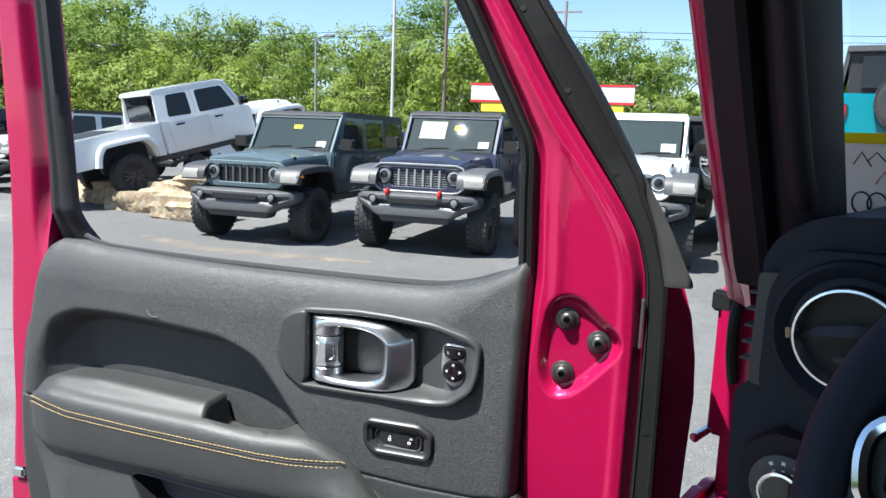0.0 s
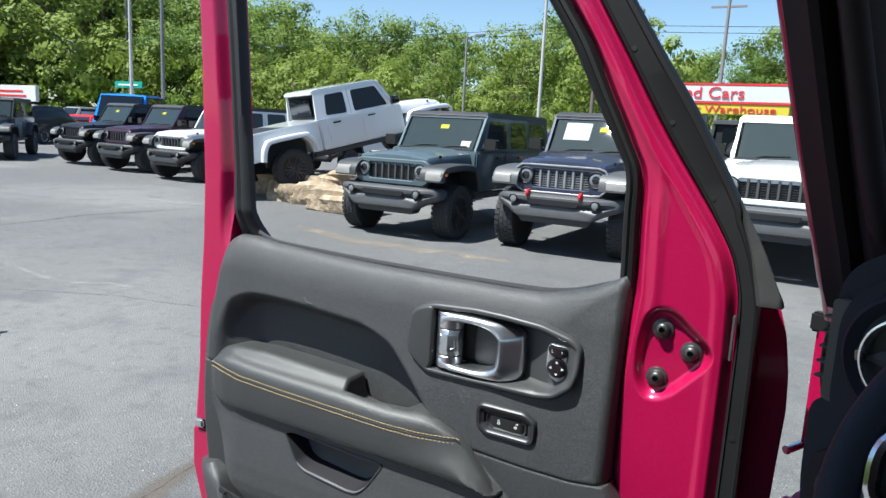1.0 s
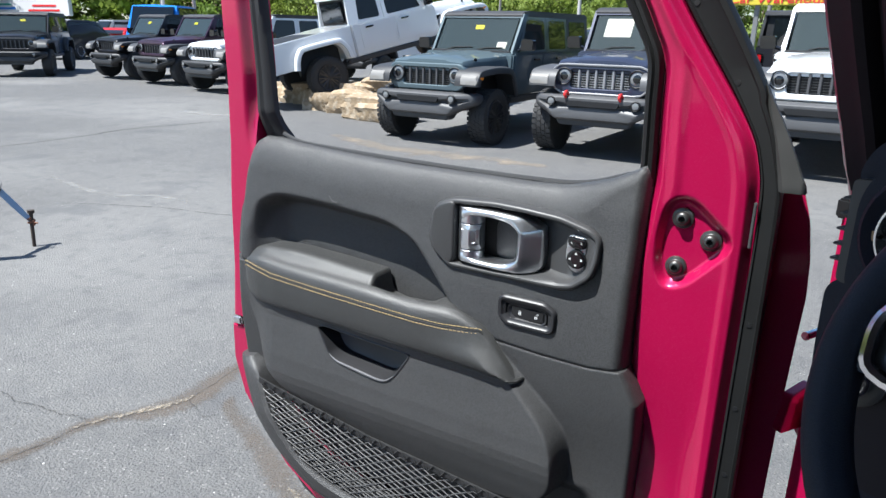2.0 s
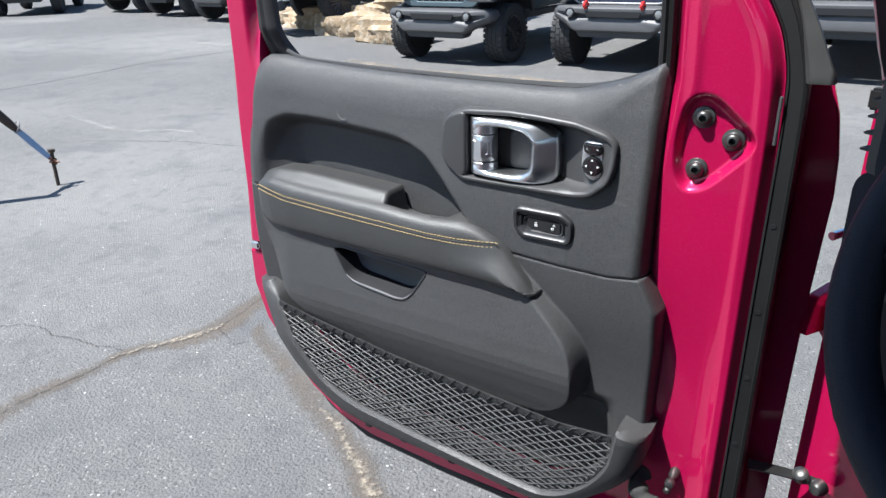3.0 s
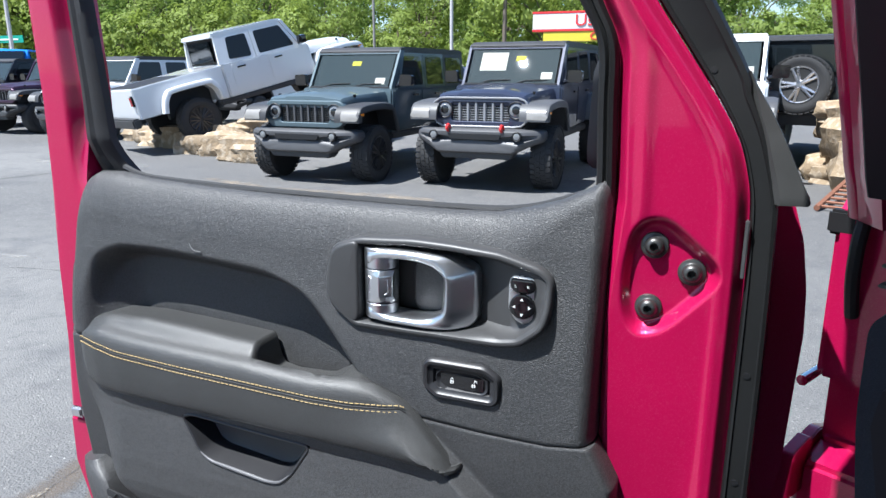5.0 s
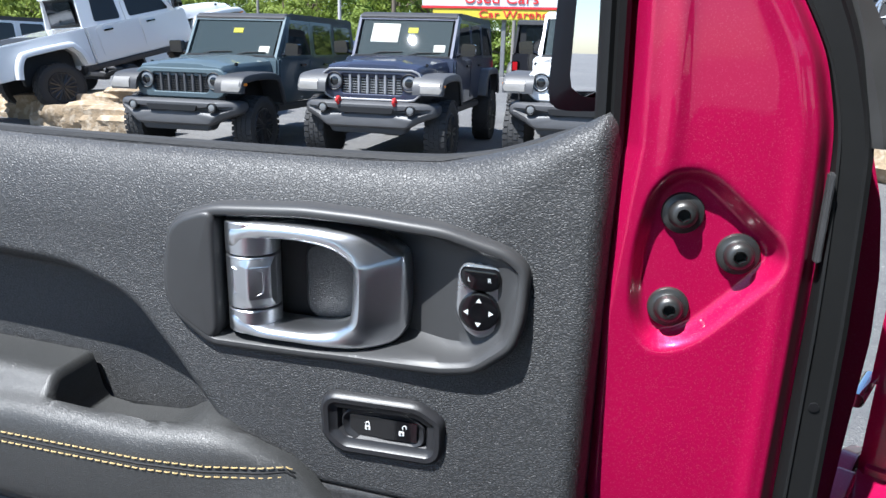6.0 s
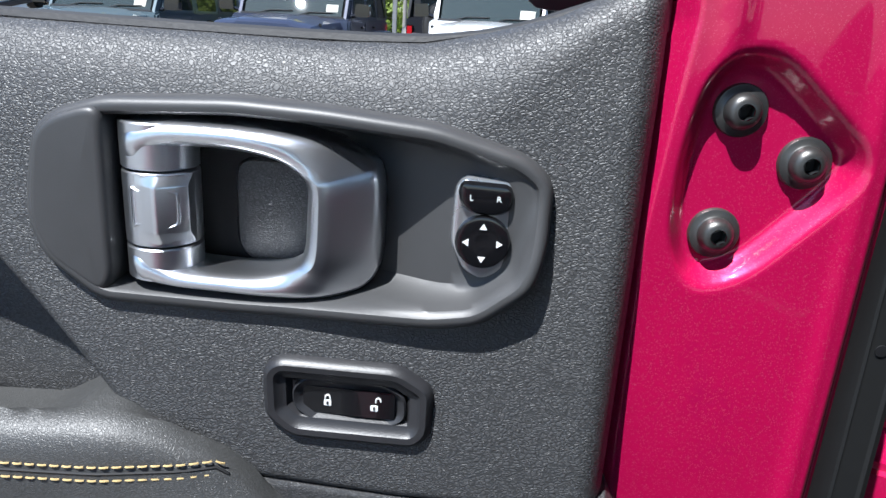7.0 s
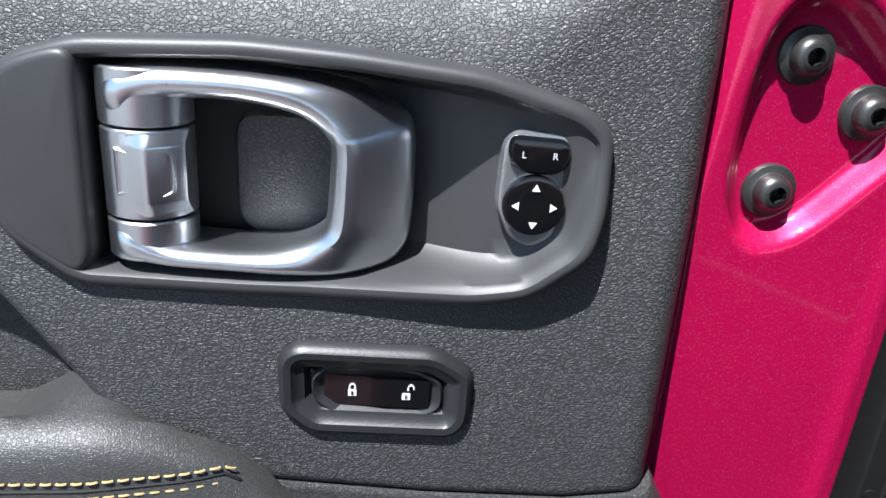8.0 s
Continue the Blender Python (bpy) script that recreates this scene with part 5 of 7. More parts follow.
# Steering wheel.
tilt = radians(27.0)
axis = Vector((-math.cos(tilt), 0, math.sin(tilt)))
w_u, centre = Vector((0, -1, 0)), Vector((-0.347, -0.413, 1.385))
w_v = axis.cross(w_u)
bm = bmesh.new()
rim_path = [centre + (w_u * math.cos(a) + w_v * math.sin(a)) * 0.18 for a in np.linspace(0, 2 * math.pi, 96, endpoint=False)]
tube(bm, rim_path, 0.0168, 16, closed=True)
wheel_ob = bpart("steering_wheel", bm, DASH, car, "black leather steering wheel")
WHEEL_M = Matrix.Translation(centre) @ Matrix(((w_u.x, -axis.x, w_v.x, 0), (w_u.y, -axis.y, w_v.y, 0), (w_u.z, -axis.z, w_v.z, 0), (0, 0, 0, 1)))
bm = bmesh.new()
turned(bm, 0, 0, [(0.080, 0.03), (0.082, 0.0), (0.074, -0.014), (0.05, -0.020), (0.02, -0.022)], 40)
bpart("hub", bm, DASH, wheel_ob, at=WHEEL_M)
for sgn in (-1, 1):
    bm = bmesh.new()
    prism(bm, rounded([(sgn * 0.06, -0.03), (sgn * 0.06, 0.03), (sgn * 0.172, 0.026), (sgn * 0.172, -0.018)], 0.01), -0.008, 0.012, bev=0.003)
    bpart("spoke", bm, SATIN, wheel_ob, at=WHEEL_M)
    bm = bmesh.new()
    tube(bm, smooth_line([(sgn * 0.085, -0.012, 0.034), (sgn * 0.135, -0.013, 0.037), (sgn * 0.158, -0.013, 0.026), (sgn * 0.160, -0.013, 0.000), (sgn * 0.148, -0.013, -0.018), (sgn * 0.09, -0.012, -0.024)], 24), 0.0055, 8)
    bpart("spoke_trim", bm, BRIGHT, wheel_ob, "bright chrome spoke trim", at=WHEEL_M)
    bm = bmesh.new()
    prism(bm, rounded([(sgn * 0.09, -0.014), (sgn * 0.09, 0.024), (sgn * 0.148, 0.024), (sgn * 0.148, -0.008)], 0.006), -0.016, -0.006, bev=0.002)
    bpart("spoke_buttons", bm, GLOSS, wheel_ob, at=WHEEL_M)
bm = bmesh.new()
tube(bm, [centre + axis * 0.0, centre - axis * 0.28], [0.05, 0.06], 16)
bpart("column", bm, DASH_TRIM, wheel_ob)
# Windscreen, roof, floor and far side that close the cabin.
bm = bmesh.new()
loft(bm, [[(f, -0.10, z), (f, -1.30, z), (f + 0.006, -1.30, z), (f + 0.006, -0.10, z)] for f, z in ((0.165, 1.46), (0.01, 1.87))])
screen = bpart("windshield", bm, OWN_GLASS, car, "clear windshield")
screen.visible_shadow = False
# Unseen roof, widened outboard so that its shadow falls on the pillar.
bm = bmesh.new()
box(bm, -2.7, 0.0, -1.46, 0.03, 1.875, 1.92, 0.012)
bpart("roof", bm, DASH_TRIM, car, "unseen dark hardtop that shades the cabin and pillar")
bm = bmesh.new()
box(bm, -2.7, -0.14, -1.44, -0.03, 0.56, 0.62, 0.01)
bpart("floor_pan", bm, DASH_TRIM, car)
bm = bmesh.new()
prism(bm, [(-2.7, 0.62), (-2.7, 1.28), (0.0, 1.28), (0.0, 0.62)], -1.50, -1.45, bev=0.01)
bpart("far_side", bm, RED, car)
bm = bmesh.new()
box(bm, -2.72, -2.67, -1.44, -0.03, 0.62, 1.28, 0.01)
bpart("rear_wall", bm, DASH_TRIM, car)
bm = bmesh.new()
box(bm, -2.7, -1.00, -0.06, 0.0, 0.62, 1.28, 0.01)
bpart("rear_quarter", bm, RED, car)
for fx, fy in ((1.0, -0.15), (1.0, -1.35), (-1.9, -0.15), (-1.9, -1.35)):
    bm = bmesh.new()
    turned(bm, fx, 0.41, [(0.18, fy + 0.12), (0.37, fy + 0.125), (0.405, fy + 0.09), (0.41, fy), (0.405, fy - 0.09), (0.37, fy - 0.125), (0.18, fy - 0.12)], 32)
    bpart("wheel", bm, TYRE, car)
bm = bmesh.new()
box(bm, -2.4, 0.80, -1.20, -0.30, 0.40, 0.60, 0.02)
bpart("chassis", bm, DEEP, car)
bm = bmesh.new()
loft(bm, [[(x, y, z) for y, z in ((-w, 1.00), (-w, h - 0.05), (-w + 0.06, h), (w2, h + 0.015), (-1.46 + w - 0.06, h), (-1.46 + w, h - 0.05), (-1.46 + w, 1.00))] for x, w, h, w2 in ((0.20, 0.135, 1.25, -0.73), (0.55, 0.17, 1.24, -0.73), (1.20, 0.26, 1.20, -0.73), (1.42, 0.29, 1.14, -0.73))])
bpart("hood", bm, RED, car, "magenta-red hood")
bm = bmesh.new()
prism(bm, rounded([(-0.30, 0.62), (-0.30, 1.12), (-1.16, 1.12), (-1.16, 0.62)], 0.05), 1.38, 1.46, axis="x", bev=0.015)
bpart("grille", bm, RED, car)
bm = bmesh.new()
box(bm, 1.52, 1.72, -1.60, 0.14, 0.48, 0.70, 0.03)
bpart("front_bumper", bm, BUMPER_DARK, car)
for fy in (-0.15, -1.35):
    bm = bmesh.new()
    loft(bm, [[(x, fy - 0.16, z), (x, fy + 0.16, z), (x, fy + 0.16, z - 0.04), (x, fy - 0.16, z - 0.04)] for x, z in ((0.42, 0.66), (0.56, 0.88), (0.78, 0.97), (1.22, 0.97), (1.44, 0.90))])
    bpart("front_flare", bm, BUMPER_DARK, car)
# Hinges and check arm.
bm = bmesh.new()
prism(bm, rounded([(0.034, 1.090), (0.060, 1.122), (0.092, 1.130), (0.16, 1.105), (0.245, 1.047), (0.275, 0.96), (0.15, 0.95), (0.10, 1.000), (0.055, 1.052)], 0.012), 0.002, 0.016, bev=0.003)
hinge = bpart("lower_hinge", bm, RED, car, "magenta-red body hinge plate")
bm = bmesh.new()
turned(bm, 0, 0, [(0.014, 0.004), (0.014, -0.006), (0.011, -0.010), (0.004, -0.011)], 6)
bpart("hinge_nut", bm, RED, hinge, at=Matrix.Translation((0.160, 0.022, 1.036)) @ Matrix.Rotation(math.pi, 4, "Z"))
bm = bmesh.new()
prism(bm, rounded([(-0.012, 1.075), (0.002, 1.130), (0.050, 1.138), (0.062, 1.100), (0.046, 1.070)], 0.008), -0.004, 0.010, bev=0.003)
bpart("hinge_leaf", bm, RED, car)
bm = bmesh.new()
tube(bm, [(0.020, 0.004, 1.211), (0.075, 0.004, 1.211)], 0.006, 12)
bpart("hinge_pin", bm, BRIGHT, car, "bright hinge pin")
bm = bmesh.new()
loft(bm, [[p + Vector((0, 0, 0.010)), p + Vector((0.006, 0.006, 0.004)), p - Vector((-0.006, -0.006, 0.006)), p - Vector((0, 0, 0.008)), p - Vector((0.005, 0.005, 0))] for p in smooth_line([(-0.058, 0.012, 0.868), (-0.02, -0.012, 0.856), (0.005, -0.034, 0.848), (0.020, -0.052, 0.842)], 16)])
bpart("check_arm", bm, STEEL, car, "dark steel door check arm")
bm = bmesh.new()
turned(bm, 0, 0, [(0.012, 0.006), (0.012, -0.004), (0.008, -0.010), (0.003, -0.011)], 20)
bpart("check_bolt", bm, STEEL, car, at=Matrix.Translation((0.014, -0.054, 0.842)) @ Matrix.Rotation(radians(-90), 4, "Z"))
bm = bmesh.new()
turned(bm, 0, 0, [(0.011, 0.006), (0.011, -0.006), (0.008, -0.009), (0.003, -0.010)], 20)
bpart("check_bolt", bm, STEEL, car, at=Matrix.Translation((0.000, -0.034, 0.856)) @ Matrix.Rotation(radians(-90), 4, "Z") @ Matrix.Rotation(radians(-60), 4, "X"))
bm = bmesh.new()
box(bm, 0.005, 0.05, -0.16, -0.135, 0.70, 0.91, 0.008)
bpart("sill_corner", bm, RED, car)
# Sheet tucked behind the windshield, seen from its back.
paper = thing("window_sheet", "pale window sheet with a yellow band and pen marks", "paper", at=BODY)
bm = bmesh.new()
PM = Matrix.Translation((0.112, -0.208, 1.545)) @ Matrix.Rotation(radians(-21), 4, "Y")
box(bm, -0.0006, 0.0006, -0.11, 0.108, -0.055, 0.040, 0.0, PM)
part("sheet", bm, PAPER, paper)
bm = bmesh.new()
box(bm, -0.0009, 0.0009, -0.11, 0.108, 0.040, 0.052, 0.0, PM)
part("yellow_band", bm, YELLOW, paper)
for py, pz, ln, mat_ in ((0.095, 0.015, 0.03, DEEP), (0.080, 0.020, 0.02, DEEP), (0.072, -0.008, 0.03, BOARD_RED), (0.060, -0.012, 0.02, BOARD_RED)):
    bm = bmesh.new()
    tube(bm, [PM @ Vector(q) for q in ((-0.001, py, pz), (-0.001, py - 0.008, pz + ln * 0.5), (-0.001, py - 0.018, pz - 0.002))], 0.0009, 4)
    part("pen_stroke", bm, mat_, paper)
for ry, rz in ((0.086, -0.033), (0.070, -0.033)):
    bm = bmesh.new()
    tube(bm, [PM @ Vector((-0.001, ry + 0.010 * math.cos(a), rz + 0.014 * math.sin(a))) for a in np.linspace(0, 6.28, 20, endpoint=False)], 0.0012, 4, closed=True)
    part("pen_loop", bm, DEEP, paper)


# ---- parked vehicles: local x forward, y left, z up, from the ground under the front axle ----
def road_wheel(parent, x, y, z, r, w, rim_mat, spokes, detail):
    side = 1 if y > 0 else -1
    hub = new("wheel")
    hub.parent, hub.matrix_local = parent, Matrix.Translation((x, y, z))
    bm = bmesh.new()
    h = w / 2
    turned(bm, 0, 0, [(r * 0.60, -h * 0.82), (r * 0.74, -h), (r * 0.90, -h * 1.02), (r * 0.965, -h * 0.88), (r * 0.98, -h * 0.5), (r * 0.98, h * 0.5), (r * 0.965, h * 0.88), (r * 0.90, h * 1.02), (r * 0.74, h), (r * 0.60, h * 0.82)], 40 if detail else 24)
    if detail:
        for i in range(34):
            a = i / 34 * 2 * math.pi
            for k, (y0, y1) in enumerate(((-1.04, -0.55), (-0.42, -0.04), (0.06, 0.44), (0.56, 1.04))):
                b = a + (k % 2) * 0.09
                box(bm, r * 0.95, r * 0.995, y0 * h, y1 * h, -r * 0.066, r * 0.066, 0.0, Matrix.Rotation(b, 4, "Y"))
    part("tyre", bm, TYRE, hub, "black tyre with blocky tread" if detail else "")
    bm = bmesh.new()
    f = side * h
    turned(bm, 0, 0, [(r * 0.62, f * 0.80), (r * 0.60, f * 0.94), (r * 0.565, f * 0.90), (r * 0.54, f * 0.40), (r * 0.30, f * 0.28), (r * 0.12, f * 0.30)], 36 if detail else 20)
    part("rim", bm, rim_mat, hub)
    if detail:
        for i in range(spokes):
            a = i / spokes * 2 * math.pi
            bm = bmesh.new()
            for d in (-0.16, 0.16):
                ca, sa, cb, sb = math.cos(a), math.sin(a), math.cos(a + d), math.sin(a + d)
                tube(bm, [(r * 0.10 * ca, f * 0.78, r * 0.10 * sa), (r * 0.32 * cb, f * 0.84, r * 0.32 * sb), (r * 0.57 * cb, f * 0.88, r * 0.57 * sb)], [r * 0.075, r * 0.05, r * 0.045], 6)
            part("spoke", bm, rim_mat, hub)
        bm = bmesh.new()
        turned(bm, 0, 0, [(r * 0.17, f * 0.3), (r * 0.17, f * 0.82), (r * 0.13, f * 0.90), (r * 0.05, f * 0.92)], 20)
        part("hub_cap", bm, rim_mat, hub)
    return hub


def arch(parent, name, x0, side, mat, low, front, y_in=0.56, y_out=0.94, label=""):
    """A flat-topped wheel flare over a wheel at x0."""
    pts = [(0.555, 0.815), (0.550, 0.885), (0.515, 0.955), (0.41, 1.005), (0.05, 1.030), (-0.30, 1.020), (-0.47, 0.97), (-0.575, 0.79), (-0.635, low - 0.02)]
    if not front:
        pts = [(0.60, low), (0.56, 0.84), (0.46, 0.98), (0.34, 1.04), (-0.34, 1.04), (-0.48, 0.98), (-0.57, 0.84), (-0.62, low)]
    bm = bmesh.new()
    line = smooth_line([(x0 + a, 0, b) for a, b in pts], 30)
    loops = []
    for i, p in enumerate(line):
        a, b = line[max(i - 1, 0)], line[min(i + 1, 29)]
        d = (b - a).normalized()
        nrm = Vector((-d.z, 0, d.x))
        if nrm.z < 0 or (abs(nrm.z) < 0.3 and (p.x - x0) * nrm.x < 0):
            nrm = -nrm
        loops.append([(p.x + nrm.x * t, side * y, p.z + nrm.z * t) for y, t in ((y_in, 0.0), (y_in, 0.030), (y_out - 0.06, 0.036), (y_out - 0.012, 0.022), (y_out, -0.004), (y_out - 0.002, -0.058), (y_out - 0.02, -0.066), (y_out - 0.05, -0.02))])
    loft(bm, loops)
    return part(name, bm, mat, parent, label)


def leaned(bm, side, out):
    """Stands a flat form up as a car's flank above the waist, leaning in towards the roof."""
    for v in bm.verts:
        v.co.y = side * (out - v.co.y - 0.11 * (v.co.z - 1.24))


def off_roader(label, paint, m, flare=None, top=None, r=0.405, rim=None, spokes=8, bumper=None, grille_trim=None, pickup=False,
               hooks=False, detail=True, spare=True, tags=(), group="", glass_mat=None, lift=0.03):
    """A boxy off-road car or its pickup version."""
    flare, top, rim, bumper = flare or BUMPER_DARK, top or BUMPER_DARK, rim or RIM_DARK, bumper or BUMPER_DARK
    ob = thing("pickup_truck" if pickup else "off_road_car", label, "pickup" if pickup else "car", group, at=m @ Matrix.Translation((0, 0, lift)))
    base = 3.49 if pickup else 3.01
    cab = -2.72 if pickup else -3.70
    for wx in (0.0, -base):
        for wy in (-0.80, 0.80):
            road_wheel(ob, wx, wy, r - lift, r, 0.26, rim, spokes, detail)
    # Tub with the rear arches cut out.
    tail = -base - 1.05 if pickup else -3.74
    arch_cut = [(-base + 0.52, 0.62), (-base + 0.47, 0.84), (-base + 0.33, 0.985), (-base - 0.33, 0.985), (-base - 0.47, 0.84), (-base - 0.52, 0.66)]
    bm = bmesh.new()
    if pickup:
        prism(bm, [(-0.66, 0.60), (-0.70, 1.235), (-0.80, 1.25), (cab, 1.25), (cab, 0.60)], -0.79, 0.79, bev=0.025)
        prism(bm, [(cab - 0.02, 0.60), (cab - 0.02, 1.24), (tail, 1.22), (tail, 0.66)] + arch_cut[::-1], -0.80, 0.80, bev=0.02)
    else:
        prism(bm, [(-0.66, 0.60), (-0.70, 1.225), (-0.80, 1.24), (tail + 0.02, 1.24), (tail, 0.66)] + arch_cut[::-1], -0.79, 0.79, bev=0.025)
    part("body", bm, paint, ob)
    for sy in (-1, 1):
        for k, dx in enumerate((-0.98, -1.98)):
            w = 0.95 if k == 0 else 0.80
            bm = bmesh.new()
            prism(bm, rounded([(dx + 0.24, 0.67), (dx + 0.22, 1.205), (dx + 0.24 - w, 1.205), (dx + 0.24 - w, 0.70)], 0.05), sy * 0.789, sy * 0.800, bev=0.006)
            dr = part("door", bm, paint, ob)
            bm = bmesh.new()
            box(bm, dx + 0.36 - w, dx + 0.54 - w, min(sy * 0.80, sy * 0.835), max(sy * 0.80, sy * 0.835), 1.115, 1.145, 0.008)
            part("handle", bm, GLOSS, dr)
        bm = bmesh.new()
        box(bm, -base + 0.55, -0.66, min(sy * 0.70, sy * 0.80), max(sy * 0.70, sy * 0.80), 0.50, 0.598, 0.02)
        part("sill", bm, BUMPER_DARK, ob)
    # Nose, bonnet and grille.
    bm = bmesh.new()
    box(bm, -0.70, 0.36, -0.55, 0.55, 0.62, 1.06, 0.02)
    part("nose", bm, paint, ob)
    bm = bmesh.new()
    loops = []
    for x, w, zs, zt in ((0.430, 0.585, 1.055, 1.095), (0.425, 0.60, 1.075, 1.130), (0.38, 0.612, 1.09, 1.158), (0.20, 0.63, 1.10, 1.183), (-0.30, 0.672, 1.115, 1.212), (-0.72, 0.705, 1.125, 1.232), (-0.79, 0.705, 1.125, 1.236)):
        loops.append([(x, -w, 1.0), (x, -w, zs), (x, -w * 0.95, zs + (zt - zs) * 0.62), (x, -w * 0.80, zt - 0.010), (x, -w * 0.56, zt), (x, -w * 0.50, zt + 0.016), (x, 0, zt + 0.024),
                      (x, w * 0.50, zt + 0.016), (x, w * 0.56, zt), (x, w * 0.80, zt - 0.010), (x, w * 0.95, zs + (zt - zs) * 0.62), (x, w, zs), (x, w, 1.0)])
    loft(bm, loops)
    bonnet = part("bonnet", bm, paint, ob)
    for sy in (-1, 1):
        bm = bmesh.new()
        box(bm, 0.10, 0.15, sy * 0.62 - 0.015, sy * 0.62 + 0.015, 1.135, 1.175, 0.006)
        part("bonnet_latch", bm, GLOSS, bonnet)
    outer = rounded([(-0.64, 0.80), (-0.66, 0.92), (-0.645, 1.04), (-0.56, 1.10), (0.56, 1.10), (0.645, 1.04), (0.66, 0.92), (0.64, 0.80), (0.54, 0.725), (-0.54, 0.725)], 0.05)
    hole = rounded([(-0.40, 0.80), (-0.40, 1.035), (0.40, 1.035), (0.40, 0.80)], 0.04)
    oo, hh = resampled(outer, 96), resampled(hole, 96)
    k0 = min(range(96), key=lambda i: (hh[i][0] - oo[0][0]) ** 2 + (hh[i][1] - oo[0][1]) ** 2)
    hh = hh[k0:] + hh[:k0]
    bm = bmesh.new()
    loft(bm, [[(0.36, y, z) for y, z in oo], [(0.440, y, z) for y, z in oo], [(0.456, y, z) for y, z in inset(oo, 0.015)], [(0.458, y, z) for y, z in inset(hh, -0.012)], [(0.446, y, z) for y, z in hh], [(0.38, y, z) for y, z in hh]], caps=(True, False))
    gr = part("grille", bm, paint, ob)
    bm = bmesh.new()
    box(bm, 0.378, 0.386, -0.40, 0.40, 0.79, 1.04)
    part("grille_back", bm, DEEP, gr)
    for i in range(6):
        y = -0.40 + 0.80 * (i + 1) / 7
        bm = bmesh.new()
        box(bm, 0.40, 0.447, y - 0.016, y + 0.016, 0.802, 1.033, 0.006)
        part("grille_bar", bm, grille_trim or BUMPER, gr)
    if detail:
        for i in range(7):
            bm = bmesh.new()
            y = -0.40 + 0.80 * (i + 0.5) / 7
            for k in range(7):
                box(bm, 0.405, 0.425, y - 0.042, y + 0.042, 0.815 + k * 0.031, 0.824 + k * 0.031, 0.0)
            part("grille_mesh", bm, grille_trim or BUMPER_DARK, gr)
    if grille_trim:
        bm = bmesh.new()
        tube(bm, [(0.456, y, z) for y, z in inset(oo, 0.006)][::3], 0.014, 6, closed=True)
        part("grille_surround", bm, grille_trim, gr, "pale metal surround")
    for sy in (-1, 1):
        lamp_m = Matrix.Translation((0.452, sy * 0.485, 0.945)) @ Matrix.Rotation(radians(90), 4, "Z")
        bm = bmesh.new()
        turned(bm, 0, 0, [(0.112, 0.02), (0.112, -0.012), (0.104, -0.020), (0.096, -0.014), (0.094, 0.0)], 32, (True, False))
        lamp = part("headlight", bm, DEEP, ob, "round headlight with a dark ring", at=lamp_m)
        bm = bmesh.new()
        turned(bm, 0, 0, [(0.095, 0.002), (0.085, -0.006), (0.05, -0.012), (0.02, -0.014)], 28)
        part("lens", bm, LAMP_GLASS, lamp)
        bm = bmesh.new()
        turned(bm, 0, 0, [(0.055, -0.008), (0.052, -0.016), (0.035, -0.020), (0.01, -0.021)], 20)
        part("projector", bm, GLOSS, lamp)
        fl = arch(ob, "front_flare", 0.0, sy, flare, 0.66, True)
        bm = bmesh.new()
        loft(bm, [[(x, sy * y, z) for y, z in ((0.66, zb), (0.66, zt), (0.90, zt), (0.925, (zb + zt) / 2), (0.90, zb))] for x, zb, zt in ((0.47, 0.845, 0.990), (0.555, 0.842, 0.965), (0.592, 0.838, 0.915))])
        part("marker_light", bm, SILVER_LENS, fl, "clear marker lens")
        bm = bmesh.new()
        box(bm, 0.44, 0.53, min(sy * 0.928, sy * 0.944), max(sy * 0.928, sy * 0.944), 0.905, 0.945, 0.006)
        part("side_repeater", bm, AMBER, fl)
        arch(ob, "rear_flare", -base, sy, flare, 0.66, False, 0.70, 0.94)
        # Inner arch, so that no light leaks through.
        bm = bmesh.new()
        box(bm, -0.66, 0.40, min(sy * 0.50, sy * 0.60), max(sy * 0.50, sy * 0.60), 0.50, 1.01, 0.01)
        part("inner_arch", bm, DEEP, ob)
        bm = bmesh.new()
        box(bm, -base - 0.46, -base + 0.46, min(sy * 0.50, sy * 0.60), max(sy * 0.50, sy * 0.60), 0.50, 1.00, 0.01)
        part("inner_arch", bm, DEEP, ob)
    # Bumper.
    bm = bmesh.new()
    outline = [(-0.86, 0.56), (-0.87, 0.68), (-0.80, 0.715), (0.80, 0.715), (0.87, 0.68), (0.86, 0.56), (0.64, 0.48), (0.50, 0.40), (-0.50, 0.40), (-0.64, 0.48)]
    base_pts = resampled(rounded(outline, 0.03), 80)
    loops = []
    for d, x in ((0.0, 0.46), (0.0, 0.60), (0.008, 0.645), (0.03, 0.668), (0.07, 0.672)):
        loops.append([(x - 0.20 * max(abs(y) - 0.55, 0) ** 1.2 / 0.3, y, z) for y, z in inset(base_pts, d)])
    loft(bm, loops)
    bp = part("front_bumper", bm, bumper, ob, "moulded front bumper")
    bm = bmesh.new()
    prism(bm, rounded([(-0.33, 0.585), (-0.36, 0.655), (0.36, 0.655), (0.33, 0.585)], 0.02), 0.655, 0.682, axis="x", bev=0.004)
    part("bumper_slot", bm, DEEP, bp)
    bm = bmesh.new()
    prism(bm, [(-0.46, 0.335), (-0.52, 0.43), (0.52, 0.43), (0.46, 0.335)], 0.40, 0.61, axis="x", bev=0.015)
    part("skid_plate", bm, BUMPER_DARK, bp)
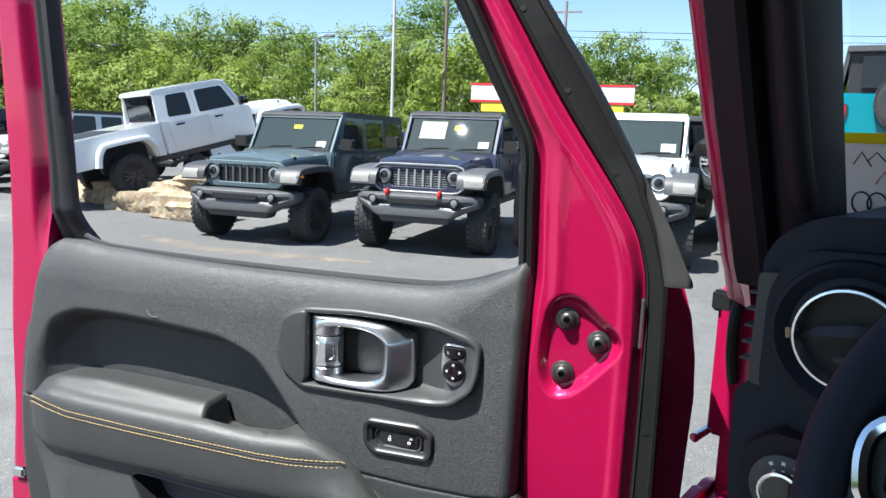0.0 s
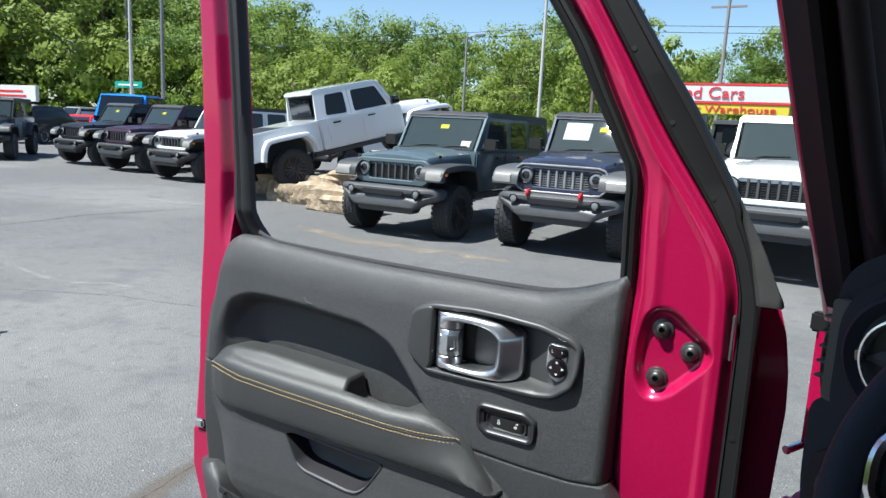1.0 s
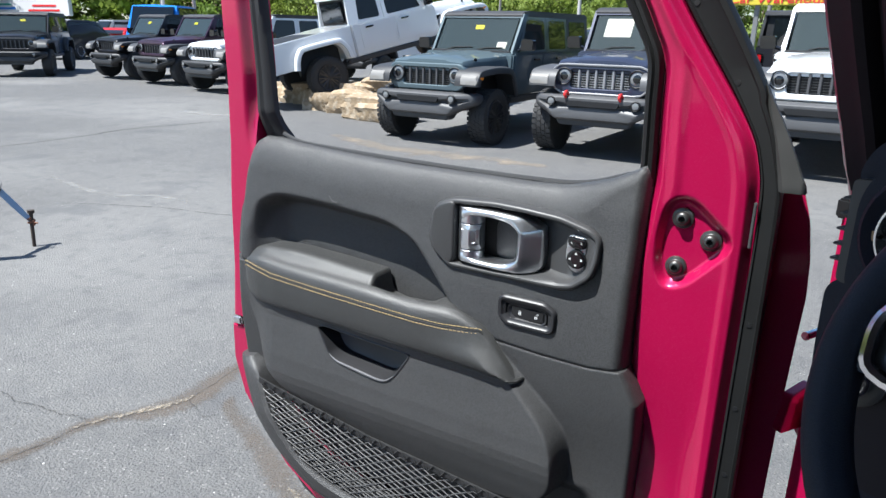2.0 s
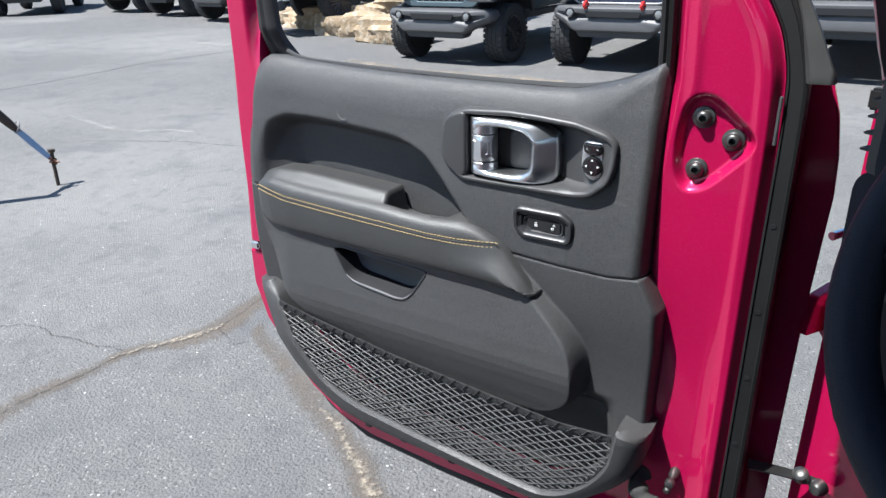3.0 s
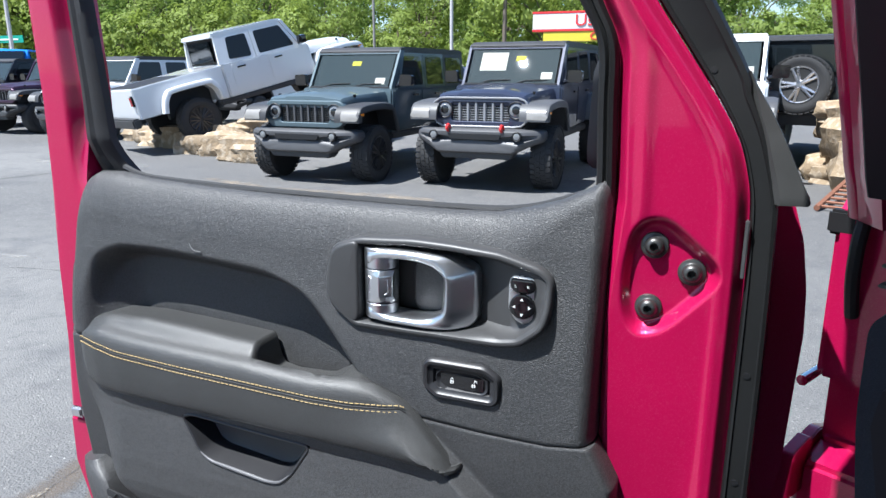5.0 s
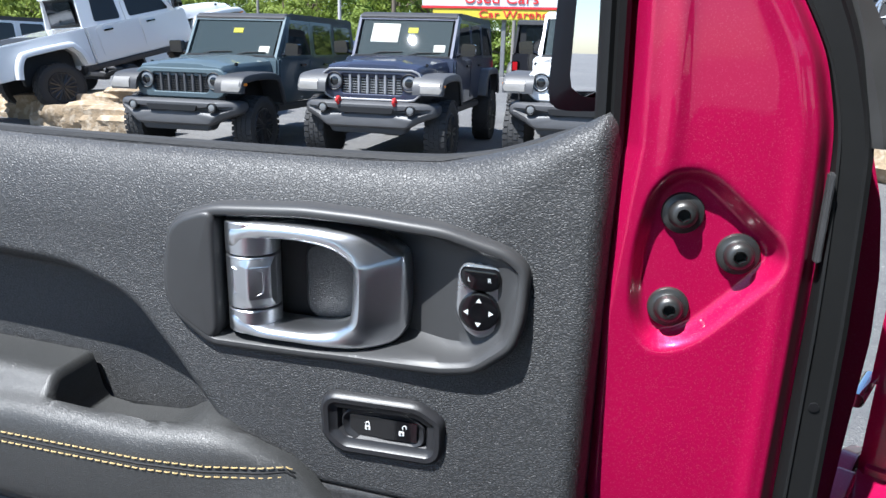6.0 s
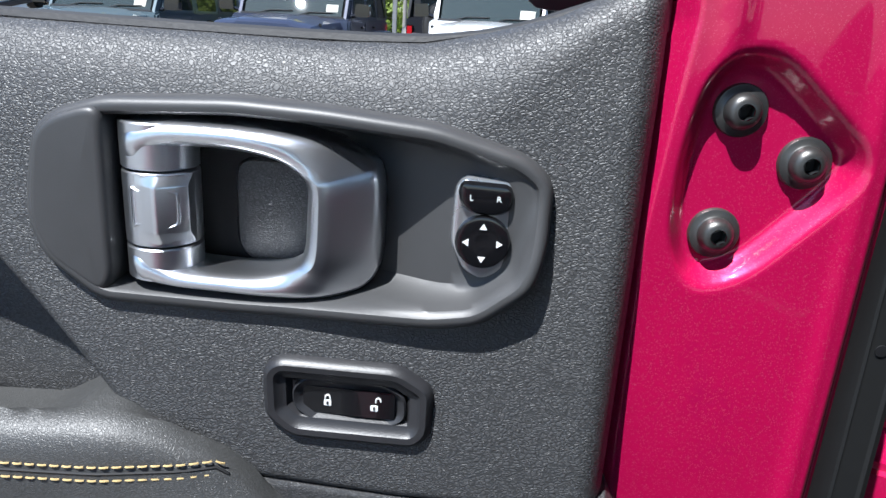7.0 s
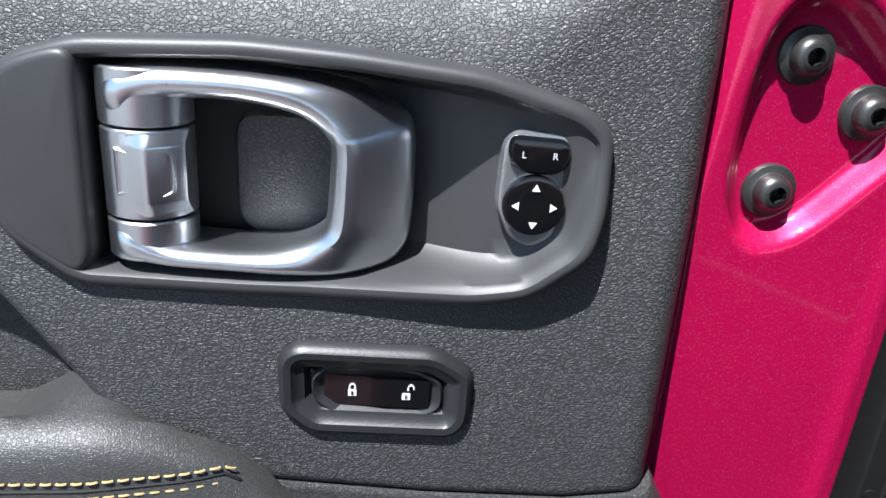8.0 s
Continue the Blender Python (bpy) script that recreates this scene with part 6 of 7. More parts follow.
    for sy in (-1, 1):
        fog_m = Matrix.Translation((0.655, sy * 0.56, 0.635)) @ Matrix.Rotation(radians(90), 4, "Z")
        bm = bmesh.new()
        turned(bm, 0, 0, [(0.062, 0.03), (0.062, -0.020), (0.055, -0.026), (0.048, -0.018)], 24)
        fog = part("fog_light", bm, DEEP, bp, at=fog_m)
        bm = bmesh.new()
        turned(bm, 0, 0, [(0.046, -0.012), (0.040, -0.022), (0.015, -0.026)], 20)
        part("fog_lens", bm, LAMP_GLASS, fog)
        if hooks:
            bm = bmesh.new()
            tube(bm, smooth_line([(0.58, sy * 0.36, 0.70), (0.62, sy * 0.36, 0.755), (0.68, sy * 0.36, 0.755), (0.70, sy * 0.36, 0.72), (0.66, sy * 0.36, 0.69)], 14), 0.020, 8)
            part("tow_hook", bm, HOOK_RED, bp, "red tow hook")
    # Cabin.
    glazing = glass_mat or GLASS
    # A solid near-black block stands for the unlit cabin behind the panes.
    bm = bmesh.new()
    prism(bm, [(-0.93, 1.245), (-1.24, 1.755), (cab + 0.05, 1.755), (cab + 0.03, 1.245)], -0.66, 0.66)
    part("cabin_interior", bm, DEEP, ob)
    bm = bmesh.new()
    prism(bm, [(-1.105, 1.775), (-1.17, 1.832), (-1.36, 1.852), (cab + 0.08, 1.852), (cab - 0.02, 1.825), (cab - 0.03, 1.755), (-1.12, 1.755)], -0.715, 0.715, bev=0.022)
    part("roof", bm, top, ob)
    for sy in (-1, 1):
        bm = bmesh.new()
        loft(bm, [[(x, sy * y, z) for x, y in ((f, 0.728), (f - 0.085, 0.745), (f - 0.085, 0.690), (f, 0.690))] for f, z in ((-0.785, 1.235), (-1.145, 1.80))])
        part("windshield_post", bm, paint, ob)
        # Window frames of the doors and the hardtop, each with its pane.
        rows = [([(-0.91, 1.235), (-1.20, 1.765), (-1.93, 1.765), (-1.93, 1.235)], [(-1.03, 1.275), (-1.245, 1.715), (-1.85, 1.715), (-1.85, 1.275)], paint)]
        if pickup:
            rows.append(([(-1.94, 1.235), (-1.94, 1.765), (cab + 0.02, 1.765), (cab - 0.04, 1.235)], [(-2.03, 1.275), (-2.03, 1.715), (-2.46, 1.715), (-2.52, 1.30)], paint))
        else:
            rows.append(([(-1.94, 1.235), (-1.94, 1.765), (-2.77, 1.765), (-2.77, 1.235)], [(-2.02, 1.275), (-2.02, 1.715), (-2.66, 1.715), (-2.70, 1.275)], paint))
            rows.append(([(-2.78, 1.235), (-2.78, 1.765), (cab, 1.765), (cab - 0.02, 1.235)], [(-2.86, 1.275), (-2.86, 1.715), (cab + 0.12, 1.715), (cab + 0.12, 1.275)], top))
        for outline_, pane_, frame_mat in rows:
            bm = bmesh.new()
            prism(bm, outline_, 0.0, 0.05)
            leaned(bm, sy, 0.775)
            wf = part("window_frame", bm, frame_mat, ob)
            bm = bmesh.new()
            prism(bm, rounded(pane_, 0.05, 4), 0.0, 0.02)
            leaned(bm, sy, 0.779)
            part("side_window", bm, glazing, wf)
        bm = bmesh.new()
        prism(bm, rounded([(sy * 0.82, 1.27), (sy * 1.02, 1.27), (sy * 1.03, 1.43), (sy * 0.84, 1.44)], 0.03), -0.97, -0.86, axis="x", bev=0.012)
        mir = part("mirror", bm, GLOSS, ob)
        bm = bmesh.new()
        tube(bm, [(-0.90, sy * 0.76, 1.27), (-0.91, sy * 0.86, 1.30)], 0.025, 8)
        part("mirror_foot", bm, GLOSS, mir)
    bm = bmesh.new()
    loft(bm, [[(f, -y, z), (f, y, z), (f - 0.02, y, z), (f - 0.02, -y, z)] for f, z, y in ((-0.815, 1.262, 0.655), (-1.135, 1.752, 0.655))])
    part("windshield", bm, CLEAR, ob)
    bm = bmesh.new()
    loft(bm, [[(f, -y, z), (f, y, z), (f - 0.05, y, z), (f - 0.05, -y, z)] for f, z, y in ((-1.110, 1.742, 0.72), (-1.143, 1.805, 0.715))])
    part("windshield_header", bm, paint, ob)
    bm = bmesh.new()
    box(bm, -0.94, -0.76, -0.70, 0.70, 1.225, 1.262, 0.012)
    part("cowl", bm, BUMPER_DARK, ob)
    for wy in (-0.42, 0.12):
        bm = bmesh.new()
        tube(bm, [(-0.795, wy, 1.268), (-0.822, wy + 0.10, 1.295), (-0.832, wy + 0.42, 1.305)], 0.008, 6)
        part("wiper", bm, DEEP, ob)
    slope = math.atan2(-0.32, 0.49)
    for ty, tz, tw, th_, kind in tags:
        bm = bmesh.new()
        u = (tz - 1.262) / 0.49
        fx = -0.815 - 0.32 * u + 0.004
        box(bm, -0.002, 0.002, -tw / 2, tw / 2, -th_ / 2, th_ / 2, 0.0, Matrix.Translation((fx, ty, tz)) @ Matrix.Rotation(slope, 4, "Y"))
        part("window_tag", bm, YELLOW if kind == "y" else PAPER, ob, "yellow tag" if kind == "y" else "white window sheet", smooth=False)
    # Tail.
    bm = bmesh.new()
    box(bm, tail - 0.16, tail, -0.80, 0.80, 0.52, 0.70, 0.03)
    part("rear_bumper", bm, BUMPER_DARK, ob)
    for sy in (-1, 1):
        bm = bmesh.new()
        box(bm, tail - 0.035, tail + 0.03, sy * 0.70 - 0.075, sy * 0.70 + 0.075, 0.90, 1.10, 0.02)
        tl = part("tail_light", bm, GLOSS, ob)
        bm = bmesh.new()
        box(bm, tail - 0.042, tail - 0.034, sy * 0.70 - 0.05, sy * 0.70 + 0.05, 0.92, 1.08, 0.008)
        part("tail_lens", bm, RED_LENS, tl)
    bm = bmesh.new()
    box(bm, (cab if pickup else tail) - 0.012, (cab if pickup else tail) + 0.004, -0.52, 0.52, 1.30, 1.70, 0.004, Matrix.Translation((0.02, 0, 0)) if not pickup else None)
    part("rear_window", bm, glazing, ob)
    if pickup:
        bm = bmesh.new()
        box(bm, tail + 0.08, cab - 0.08, -0.70, 0.70, 1.2, 1.232, 0.01)
        part("bed_cover", bm, DEEP, ob)
    elif spare:
        sp = road_wheel(ob, tail - 0.20, 0.06, 1.12, r, 0.25, RIM_SILVER if detail else rim, 5, detail)
        sp.name = "spare_wheel"
        sp.matrix_local = Matrix.Translation((tail - 0.17, -0.05, 1.12)) @ Matrix.Rotation(radians(90), 4, "Z")
    return ob


def stand(x, y, heading, z=0.0, nose_up=0.0, lean=0.0):
    return Matrix.Translation((x, y, z)) @ Matrix.Rotation(radians(heading), 4, "Z") @ Matrix.Rotation(radians(-nose_up), 4, "Y") @ Matrix.Rotation(radians(lean), 4, "X")


GREY_BLUE = flake_paint("slate_blue_paint", (0.072, 0.100, 0.115), 0.05, metal=0.12, rough=0.48, coat=0.6)
NAVY = flake_paint("dark_navy_paint", (0.027, 0.033, 0.058), 0.05, metal=0.12, rough=0.46, coat=0.6)
WHITE = material("white_car_paint", (0.68, 0.69, 0.70), 0.35, vary=0.02, scale=2, coat=1.0)
BLACK = flake_paint("black_car_paint", (0.018, 0.019, 0.024), 0.03, metal=0.2, rough=0.35)
PURPLE = flake_paint("dark_purple_paint", (0.040, 0.020, 0.040), 0.05, metal=0.3)
TEAL = flake_paint("teal_paint", (0.0, 0.19, 0.24), 0.03, metal=0.2)
VIVID_BLUE = flake_paint("vivid_blue_paint", (0.015, 0.20, 0.70), 0.03, metal=0.2)
FIRE_RED = flake_paint("bright_red_paint", (0.55, 0.015, 0.02), 0.03, metal=0.1)
YELLOW_TAG = (0.02, 1.60, 0.15, 0.075, "y")

off_roader("slate-blue off-road car with black flares, parked nose out", GREY_BLUE, stand(-4.545, 8.21, -91.5), r=0.40, lift=0.04,
           tags=(YELLOW_TAG, (0.50, 1.34, 0.16, 0.11, "w")), bumper=BUMPER, group="cars in the front row")
off_roader("dark navy off-road car with pale grille and red tow hooks", NAVY, stand(-2.05, 8.42, -91.2), r=0.42, lift=0.10, flare=BUMPER, grille_trim=GRILLE_GREY,
           hooks=True, bumper=BUMPER, tags=((-0.30, 1.56, 0.40, 0.30, "w"), (0.10, 1.60, 0.14, 0.08, "y"), (0.52, 1.36, 0.16, 0.11, "w")), group="cars in the front row")
off_roader("white off-road car with black mesh grille, parked nose out", WHITE, stand(0.52, 8.60, -94), r=0.43, lift=0.16, top=WHITE, flare=BUMPER,
           bumper=BUMPER, tags=((0.50, 1.36, 0.20, 0.14, "w"),), group="cars in the front row")
off_roader("white pickup parked nose-up on boulders", WHITE, stand(-7.64, 13.74, 63.5, 1.01, 13.3, -2.0), r=0.41, top=WHITE, flare=WHITE, pickup=True)
off_roader("black off-road car with a silver-wheeled spare on its tail", BLACK, stand(2.80, 15.0, 76), r=0.44, lift=0.20, detail=True, group="cars seen from behind")
off_roader("black off-road car parked behind the white one", BLACK, stand(0.40, 17.0, 80), r=0.44, lift=0.18, detail=True, group="cars seen from behind")
off_roader("teal off-road car with a spare wheel on its tail", TEAL, stand(4.78, 13.04, 76, 1.05), detail=True, group="cars seen from behind")
off_roader("dark off-road car parked nose out far off", BLACK, stand(-18.7, 12.8, -95), detail=False, tags=(YELLOW_TAG,), group="cars in the far row")
off_roader("dark purple off-road car parked nose out far off", PURPLE, stand(-16.0, 12.3, -95), detail=False, tags=(YELLOW_TAG,), group="cars in the far row")
off_roader("white-nosed off-road car with black roof far off", WHITE, stand(-13.1, 11.6, -95), detail=False, group="cars in the far row")
off_roader("black off-road car alone at the edge of the lot", BLACK, stand(-21.4, 11.2, -42), detail=False, tags=(YELLOW_TAG,), group="cars in the far row")
off_roader("white off-road car behind the pickup", WHITE, stand(-13.2, 17.6, -95), detail=False, group="cars in the back row")


# ---- boulders, ramp and stake ----
def boulder(x, y, z, sx, sy, sz, seed, turn=0.0):
    rng = random.Random(seed)
    bm = bmesh.new()
    bmesh.ops.create_cube(bm, size=1.0)
    bmesh.ops.subdivide_edges(bm, edges=bm.edges[:], cuts=4, use_grid_fill=True)
    off = Vector((rng.uniform(0, 90), rng.uniform(0, 90), rng.uniform(0, 90)))
    for v in bm.verts:
        p = v.co.copy()
        p = p.lerp(p.normalized() * 0.62, 0.42)
        n1 = noise.noise(p * 1.7 + off) * 0.22
        ledge = 0.05 * math.sin(p.z * 19 + off.x)
        n2 = noise.noise(p * 6 + off) * 0.07
        v.co = p * (1 + n1 + n2) + Vector((p.x, p.y, 0)) * ledge
        v.co = Vector((v.co.x * sx, v.co.y * sy, v.co.z * sz))
    ob = part("boulder", bm, ROCK)
    ob.matrix_world = Matrix.Translation((x, y, z + sz * 0.40)) @ Matrix.Rotation(turn, 4, "Z")
    return tagged(ob, "rough tan sandstone boulder", "boulder", "boulders on the lot")


rng = random.Random(12)
for i in range(11):
    u = i / 10
    x, y = -11.2 + 4.9 * u + rng.uniform(-0.15, 0.15), 11.75 - 2.35 * u + rng.uniform(-0.1, 0.15)
    boulder(x, y, -0.03, rng.uniform(0.75, 1.25), rng.uniform(0.6, 0.9), rng.uniform(0.34, 0.52), 100 + i, rng.uniform(-0.4, 0.4))
for i in range(6):
    u = i / 5
    x, y = -8.2 + 1.5 * u + rng.uniform(-0.1, 0.1), 10.75 + 1.2 * u + rng.uniform(-0.15, 0.15)
    boulder(x, y, 0.20 + 0.22 * u, rng.uniform(0.7, 1.1), rng.uniform(0.6, 0.9), rng.uniform(0.32, 0.48), 140 + i, rng.uniform(-0.5, 0.5))
for i, (x, y, z, s) in enumerate(((-7.4, 11.9, 0.0, 1.3), (-6.9, 12.7, 0.0, 1.5), (-6.9, 13.4, 0.0, 1.5), (-6.9, 13.4, 0.42, 1.3), (-7.2, 12.6, 0.42, 1.1), (-8.4, 14.1, 0.0, 1.5), (-8.4, 14.1, 0.42, 1.3), (-9.9, 11.1, -0.14, 0.9), (-8.5, 10.35, -0.16, 0.9))):
    boulder(x, y, z, s, s * 0.85, s * 0.5, 170 + i, i)
for i, (x, y, z, sx, sz) in enumerate(((2.42, 10.75, 0.0, 0.75, 0.40), (2.92, 10.9, 0.0, 0.8, 0.5), (2.48, 10.75, 0.33, 0.60, 0.36), (2.56, 10.80, 0.62, 0.72, 0.34), (2.52, 10.76, 0.84, 0.74, 0.32), (3.05, 11.0, 0.4, 0.8, 0.5), (2.38, 10.35, 0.0, 0.55, 0.28))):
    boulder(x, y, z - 0.02, sx, sx * 0.8, sz, 200 + i, i * 0.7)
for i, (x, y, z) in enumerate(((2.95, 10.1, 0.0), (4.6, 9.7, 0.0), (3.75, 13.2, 0.0), (5.4, 12.9, 0.0), (2.95, 10.1, 0.42), (4.6, 9.7, 0.42), (3.75, 13.2, 0.42), (5.4, 12.9, 0.42))):
    boulder(x, y, z - 0.02, 1.4, 1.2, 0.75, 220 + i, i * 0.9)

ramp = thing("steel_ramp", "rusty steel ladder ramp lying by the boulders", "ramp")
RAMP_A, RAMP_B = Vector((1.92, 7.95, 0.04)), Vector((2.80, 10.25, 0.36))
run = (RAMP_B - RAMP_A).normalized()
across = Vector((run.y, -run.x, 0)).normalized()
for s in (0, 1):
    bm = bmesh.new()
    tube(bm, [RAMP_A + across * 0.55 * s, RAMP_B + across * 0.55 * s], 0.035, 6)
    part("rail", bm, RUST, ramp)
for i in range(14):
    p = RAMP_A.lerp(RAMP_B, (i + 0.5) / 14)
    bm = bmesh.new()
    tube(bm, [p, p + across * 0.55], 0.018, 6)
    part("rung", bm, RUST, ramp)

stake = thing("stake", "rusty brown steel stake driven into the asphalt holding a blue strap", "stake", at=Matrix.Translation((-4.192, 1.784, 0)))
bm = bmesh.new()
tube(bm, [(0, 0, -0.05), (-0.004, 0.010, 0.15), (-0.010, 0.020, 0.255)], [0.013, 0.014, 0.015], 10)
tube(bm, [(-0.010, 0.020, 0.250), (-0.010, 0.021, 0.272)], 0.026, 10)
part("post", bm, OLD_IRON, stake)
bm = bmesh.new()
tube(bm, [(-0.006 + 0.020 * math.cos(a), 0.012 + 0.020 * math.sin(a), 0.165 + 0.004 * a) for a in np.linspace(0, 12, 26)], 0.009, 6)
tube(bm, [(-0.02, 0.0, 0.185), (0.045, 0.030, 0.180)], 0.006, 6)
part("knot", bm, RUST, stake)
strap_way = Vector((-0.085, -0.245, 0.384))
strap = [Vector((-0.005, 0.010, 0.195)) + strap_way * k for k in (0.0, 0.22, 0.46, 0.70)]
bm = bmesh.new()
loft(bm, [[p + Vector((0.004, 0.008, w)), p + Vector((-0.002, 0.002, 0)), p - Vector((0.004, 0.008, w)), p - Vector((-0.004, 0.0, 0))] for p, w in zip(strap, (0.012, 0.024, 0.027, 0.024))])
part("strap", bm, BLUE_STRAP, stake, "blue webbing strap")
bm = bmesh.new()
tube(bm, [strap[-1] - strap_way * 0.06, strap[-1] + strap_way * 0.10, strap[-1] + strap_way * 0.34, strap[-1] + strap_way * 0.60], [0.020, 0.030, 0.034, 0.030], 10)
part("ratchet", bm, OLD_IRON, stake, "dark worn ratchet buckle")
bm = bmesh.new()
tube(bm, smooth_line([strap[-1] + strap_way * 0.05 + Vector(q) for q in ((0.0, 0.0, 0.0), (0.03, 0.03, 0.03), (0.055, 0.02, 0.0), (0.03, 0.0, -0.045), (0.0, 0.0, -0.03))], 20), 0.006, 6)
part("ratchet_handle", bm, GALV, stake)
bm = bmesh.new()
tube(bm, [strap[-1] + strap_way * k for k in (0.58, 1.6, 2.6)], 0.022, 8)
part("strap", bm, BLUE_STRAP, stake)
bm = bmesh.new()
tail_end = strap[-1] + strap_way * 2.6
tube(bm, [Vector((tail_end.x, tail_end.y, -0.05)), tail_end + Vector((0, 0, 0.08))], [0.045, 0.040], 10)
part("timber_post", bm, WOODPOLE, stake, "weathered timber post")

# ---- ordinary cars far off ----
def far_car(label, paint, m, length=4.7, width=1.88, height=1.75, hatch=True):
    ob = thing("parked_car", label, "car", "cars in the back rows", at=m)
    h = width / 2
    side = [(length * 0.5, 0.45), (length * 0.5, 0.80), (length * 0.42, 0.98), (length * 0.16, 1.08), (length * 0.02, height - 0.06), (-length * 0.10, height), (-length * 0.38, height - 0.02), (-length * 0.48, 1.10), (-length * 0.5, 0.90), (-length * 0.5, 0.42)]
    bm = bmesh.new()
    loft(bm, [[(x * k, y, z if z < 1.0 else 1.0 + (z - 1.0) * kk) for x, z in side] for y, k, kk in ((-h, 0.97, 0.0), (-h * 0.985, 0.99, 0.35), (-h * 0.80, 1, 0.97), (0, 1.0, 1.0), (h * 0.80, 1, 0.97), (h * 0.985, 0.99, 0.35), (h, 0.97, 0.0))])
    part("body", bm, paint, ob)
    for s in (-1, 1):
        bm = bmesh.new()
        loft(bm, [[(x, s * (h * yy), z), (x2, s * (h * yy), z), (x2, s * (h * yy - 0.03), z), (x, s * (h * yy - 0.03), z)] for x, x2, z, yy in ((length * 0.12, -length * 0.42, 1.10, 0.985), (0.0, -length * 0.37, height - 0.12, 0.855))])
        part("side_window", bm, GLASS, ob)
        for wx in (length * 0.31, -length * 0.30):
            road_wheel(ob, wx, s * (h - 0.10), 0.36, 0.36, 0.23, RIM_SILVER, 5, False)
        bm = bmesh.new()
        box(bm, -length * 0.5 - 0.01, -length * 0.5 + 0.05, s * h * 0.72 - 0.16, s * h * 0.72 + 0.16, 0.86, 1.0, 0.02)
        part("tail_light", bm, RED_LENS, ob)
    bm = bmesh.new()
    loft(bm, [[(-length * 0.497, -w, z), (-length * 0.497 + d, -w, z), (-length * 0.497 + d, w, z), (-length * 0.497, w, z)] for w, z, d in ((h * 0.80, 1.10, 0.06),)] + [[(-length * 0.41, -w, z), (-length * 0.37, -w, z), (-length * 0.37, w, z), (-length * 0.41, w, z)] for w, z in ((h * 0.72, height - 0.10),)])
    part("rear_window", bm, GLASS, ob)
    bm = bmesh.new()
    loft(bm, [[(length * 0.165, -w, z), (length * 0.19, -w, z), (length * 0.19, w, z), (length * 0.165, w, z)] for w, z in ((h * 0.80, 1.10),)] + [[(length * 0.03, -w, z), (length * 0.05, -w, z), (length * 0.05, w, z), (length * 0.03, w, z)] for w, z in ((h * 0.72, height - 0.09),)])
    part("windshield", bm, CLEAR, ob)
    return ob


far_car("black sport utility car seen from behind", BLACK, stand(-31.3, 19.6, 110), 4.8, 1.95, 1.72)
far_car("vivid blue tall sport utility car", VIVID_BLUE, stand(-24.0, 19.1, 122), 5.4, 2.1, 2.32)
far_car("bright red low car", FIRE_RED, stand(-33.2, 23.4, 120), 4.4, 1.8, 1.38)
lot = random.Random(5)
GREY_CAR = flake_paint("silver_grey_paint", (0.30, 0.31, 0.32), 0.03, metal=0.4)
for i in range(16):
    a = i / 15
    x, y = -52 + 44 * a + lot.uniform(-0.4, 0.4), 29 + 3 * a + lot.uniform(-0.6, 0.6)
    paint, word = ((WHITE, "white"), (GREY_CAR, "silver-grey"), (BLACK, "black"), (WHITE, "white"), (NAVY, "dark navy"))[i % 5]
    far_car(f"{word} car parked in a distant row", paint, stand(x, y, lot.choice((85, -95)) + lot.uniform(-3, 3)), 4.6, 1.85, lot.choice((1.5, 1.72, 1.8)))

for i in range(7):
    paint, word = ((WHITE, "white"), (GREY_CAR, "silver-grey"), (WHITE, "white"))[i % 3]
    far_car(f"{word} car parked in a distant row", paint, stand(-50 + 2.75 * i, 26.6 + 0.4 * i + lot.uniform(-0.3, 0.3), lot.choice((85, -95)) + lot.uniform(-3, 3)), 4.6, 1.85, lot.choice((1.5, 1.72, 1.8)))

# ---- grass verge, signs and poles ----
bm = bmesh.new()
gx, gy = np.meshgrid(np.linspace(-260, 200, 30), np.linspace(47, 240, 14))
grid_mesh(bm, np.stack([gx, gy, 0.06 + 0.0 * gx], -1))
tagged(part("verge", bm, GRASS, smooth=False), "mown grass verge behind the lot", "grass", kind="structure")
bm = bmesh.new()
gx, gy = np.meshgrid(np.linspace(-260, -38, 20), np.linspace(33.5, 46.5, 6))
grid_mesh(bm, np.stack([gx, gy, 0.05 + 0.0 * gx], -1))
tagged(part("verge", bm, GRASS, smooth=False), "mown grass strip beside the lot", "grass", kind="structure")


def fitted_text(text, x0, x1, z, cap, y, mat, parent):
    ob = lettering(text, 1.0, Matrix(), mat, parent, "lettering", depth=0.02)
    xs = [v.co.x for v in ob.data.vertices]
    ys = [v.co.y for v in ob.data.vertices if v.co.x < min(xs) + 0.4]
    sx, sz = (x1 - x0) / (max(xs) - min(xs)), cap / (max(ys) - min(ys))
    mid = (max(xs) + min(xs)) / 2
    low = (max(ys) + min(ys)) / 2
    ob.data.transform(Matrix.Translation((-mid, -low, 0)))
    ob.data.transform(Matrix.Diagonal((sx, sz, 1, 1)))
    ob.matrix_local = Matrix.Translation(((x0 + x1) / 2, y, z)) @ FACING
    return ob


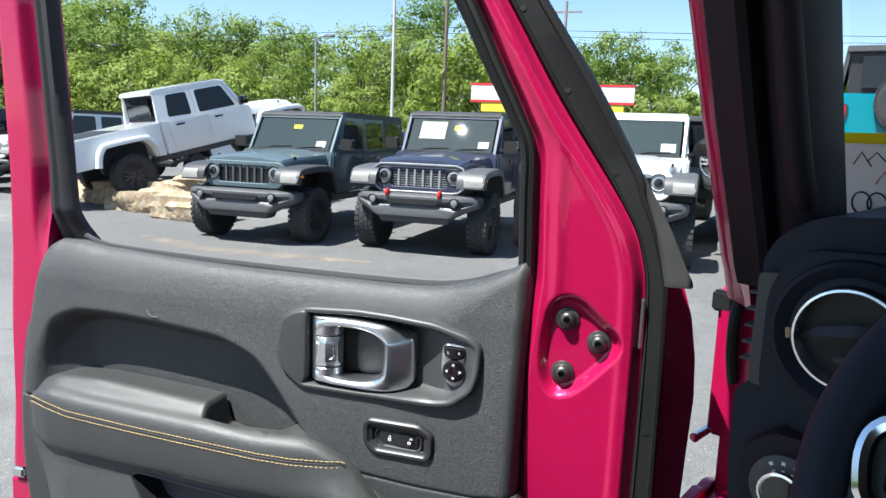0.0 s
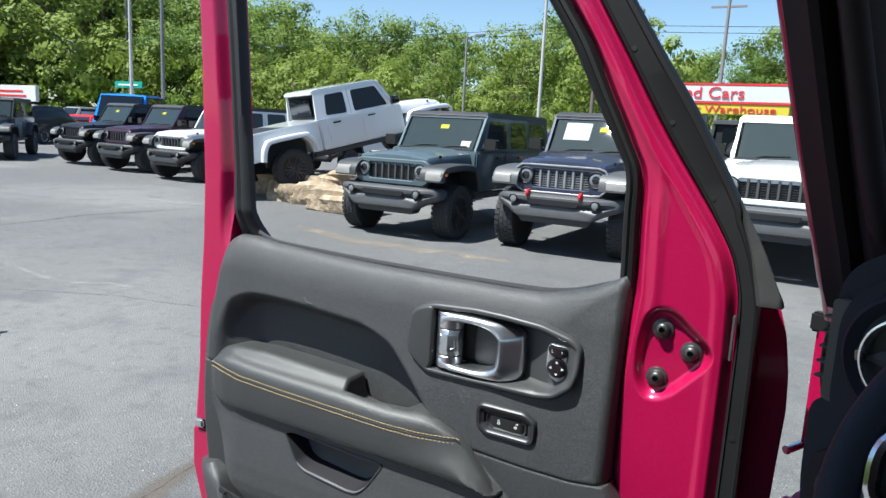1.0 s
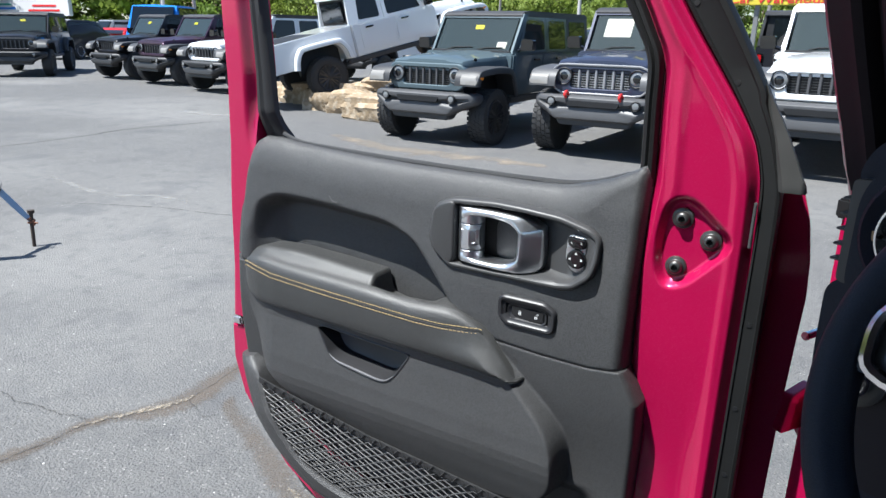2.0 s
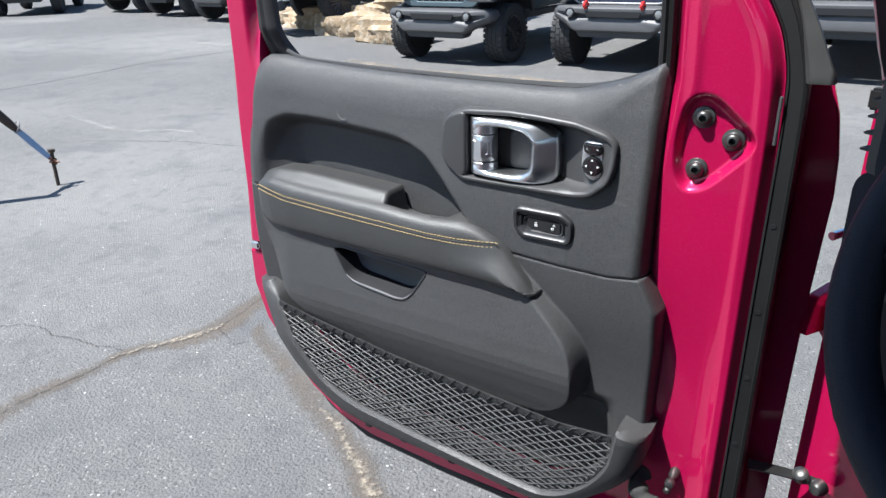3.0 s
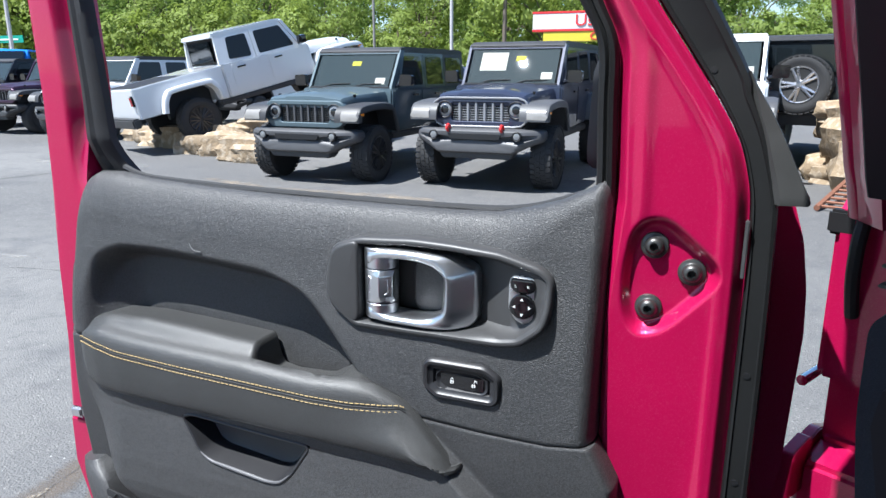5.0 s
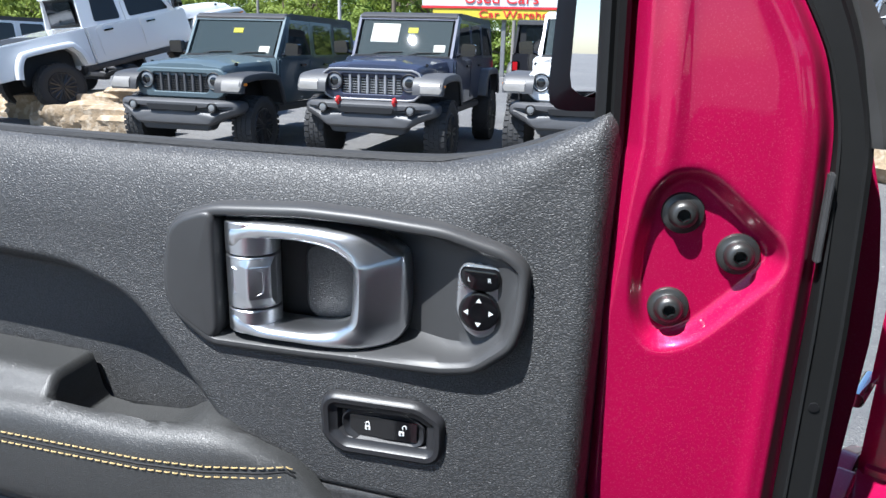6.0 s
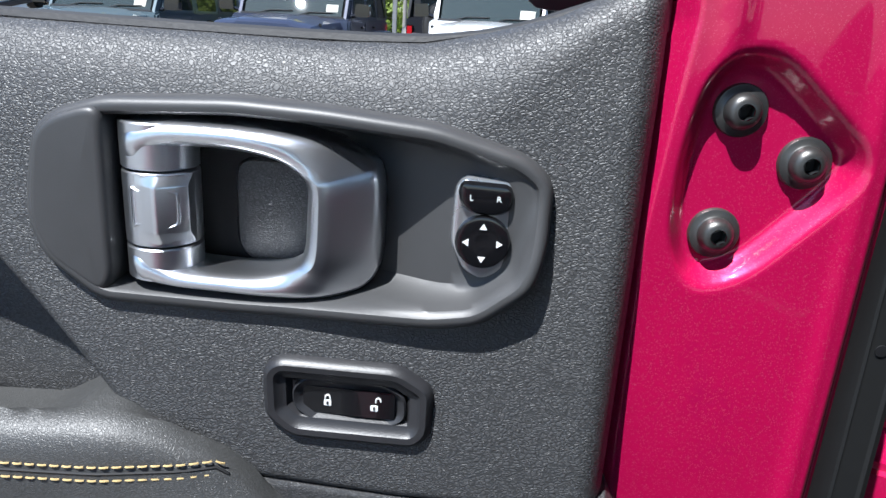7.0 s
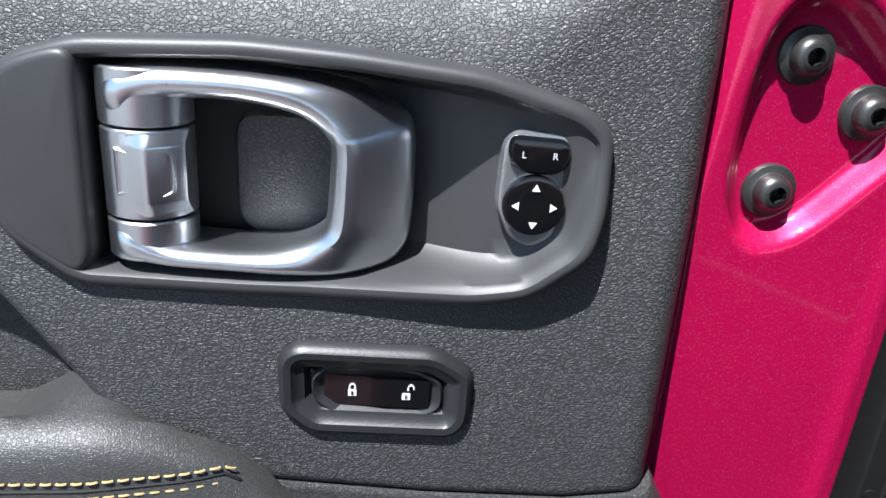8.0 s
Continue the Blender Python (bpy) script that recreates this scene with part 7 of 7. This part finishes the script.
sign = thing("sign_board", "white and yellow roadside sign board lettered in red", "sign")
bm = bmesh.new()
box(bm, -9.57, -0.22, 40.02, 40.9, 3.77, 4.62, 0.02)
part("white_panel", bm, BOARD_WHITE, sign)
for z0, z1 in ((4.625, 4.74), (3.655, 3.765)):
    bm = bmesh.new()
    box(bm, -9.59, -0.20, 40.0, 40.92, z0, z1, 0.01)
    part("red_border", bm, BOARD_RED, sign)
bm = bmesh.new()
box(bm, -8.95, -0.75, 40.05, 40.8, 3.10, 3.65, 0.02)
part("yellow_panel", bm, BOARD_YELLOW, sign)
for px in (-8.8, -4.9, -0.95):
    bm = bmesh.new()
    box(bm, px - 0.12, px + 0.12, 40.3, 40.54, -0.1, 3.10, 0.02)
    part("sign_post", bm, GALV, sign)
fitted_text("Used Cars", -7.10, -3.00, 4.24, 0.60, 39.99, BOARD_RED, sign)
fitted_text("Car Warehouse", -6.27, -1.36, 3.38, 0.40, 40.02, BOARD_RED, sign)
board = thing("billboard", "long white billboard with faded lettering bars", "billboard")
bm = bmesh.new()
box(bm, -63.5, -52.0, 32.0, 32.3, 2.05, 3.25, 0.03)
part("panel", bm, BOARD_WHITE, board)
for px in (-62, -58, -53.5):
    bm = bmesh.new()
    box(bm, px - 0.1, px + 0.1, 32.05, 32.25, -0.1, 1.95, 0.01)
    part("post", bm, GALV, board)
for x0, x1, z, mat_ in ((-62.6, -59.2, 2.60, VIVID_BLUE), (-61.8, -59.8, 2.90, BOARD_GREEN), (-56.8, -53.6, 2.80, BOARD_RED), (-57.4, -53.2, 2.45, BOARD_RED)):
    bm = bmesh.new()
    box(bm, x0, x1, 31.97, 31.995, z - 0.07, z + 0.07)
    part("lettering_bar", bm, mat_, board, smooth=False)
street = thing("street_sign", "teal street name sign on a pole", "sign")
bm = bmesh.new()
box(bm, -42.9, -40.1, 32.0, 32.06, 3.25, 3.70, 0.02)
part("plate", bm, BOARD_GREEN, street)
bm = bmesh.new()
tube(bm, [(-41.5, 32.1, -0.1), (-41.5, 32.1, 4.0)], 0.06, 8)
part("pole", bm, GALV, street)
bm = bmesh.new()
box(bm, -42.5, -40.5, 31.975, 31.995, 3.42, 3.51)
part("lettering_bar", bm, WHITE_INK, street, smooth=False)


def pole(x, y, h, r, mat, label, lamp=0):
    ob = thing("lamp_post" if lamp else "utility_pole", label, "lamp post" if lamp else "pole", "poles round the lot", at=Matrix.Translation((x, y, 0)))
    bm = bmesh.new()
    tube(bm, [(0, 0, -0.2), (0, 0, h)], [r, r * 0.72], 10)
    part("shaft", bm, mat, ob)
    for i in range(lamp):
        s = 1 if i == 0 else -1
        bm = bmesh.new()
        tube(bm, [(0, 0, h - 0.1), (s * 0.5, 0, h + 0.05), (s * 0.9, 0, h + 0.08)], 0.05, 6)
        box(bm, min(s * 0.7, s * 1.4), max(s * 0.7, s * 1.4), -0.18, 0.18, h, h + 0.16, 0.04)
        part("lamp_head", bm, GALV, ob)
    if not lamp:
        bm = bmesh.new()
        box(bm, -1.0, 1.0, -0.05, 0.05, h - 0.7, h - 0.58, 0.01)
        part("crossarm", bm, mat, ob)
    return ob


PALEPOLE = material("pale_painted_pole", (0.42, 0.41, 0.405), 0.6, vary=0.12, scale=2)
GREYPOLE = material("grey_weathered_pole", (0.20, 0.19, 0.18), 0.8, vary=0.2, scale=2)
pole(-58.3, 45, 13.9, 0.16, GALV, "tall grey lamp post with twin heads", 2)
pole(-65.0, 45, 7.7, 0.10, GALV, "short grey lamp post with twin heads", 2)
pole(-40.3, 45, 7.5, 0.10, GALV, "short grey lamp post with twin heads", 2)
pole(-22.2, 45, 8.1, 0.11, GREYPOLE, "weathered grey lamp post", 1)
pole(-16.4, 45, 15.0, 0.13, PALEPOLE, "tall pale grey flag pole", 1)
pole(-13.3, 47, 11.5, 0.16, WOODPOLE, "brown wooden utility pole")
pole(-4.9, 45, 10.2, 0.13, GREYPOLE, "grey weathered utility pole")
pole(-34.5, 29.0, 13.0, 0.12, GALV, "pale steel lamp post at the lot edge", 1)
pole(-38.6, 30.0, 13.0, 0.12, PALEPOLE, "pale steel lamp post at the lot edge", 1)
bm = bmesh.new()
for z, sag in ((8.6, 0.5), (9.0, 0.5)):
    for (xa, ya), (xb, yb) in zip(((-62, 47), (-13.3, 47)), ((-13.3, 47), (60, 52))):
        tube(bm, [(xa + (xb - xa) * u, ya + (yb - ya) * u, z - sag * 4 * u * (1 - u)) for u in np.linspace(0, 1, 16)], 0.02, 4)
tagged(part("overhead_wire", bm, DEEP), "thin black overhead wires between poles", "wire")
shop = thing("brick_building", "low brown brick building among the trees", "building")
bm = bmesh.new()
box(bm, -78, -60, 58, 66, -0.1, 3.4, 0.05)
part("wall", bm, BRICK_FAR, shop)
bm = bmesh.new()
prism(bm, [(57.4, 3.4), (66.6, 3.4), (62, 5.4)], -78.6, -59.4, axis="x")
part("roof", bm, BRICK_FAR, shop)
for i in range(4):
    bm = bmesh.new()
    box(bm, -76 + i * 4.2, -74 + i * 4.2, 57.9, 58.06, 1.0, 2.6, 0.02)
    part("window", bm, GLASS, shop)


# ---- trees ----
def leaf_cloud(centres, facing, count, spread, size, rng):
    """Loose leaves, each a small bent diamond, scattered round clump centres."""
    n = len(centres) * count
    c = np.repeat(np.array(centres), count, 0)
    d = rng.normal(size=(n, 3))
    d /= np.linalg.norm(d, axis=1)[:, None]
    p = c + d * (rng.uniform(0.25, 1.0, (n, 1)) ** 0.6) * np.repeat(np.array(spread), count)[:, None] * (1, 1, 0.75)
    # Leaves turn their faces outwards and up, so that each bough rounds off in the light.
    w = 0.45 * d + 0.8 * np.repeat(np.array(facing), count, 0) + (0, 0, 0.30) + 0.30 * rng.normal(size=(n, 3))
    w /= np.linalg.norm(w, axis=1)[:, None]
    u = np.cross(w, rng.normal(size=(n, 3)))
    u /= np.maximum(np.linalg.norm(u, axis=1), 1e-6)[:, None]
    v = np.cross(w, u)
    s = rng.uniform(0.6, 1.3, (n, 1)) * size
    verts = np.stack([p - u * s, p + v * s * 0.55, p + u * s, p - v * s * 0.55], 1).reshape(-1, 3)
    faces = np.arange(n * 4).reshape(-1, 4)
    return verts, faces


def tree(height, width, seed, leaf, clumps=95, low=0.10, size=0.15, count=58):
    rng = np.random.default_rng(seed)
    ob = thing("tree", "leafy green deciduous tree at the edge of the lot", "tree", "trees behind the lot")
    bm = bmesh.new()
    trunk = smooth_line([(0, 0, -0.3), (0.1, 0.05, height * 0.25), (-0.1, 0.1, height * 0.5), (0.05, 0, height * 0.85)], 14)
    tube(bm, trunk, [height * 0.022 * (1 - 0.8 * i / 13) + 0.02 for i in range(14)], 8)
    centres, spread, facing = [], [], []
    lobes = [(rng.uniform(-0.5, 0.5) * width, rng.uniform(-0.5, 0.5) * width, rng.uniform(low + 0.12, 0.9) * height, rng.uniform(0.17, 0.30) * width) for _ in range(14)]
    lobes.append((0, 0, height * 0.86, width * 0.26))
    for lx, ly, lz, lr in lobes:
        tube(bm, [trunk[5] if lz > height * 0.45 else trunk[3], Vector((lx * 0.5, ly * 0.5, lz * 0.8)), Vector((lx, ly, lz))], [height * 0.010, height * 0.006, 0.02], 6)
        for _ in range(max(3, int(clumps / 9))):
            d = rng.normal(size=3)
            d /= np.linalg.norm(d)
            k = rng.uniform(0.55, 1.0)
            centres.append((lx + d[0] * lr * k, ly + d[1] * lr * k, max(lz + d[2] * lr * 0.85 * k, height * low * 0.6)))
            facing.append(tuple(d))
            spread.append(rng.uniform(0.07, 0.15) * width)
    part("trunk", bm, BARK, ob)
    verts, faces = leaf_cloud(centres, facing, count, spread, size, rng)
    me = bpy.data.meshes.new("crown")
    me.from_pydata(verts.tolist(), [], faces.tolist())
    me.materials.append(leaf)
    crown = new("crown", me)
    crown.parent = ob
    return ob


KINDS = [tree(11.5, 8.5, 21, LEAF[0]), tree(10.5, 8.0, 22, LEAF[1]), tree(13.0, 8.0, 23, LEAF[2]), tree(12.0, 9.5, 24, LEAF[0]), tree(9.0, 7.5, 25, LEAF[1]), tree(4.2, 4.6, 26, LEAF[3], clumps=60, low=0.05, size=0.10, count=84), tree(3.2, 4.2, 27, LEAF[1], clumps=60, low=0.05, size=0.10, count=84)]
wood = random.Random(31)
used = set()


def plant(kind, x, y, k=1.0, squash=1.0):
    src = KINDS[kind]
    m = Matrix.Translation((x, y, 0)) @ Matrix.Rotation(wood.uniform(0, 6.28), 4, "Z") @ Matrix.Diagonal((k, k, k * squash, 1))
    if kind not in used:
        used.add(kind)
        src.matrix_world = m
        return src
    out = copy_thing(src, m)
    return out


def ring(radius, a0, a1, step, kinds, k0, k1, jitter):
    a = a0
    while a < a1:
        r = radius + wood.uniform(-jitter, jitter)
        plant(wood.choice(kinds), 0.8 + r * math.sin(radians(a)), -0.8 + r * math.cos(radians(a)), wood.uniform(k0, k1) * (0.76 if a > -11 and radius > 56 else 1.0), wood.uniform(0.9, 1.1))
        a += step * wood.uniform(0.75, 1.25)


ring(84, -90, -46, 4.2, (0, 2, 3), 1.05, 1.40, 5)
ring(70, -48, 44, 5.6, (0, 1, 2, 3), 0.70, 1.10, 6)
ring(86, -90, -44, 4.6, (0, 2, 3), 0.80, 1.32, 6)
ring(86, -44, 46, 5.2, (0, 2, 3), 0.70, 1.12, 6)
ring(60, -44, 40, 7.0, (1, 4, 0), 0.66, 1.0, 4)
ring(54, -44, 42, 4.2, (5, 6), 0.9, 1.4, 3)
ring(75, -90, -40, 2.6, (5, 6), 1.2, 2.1, 3)
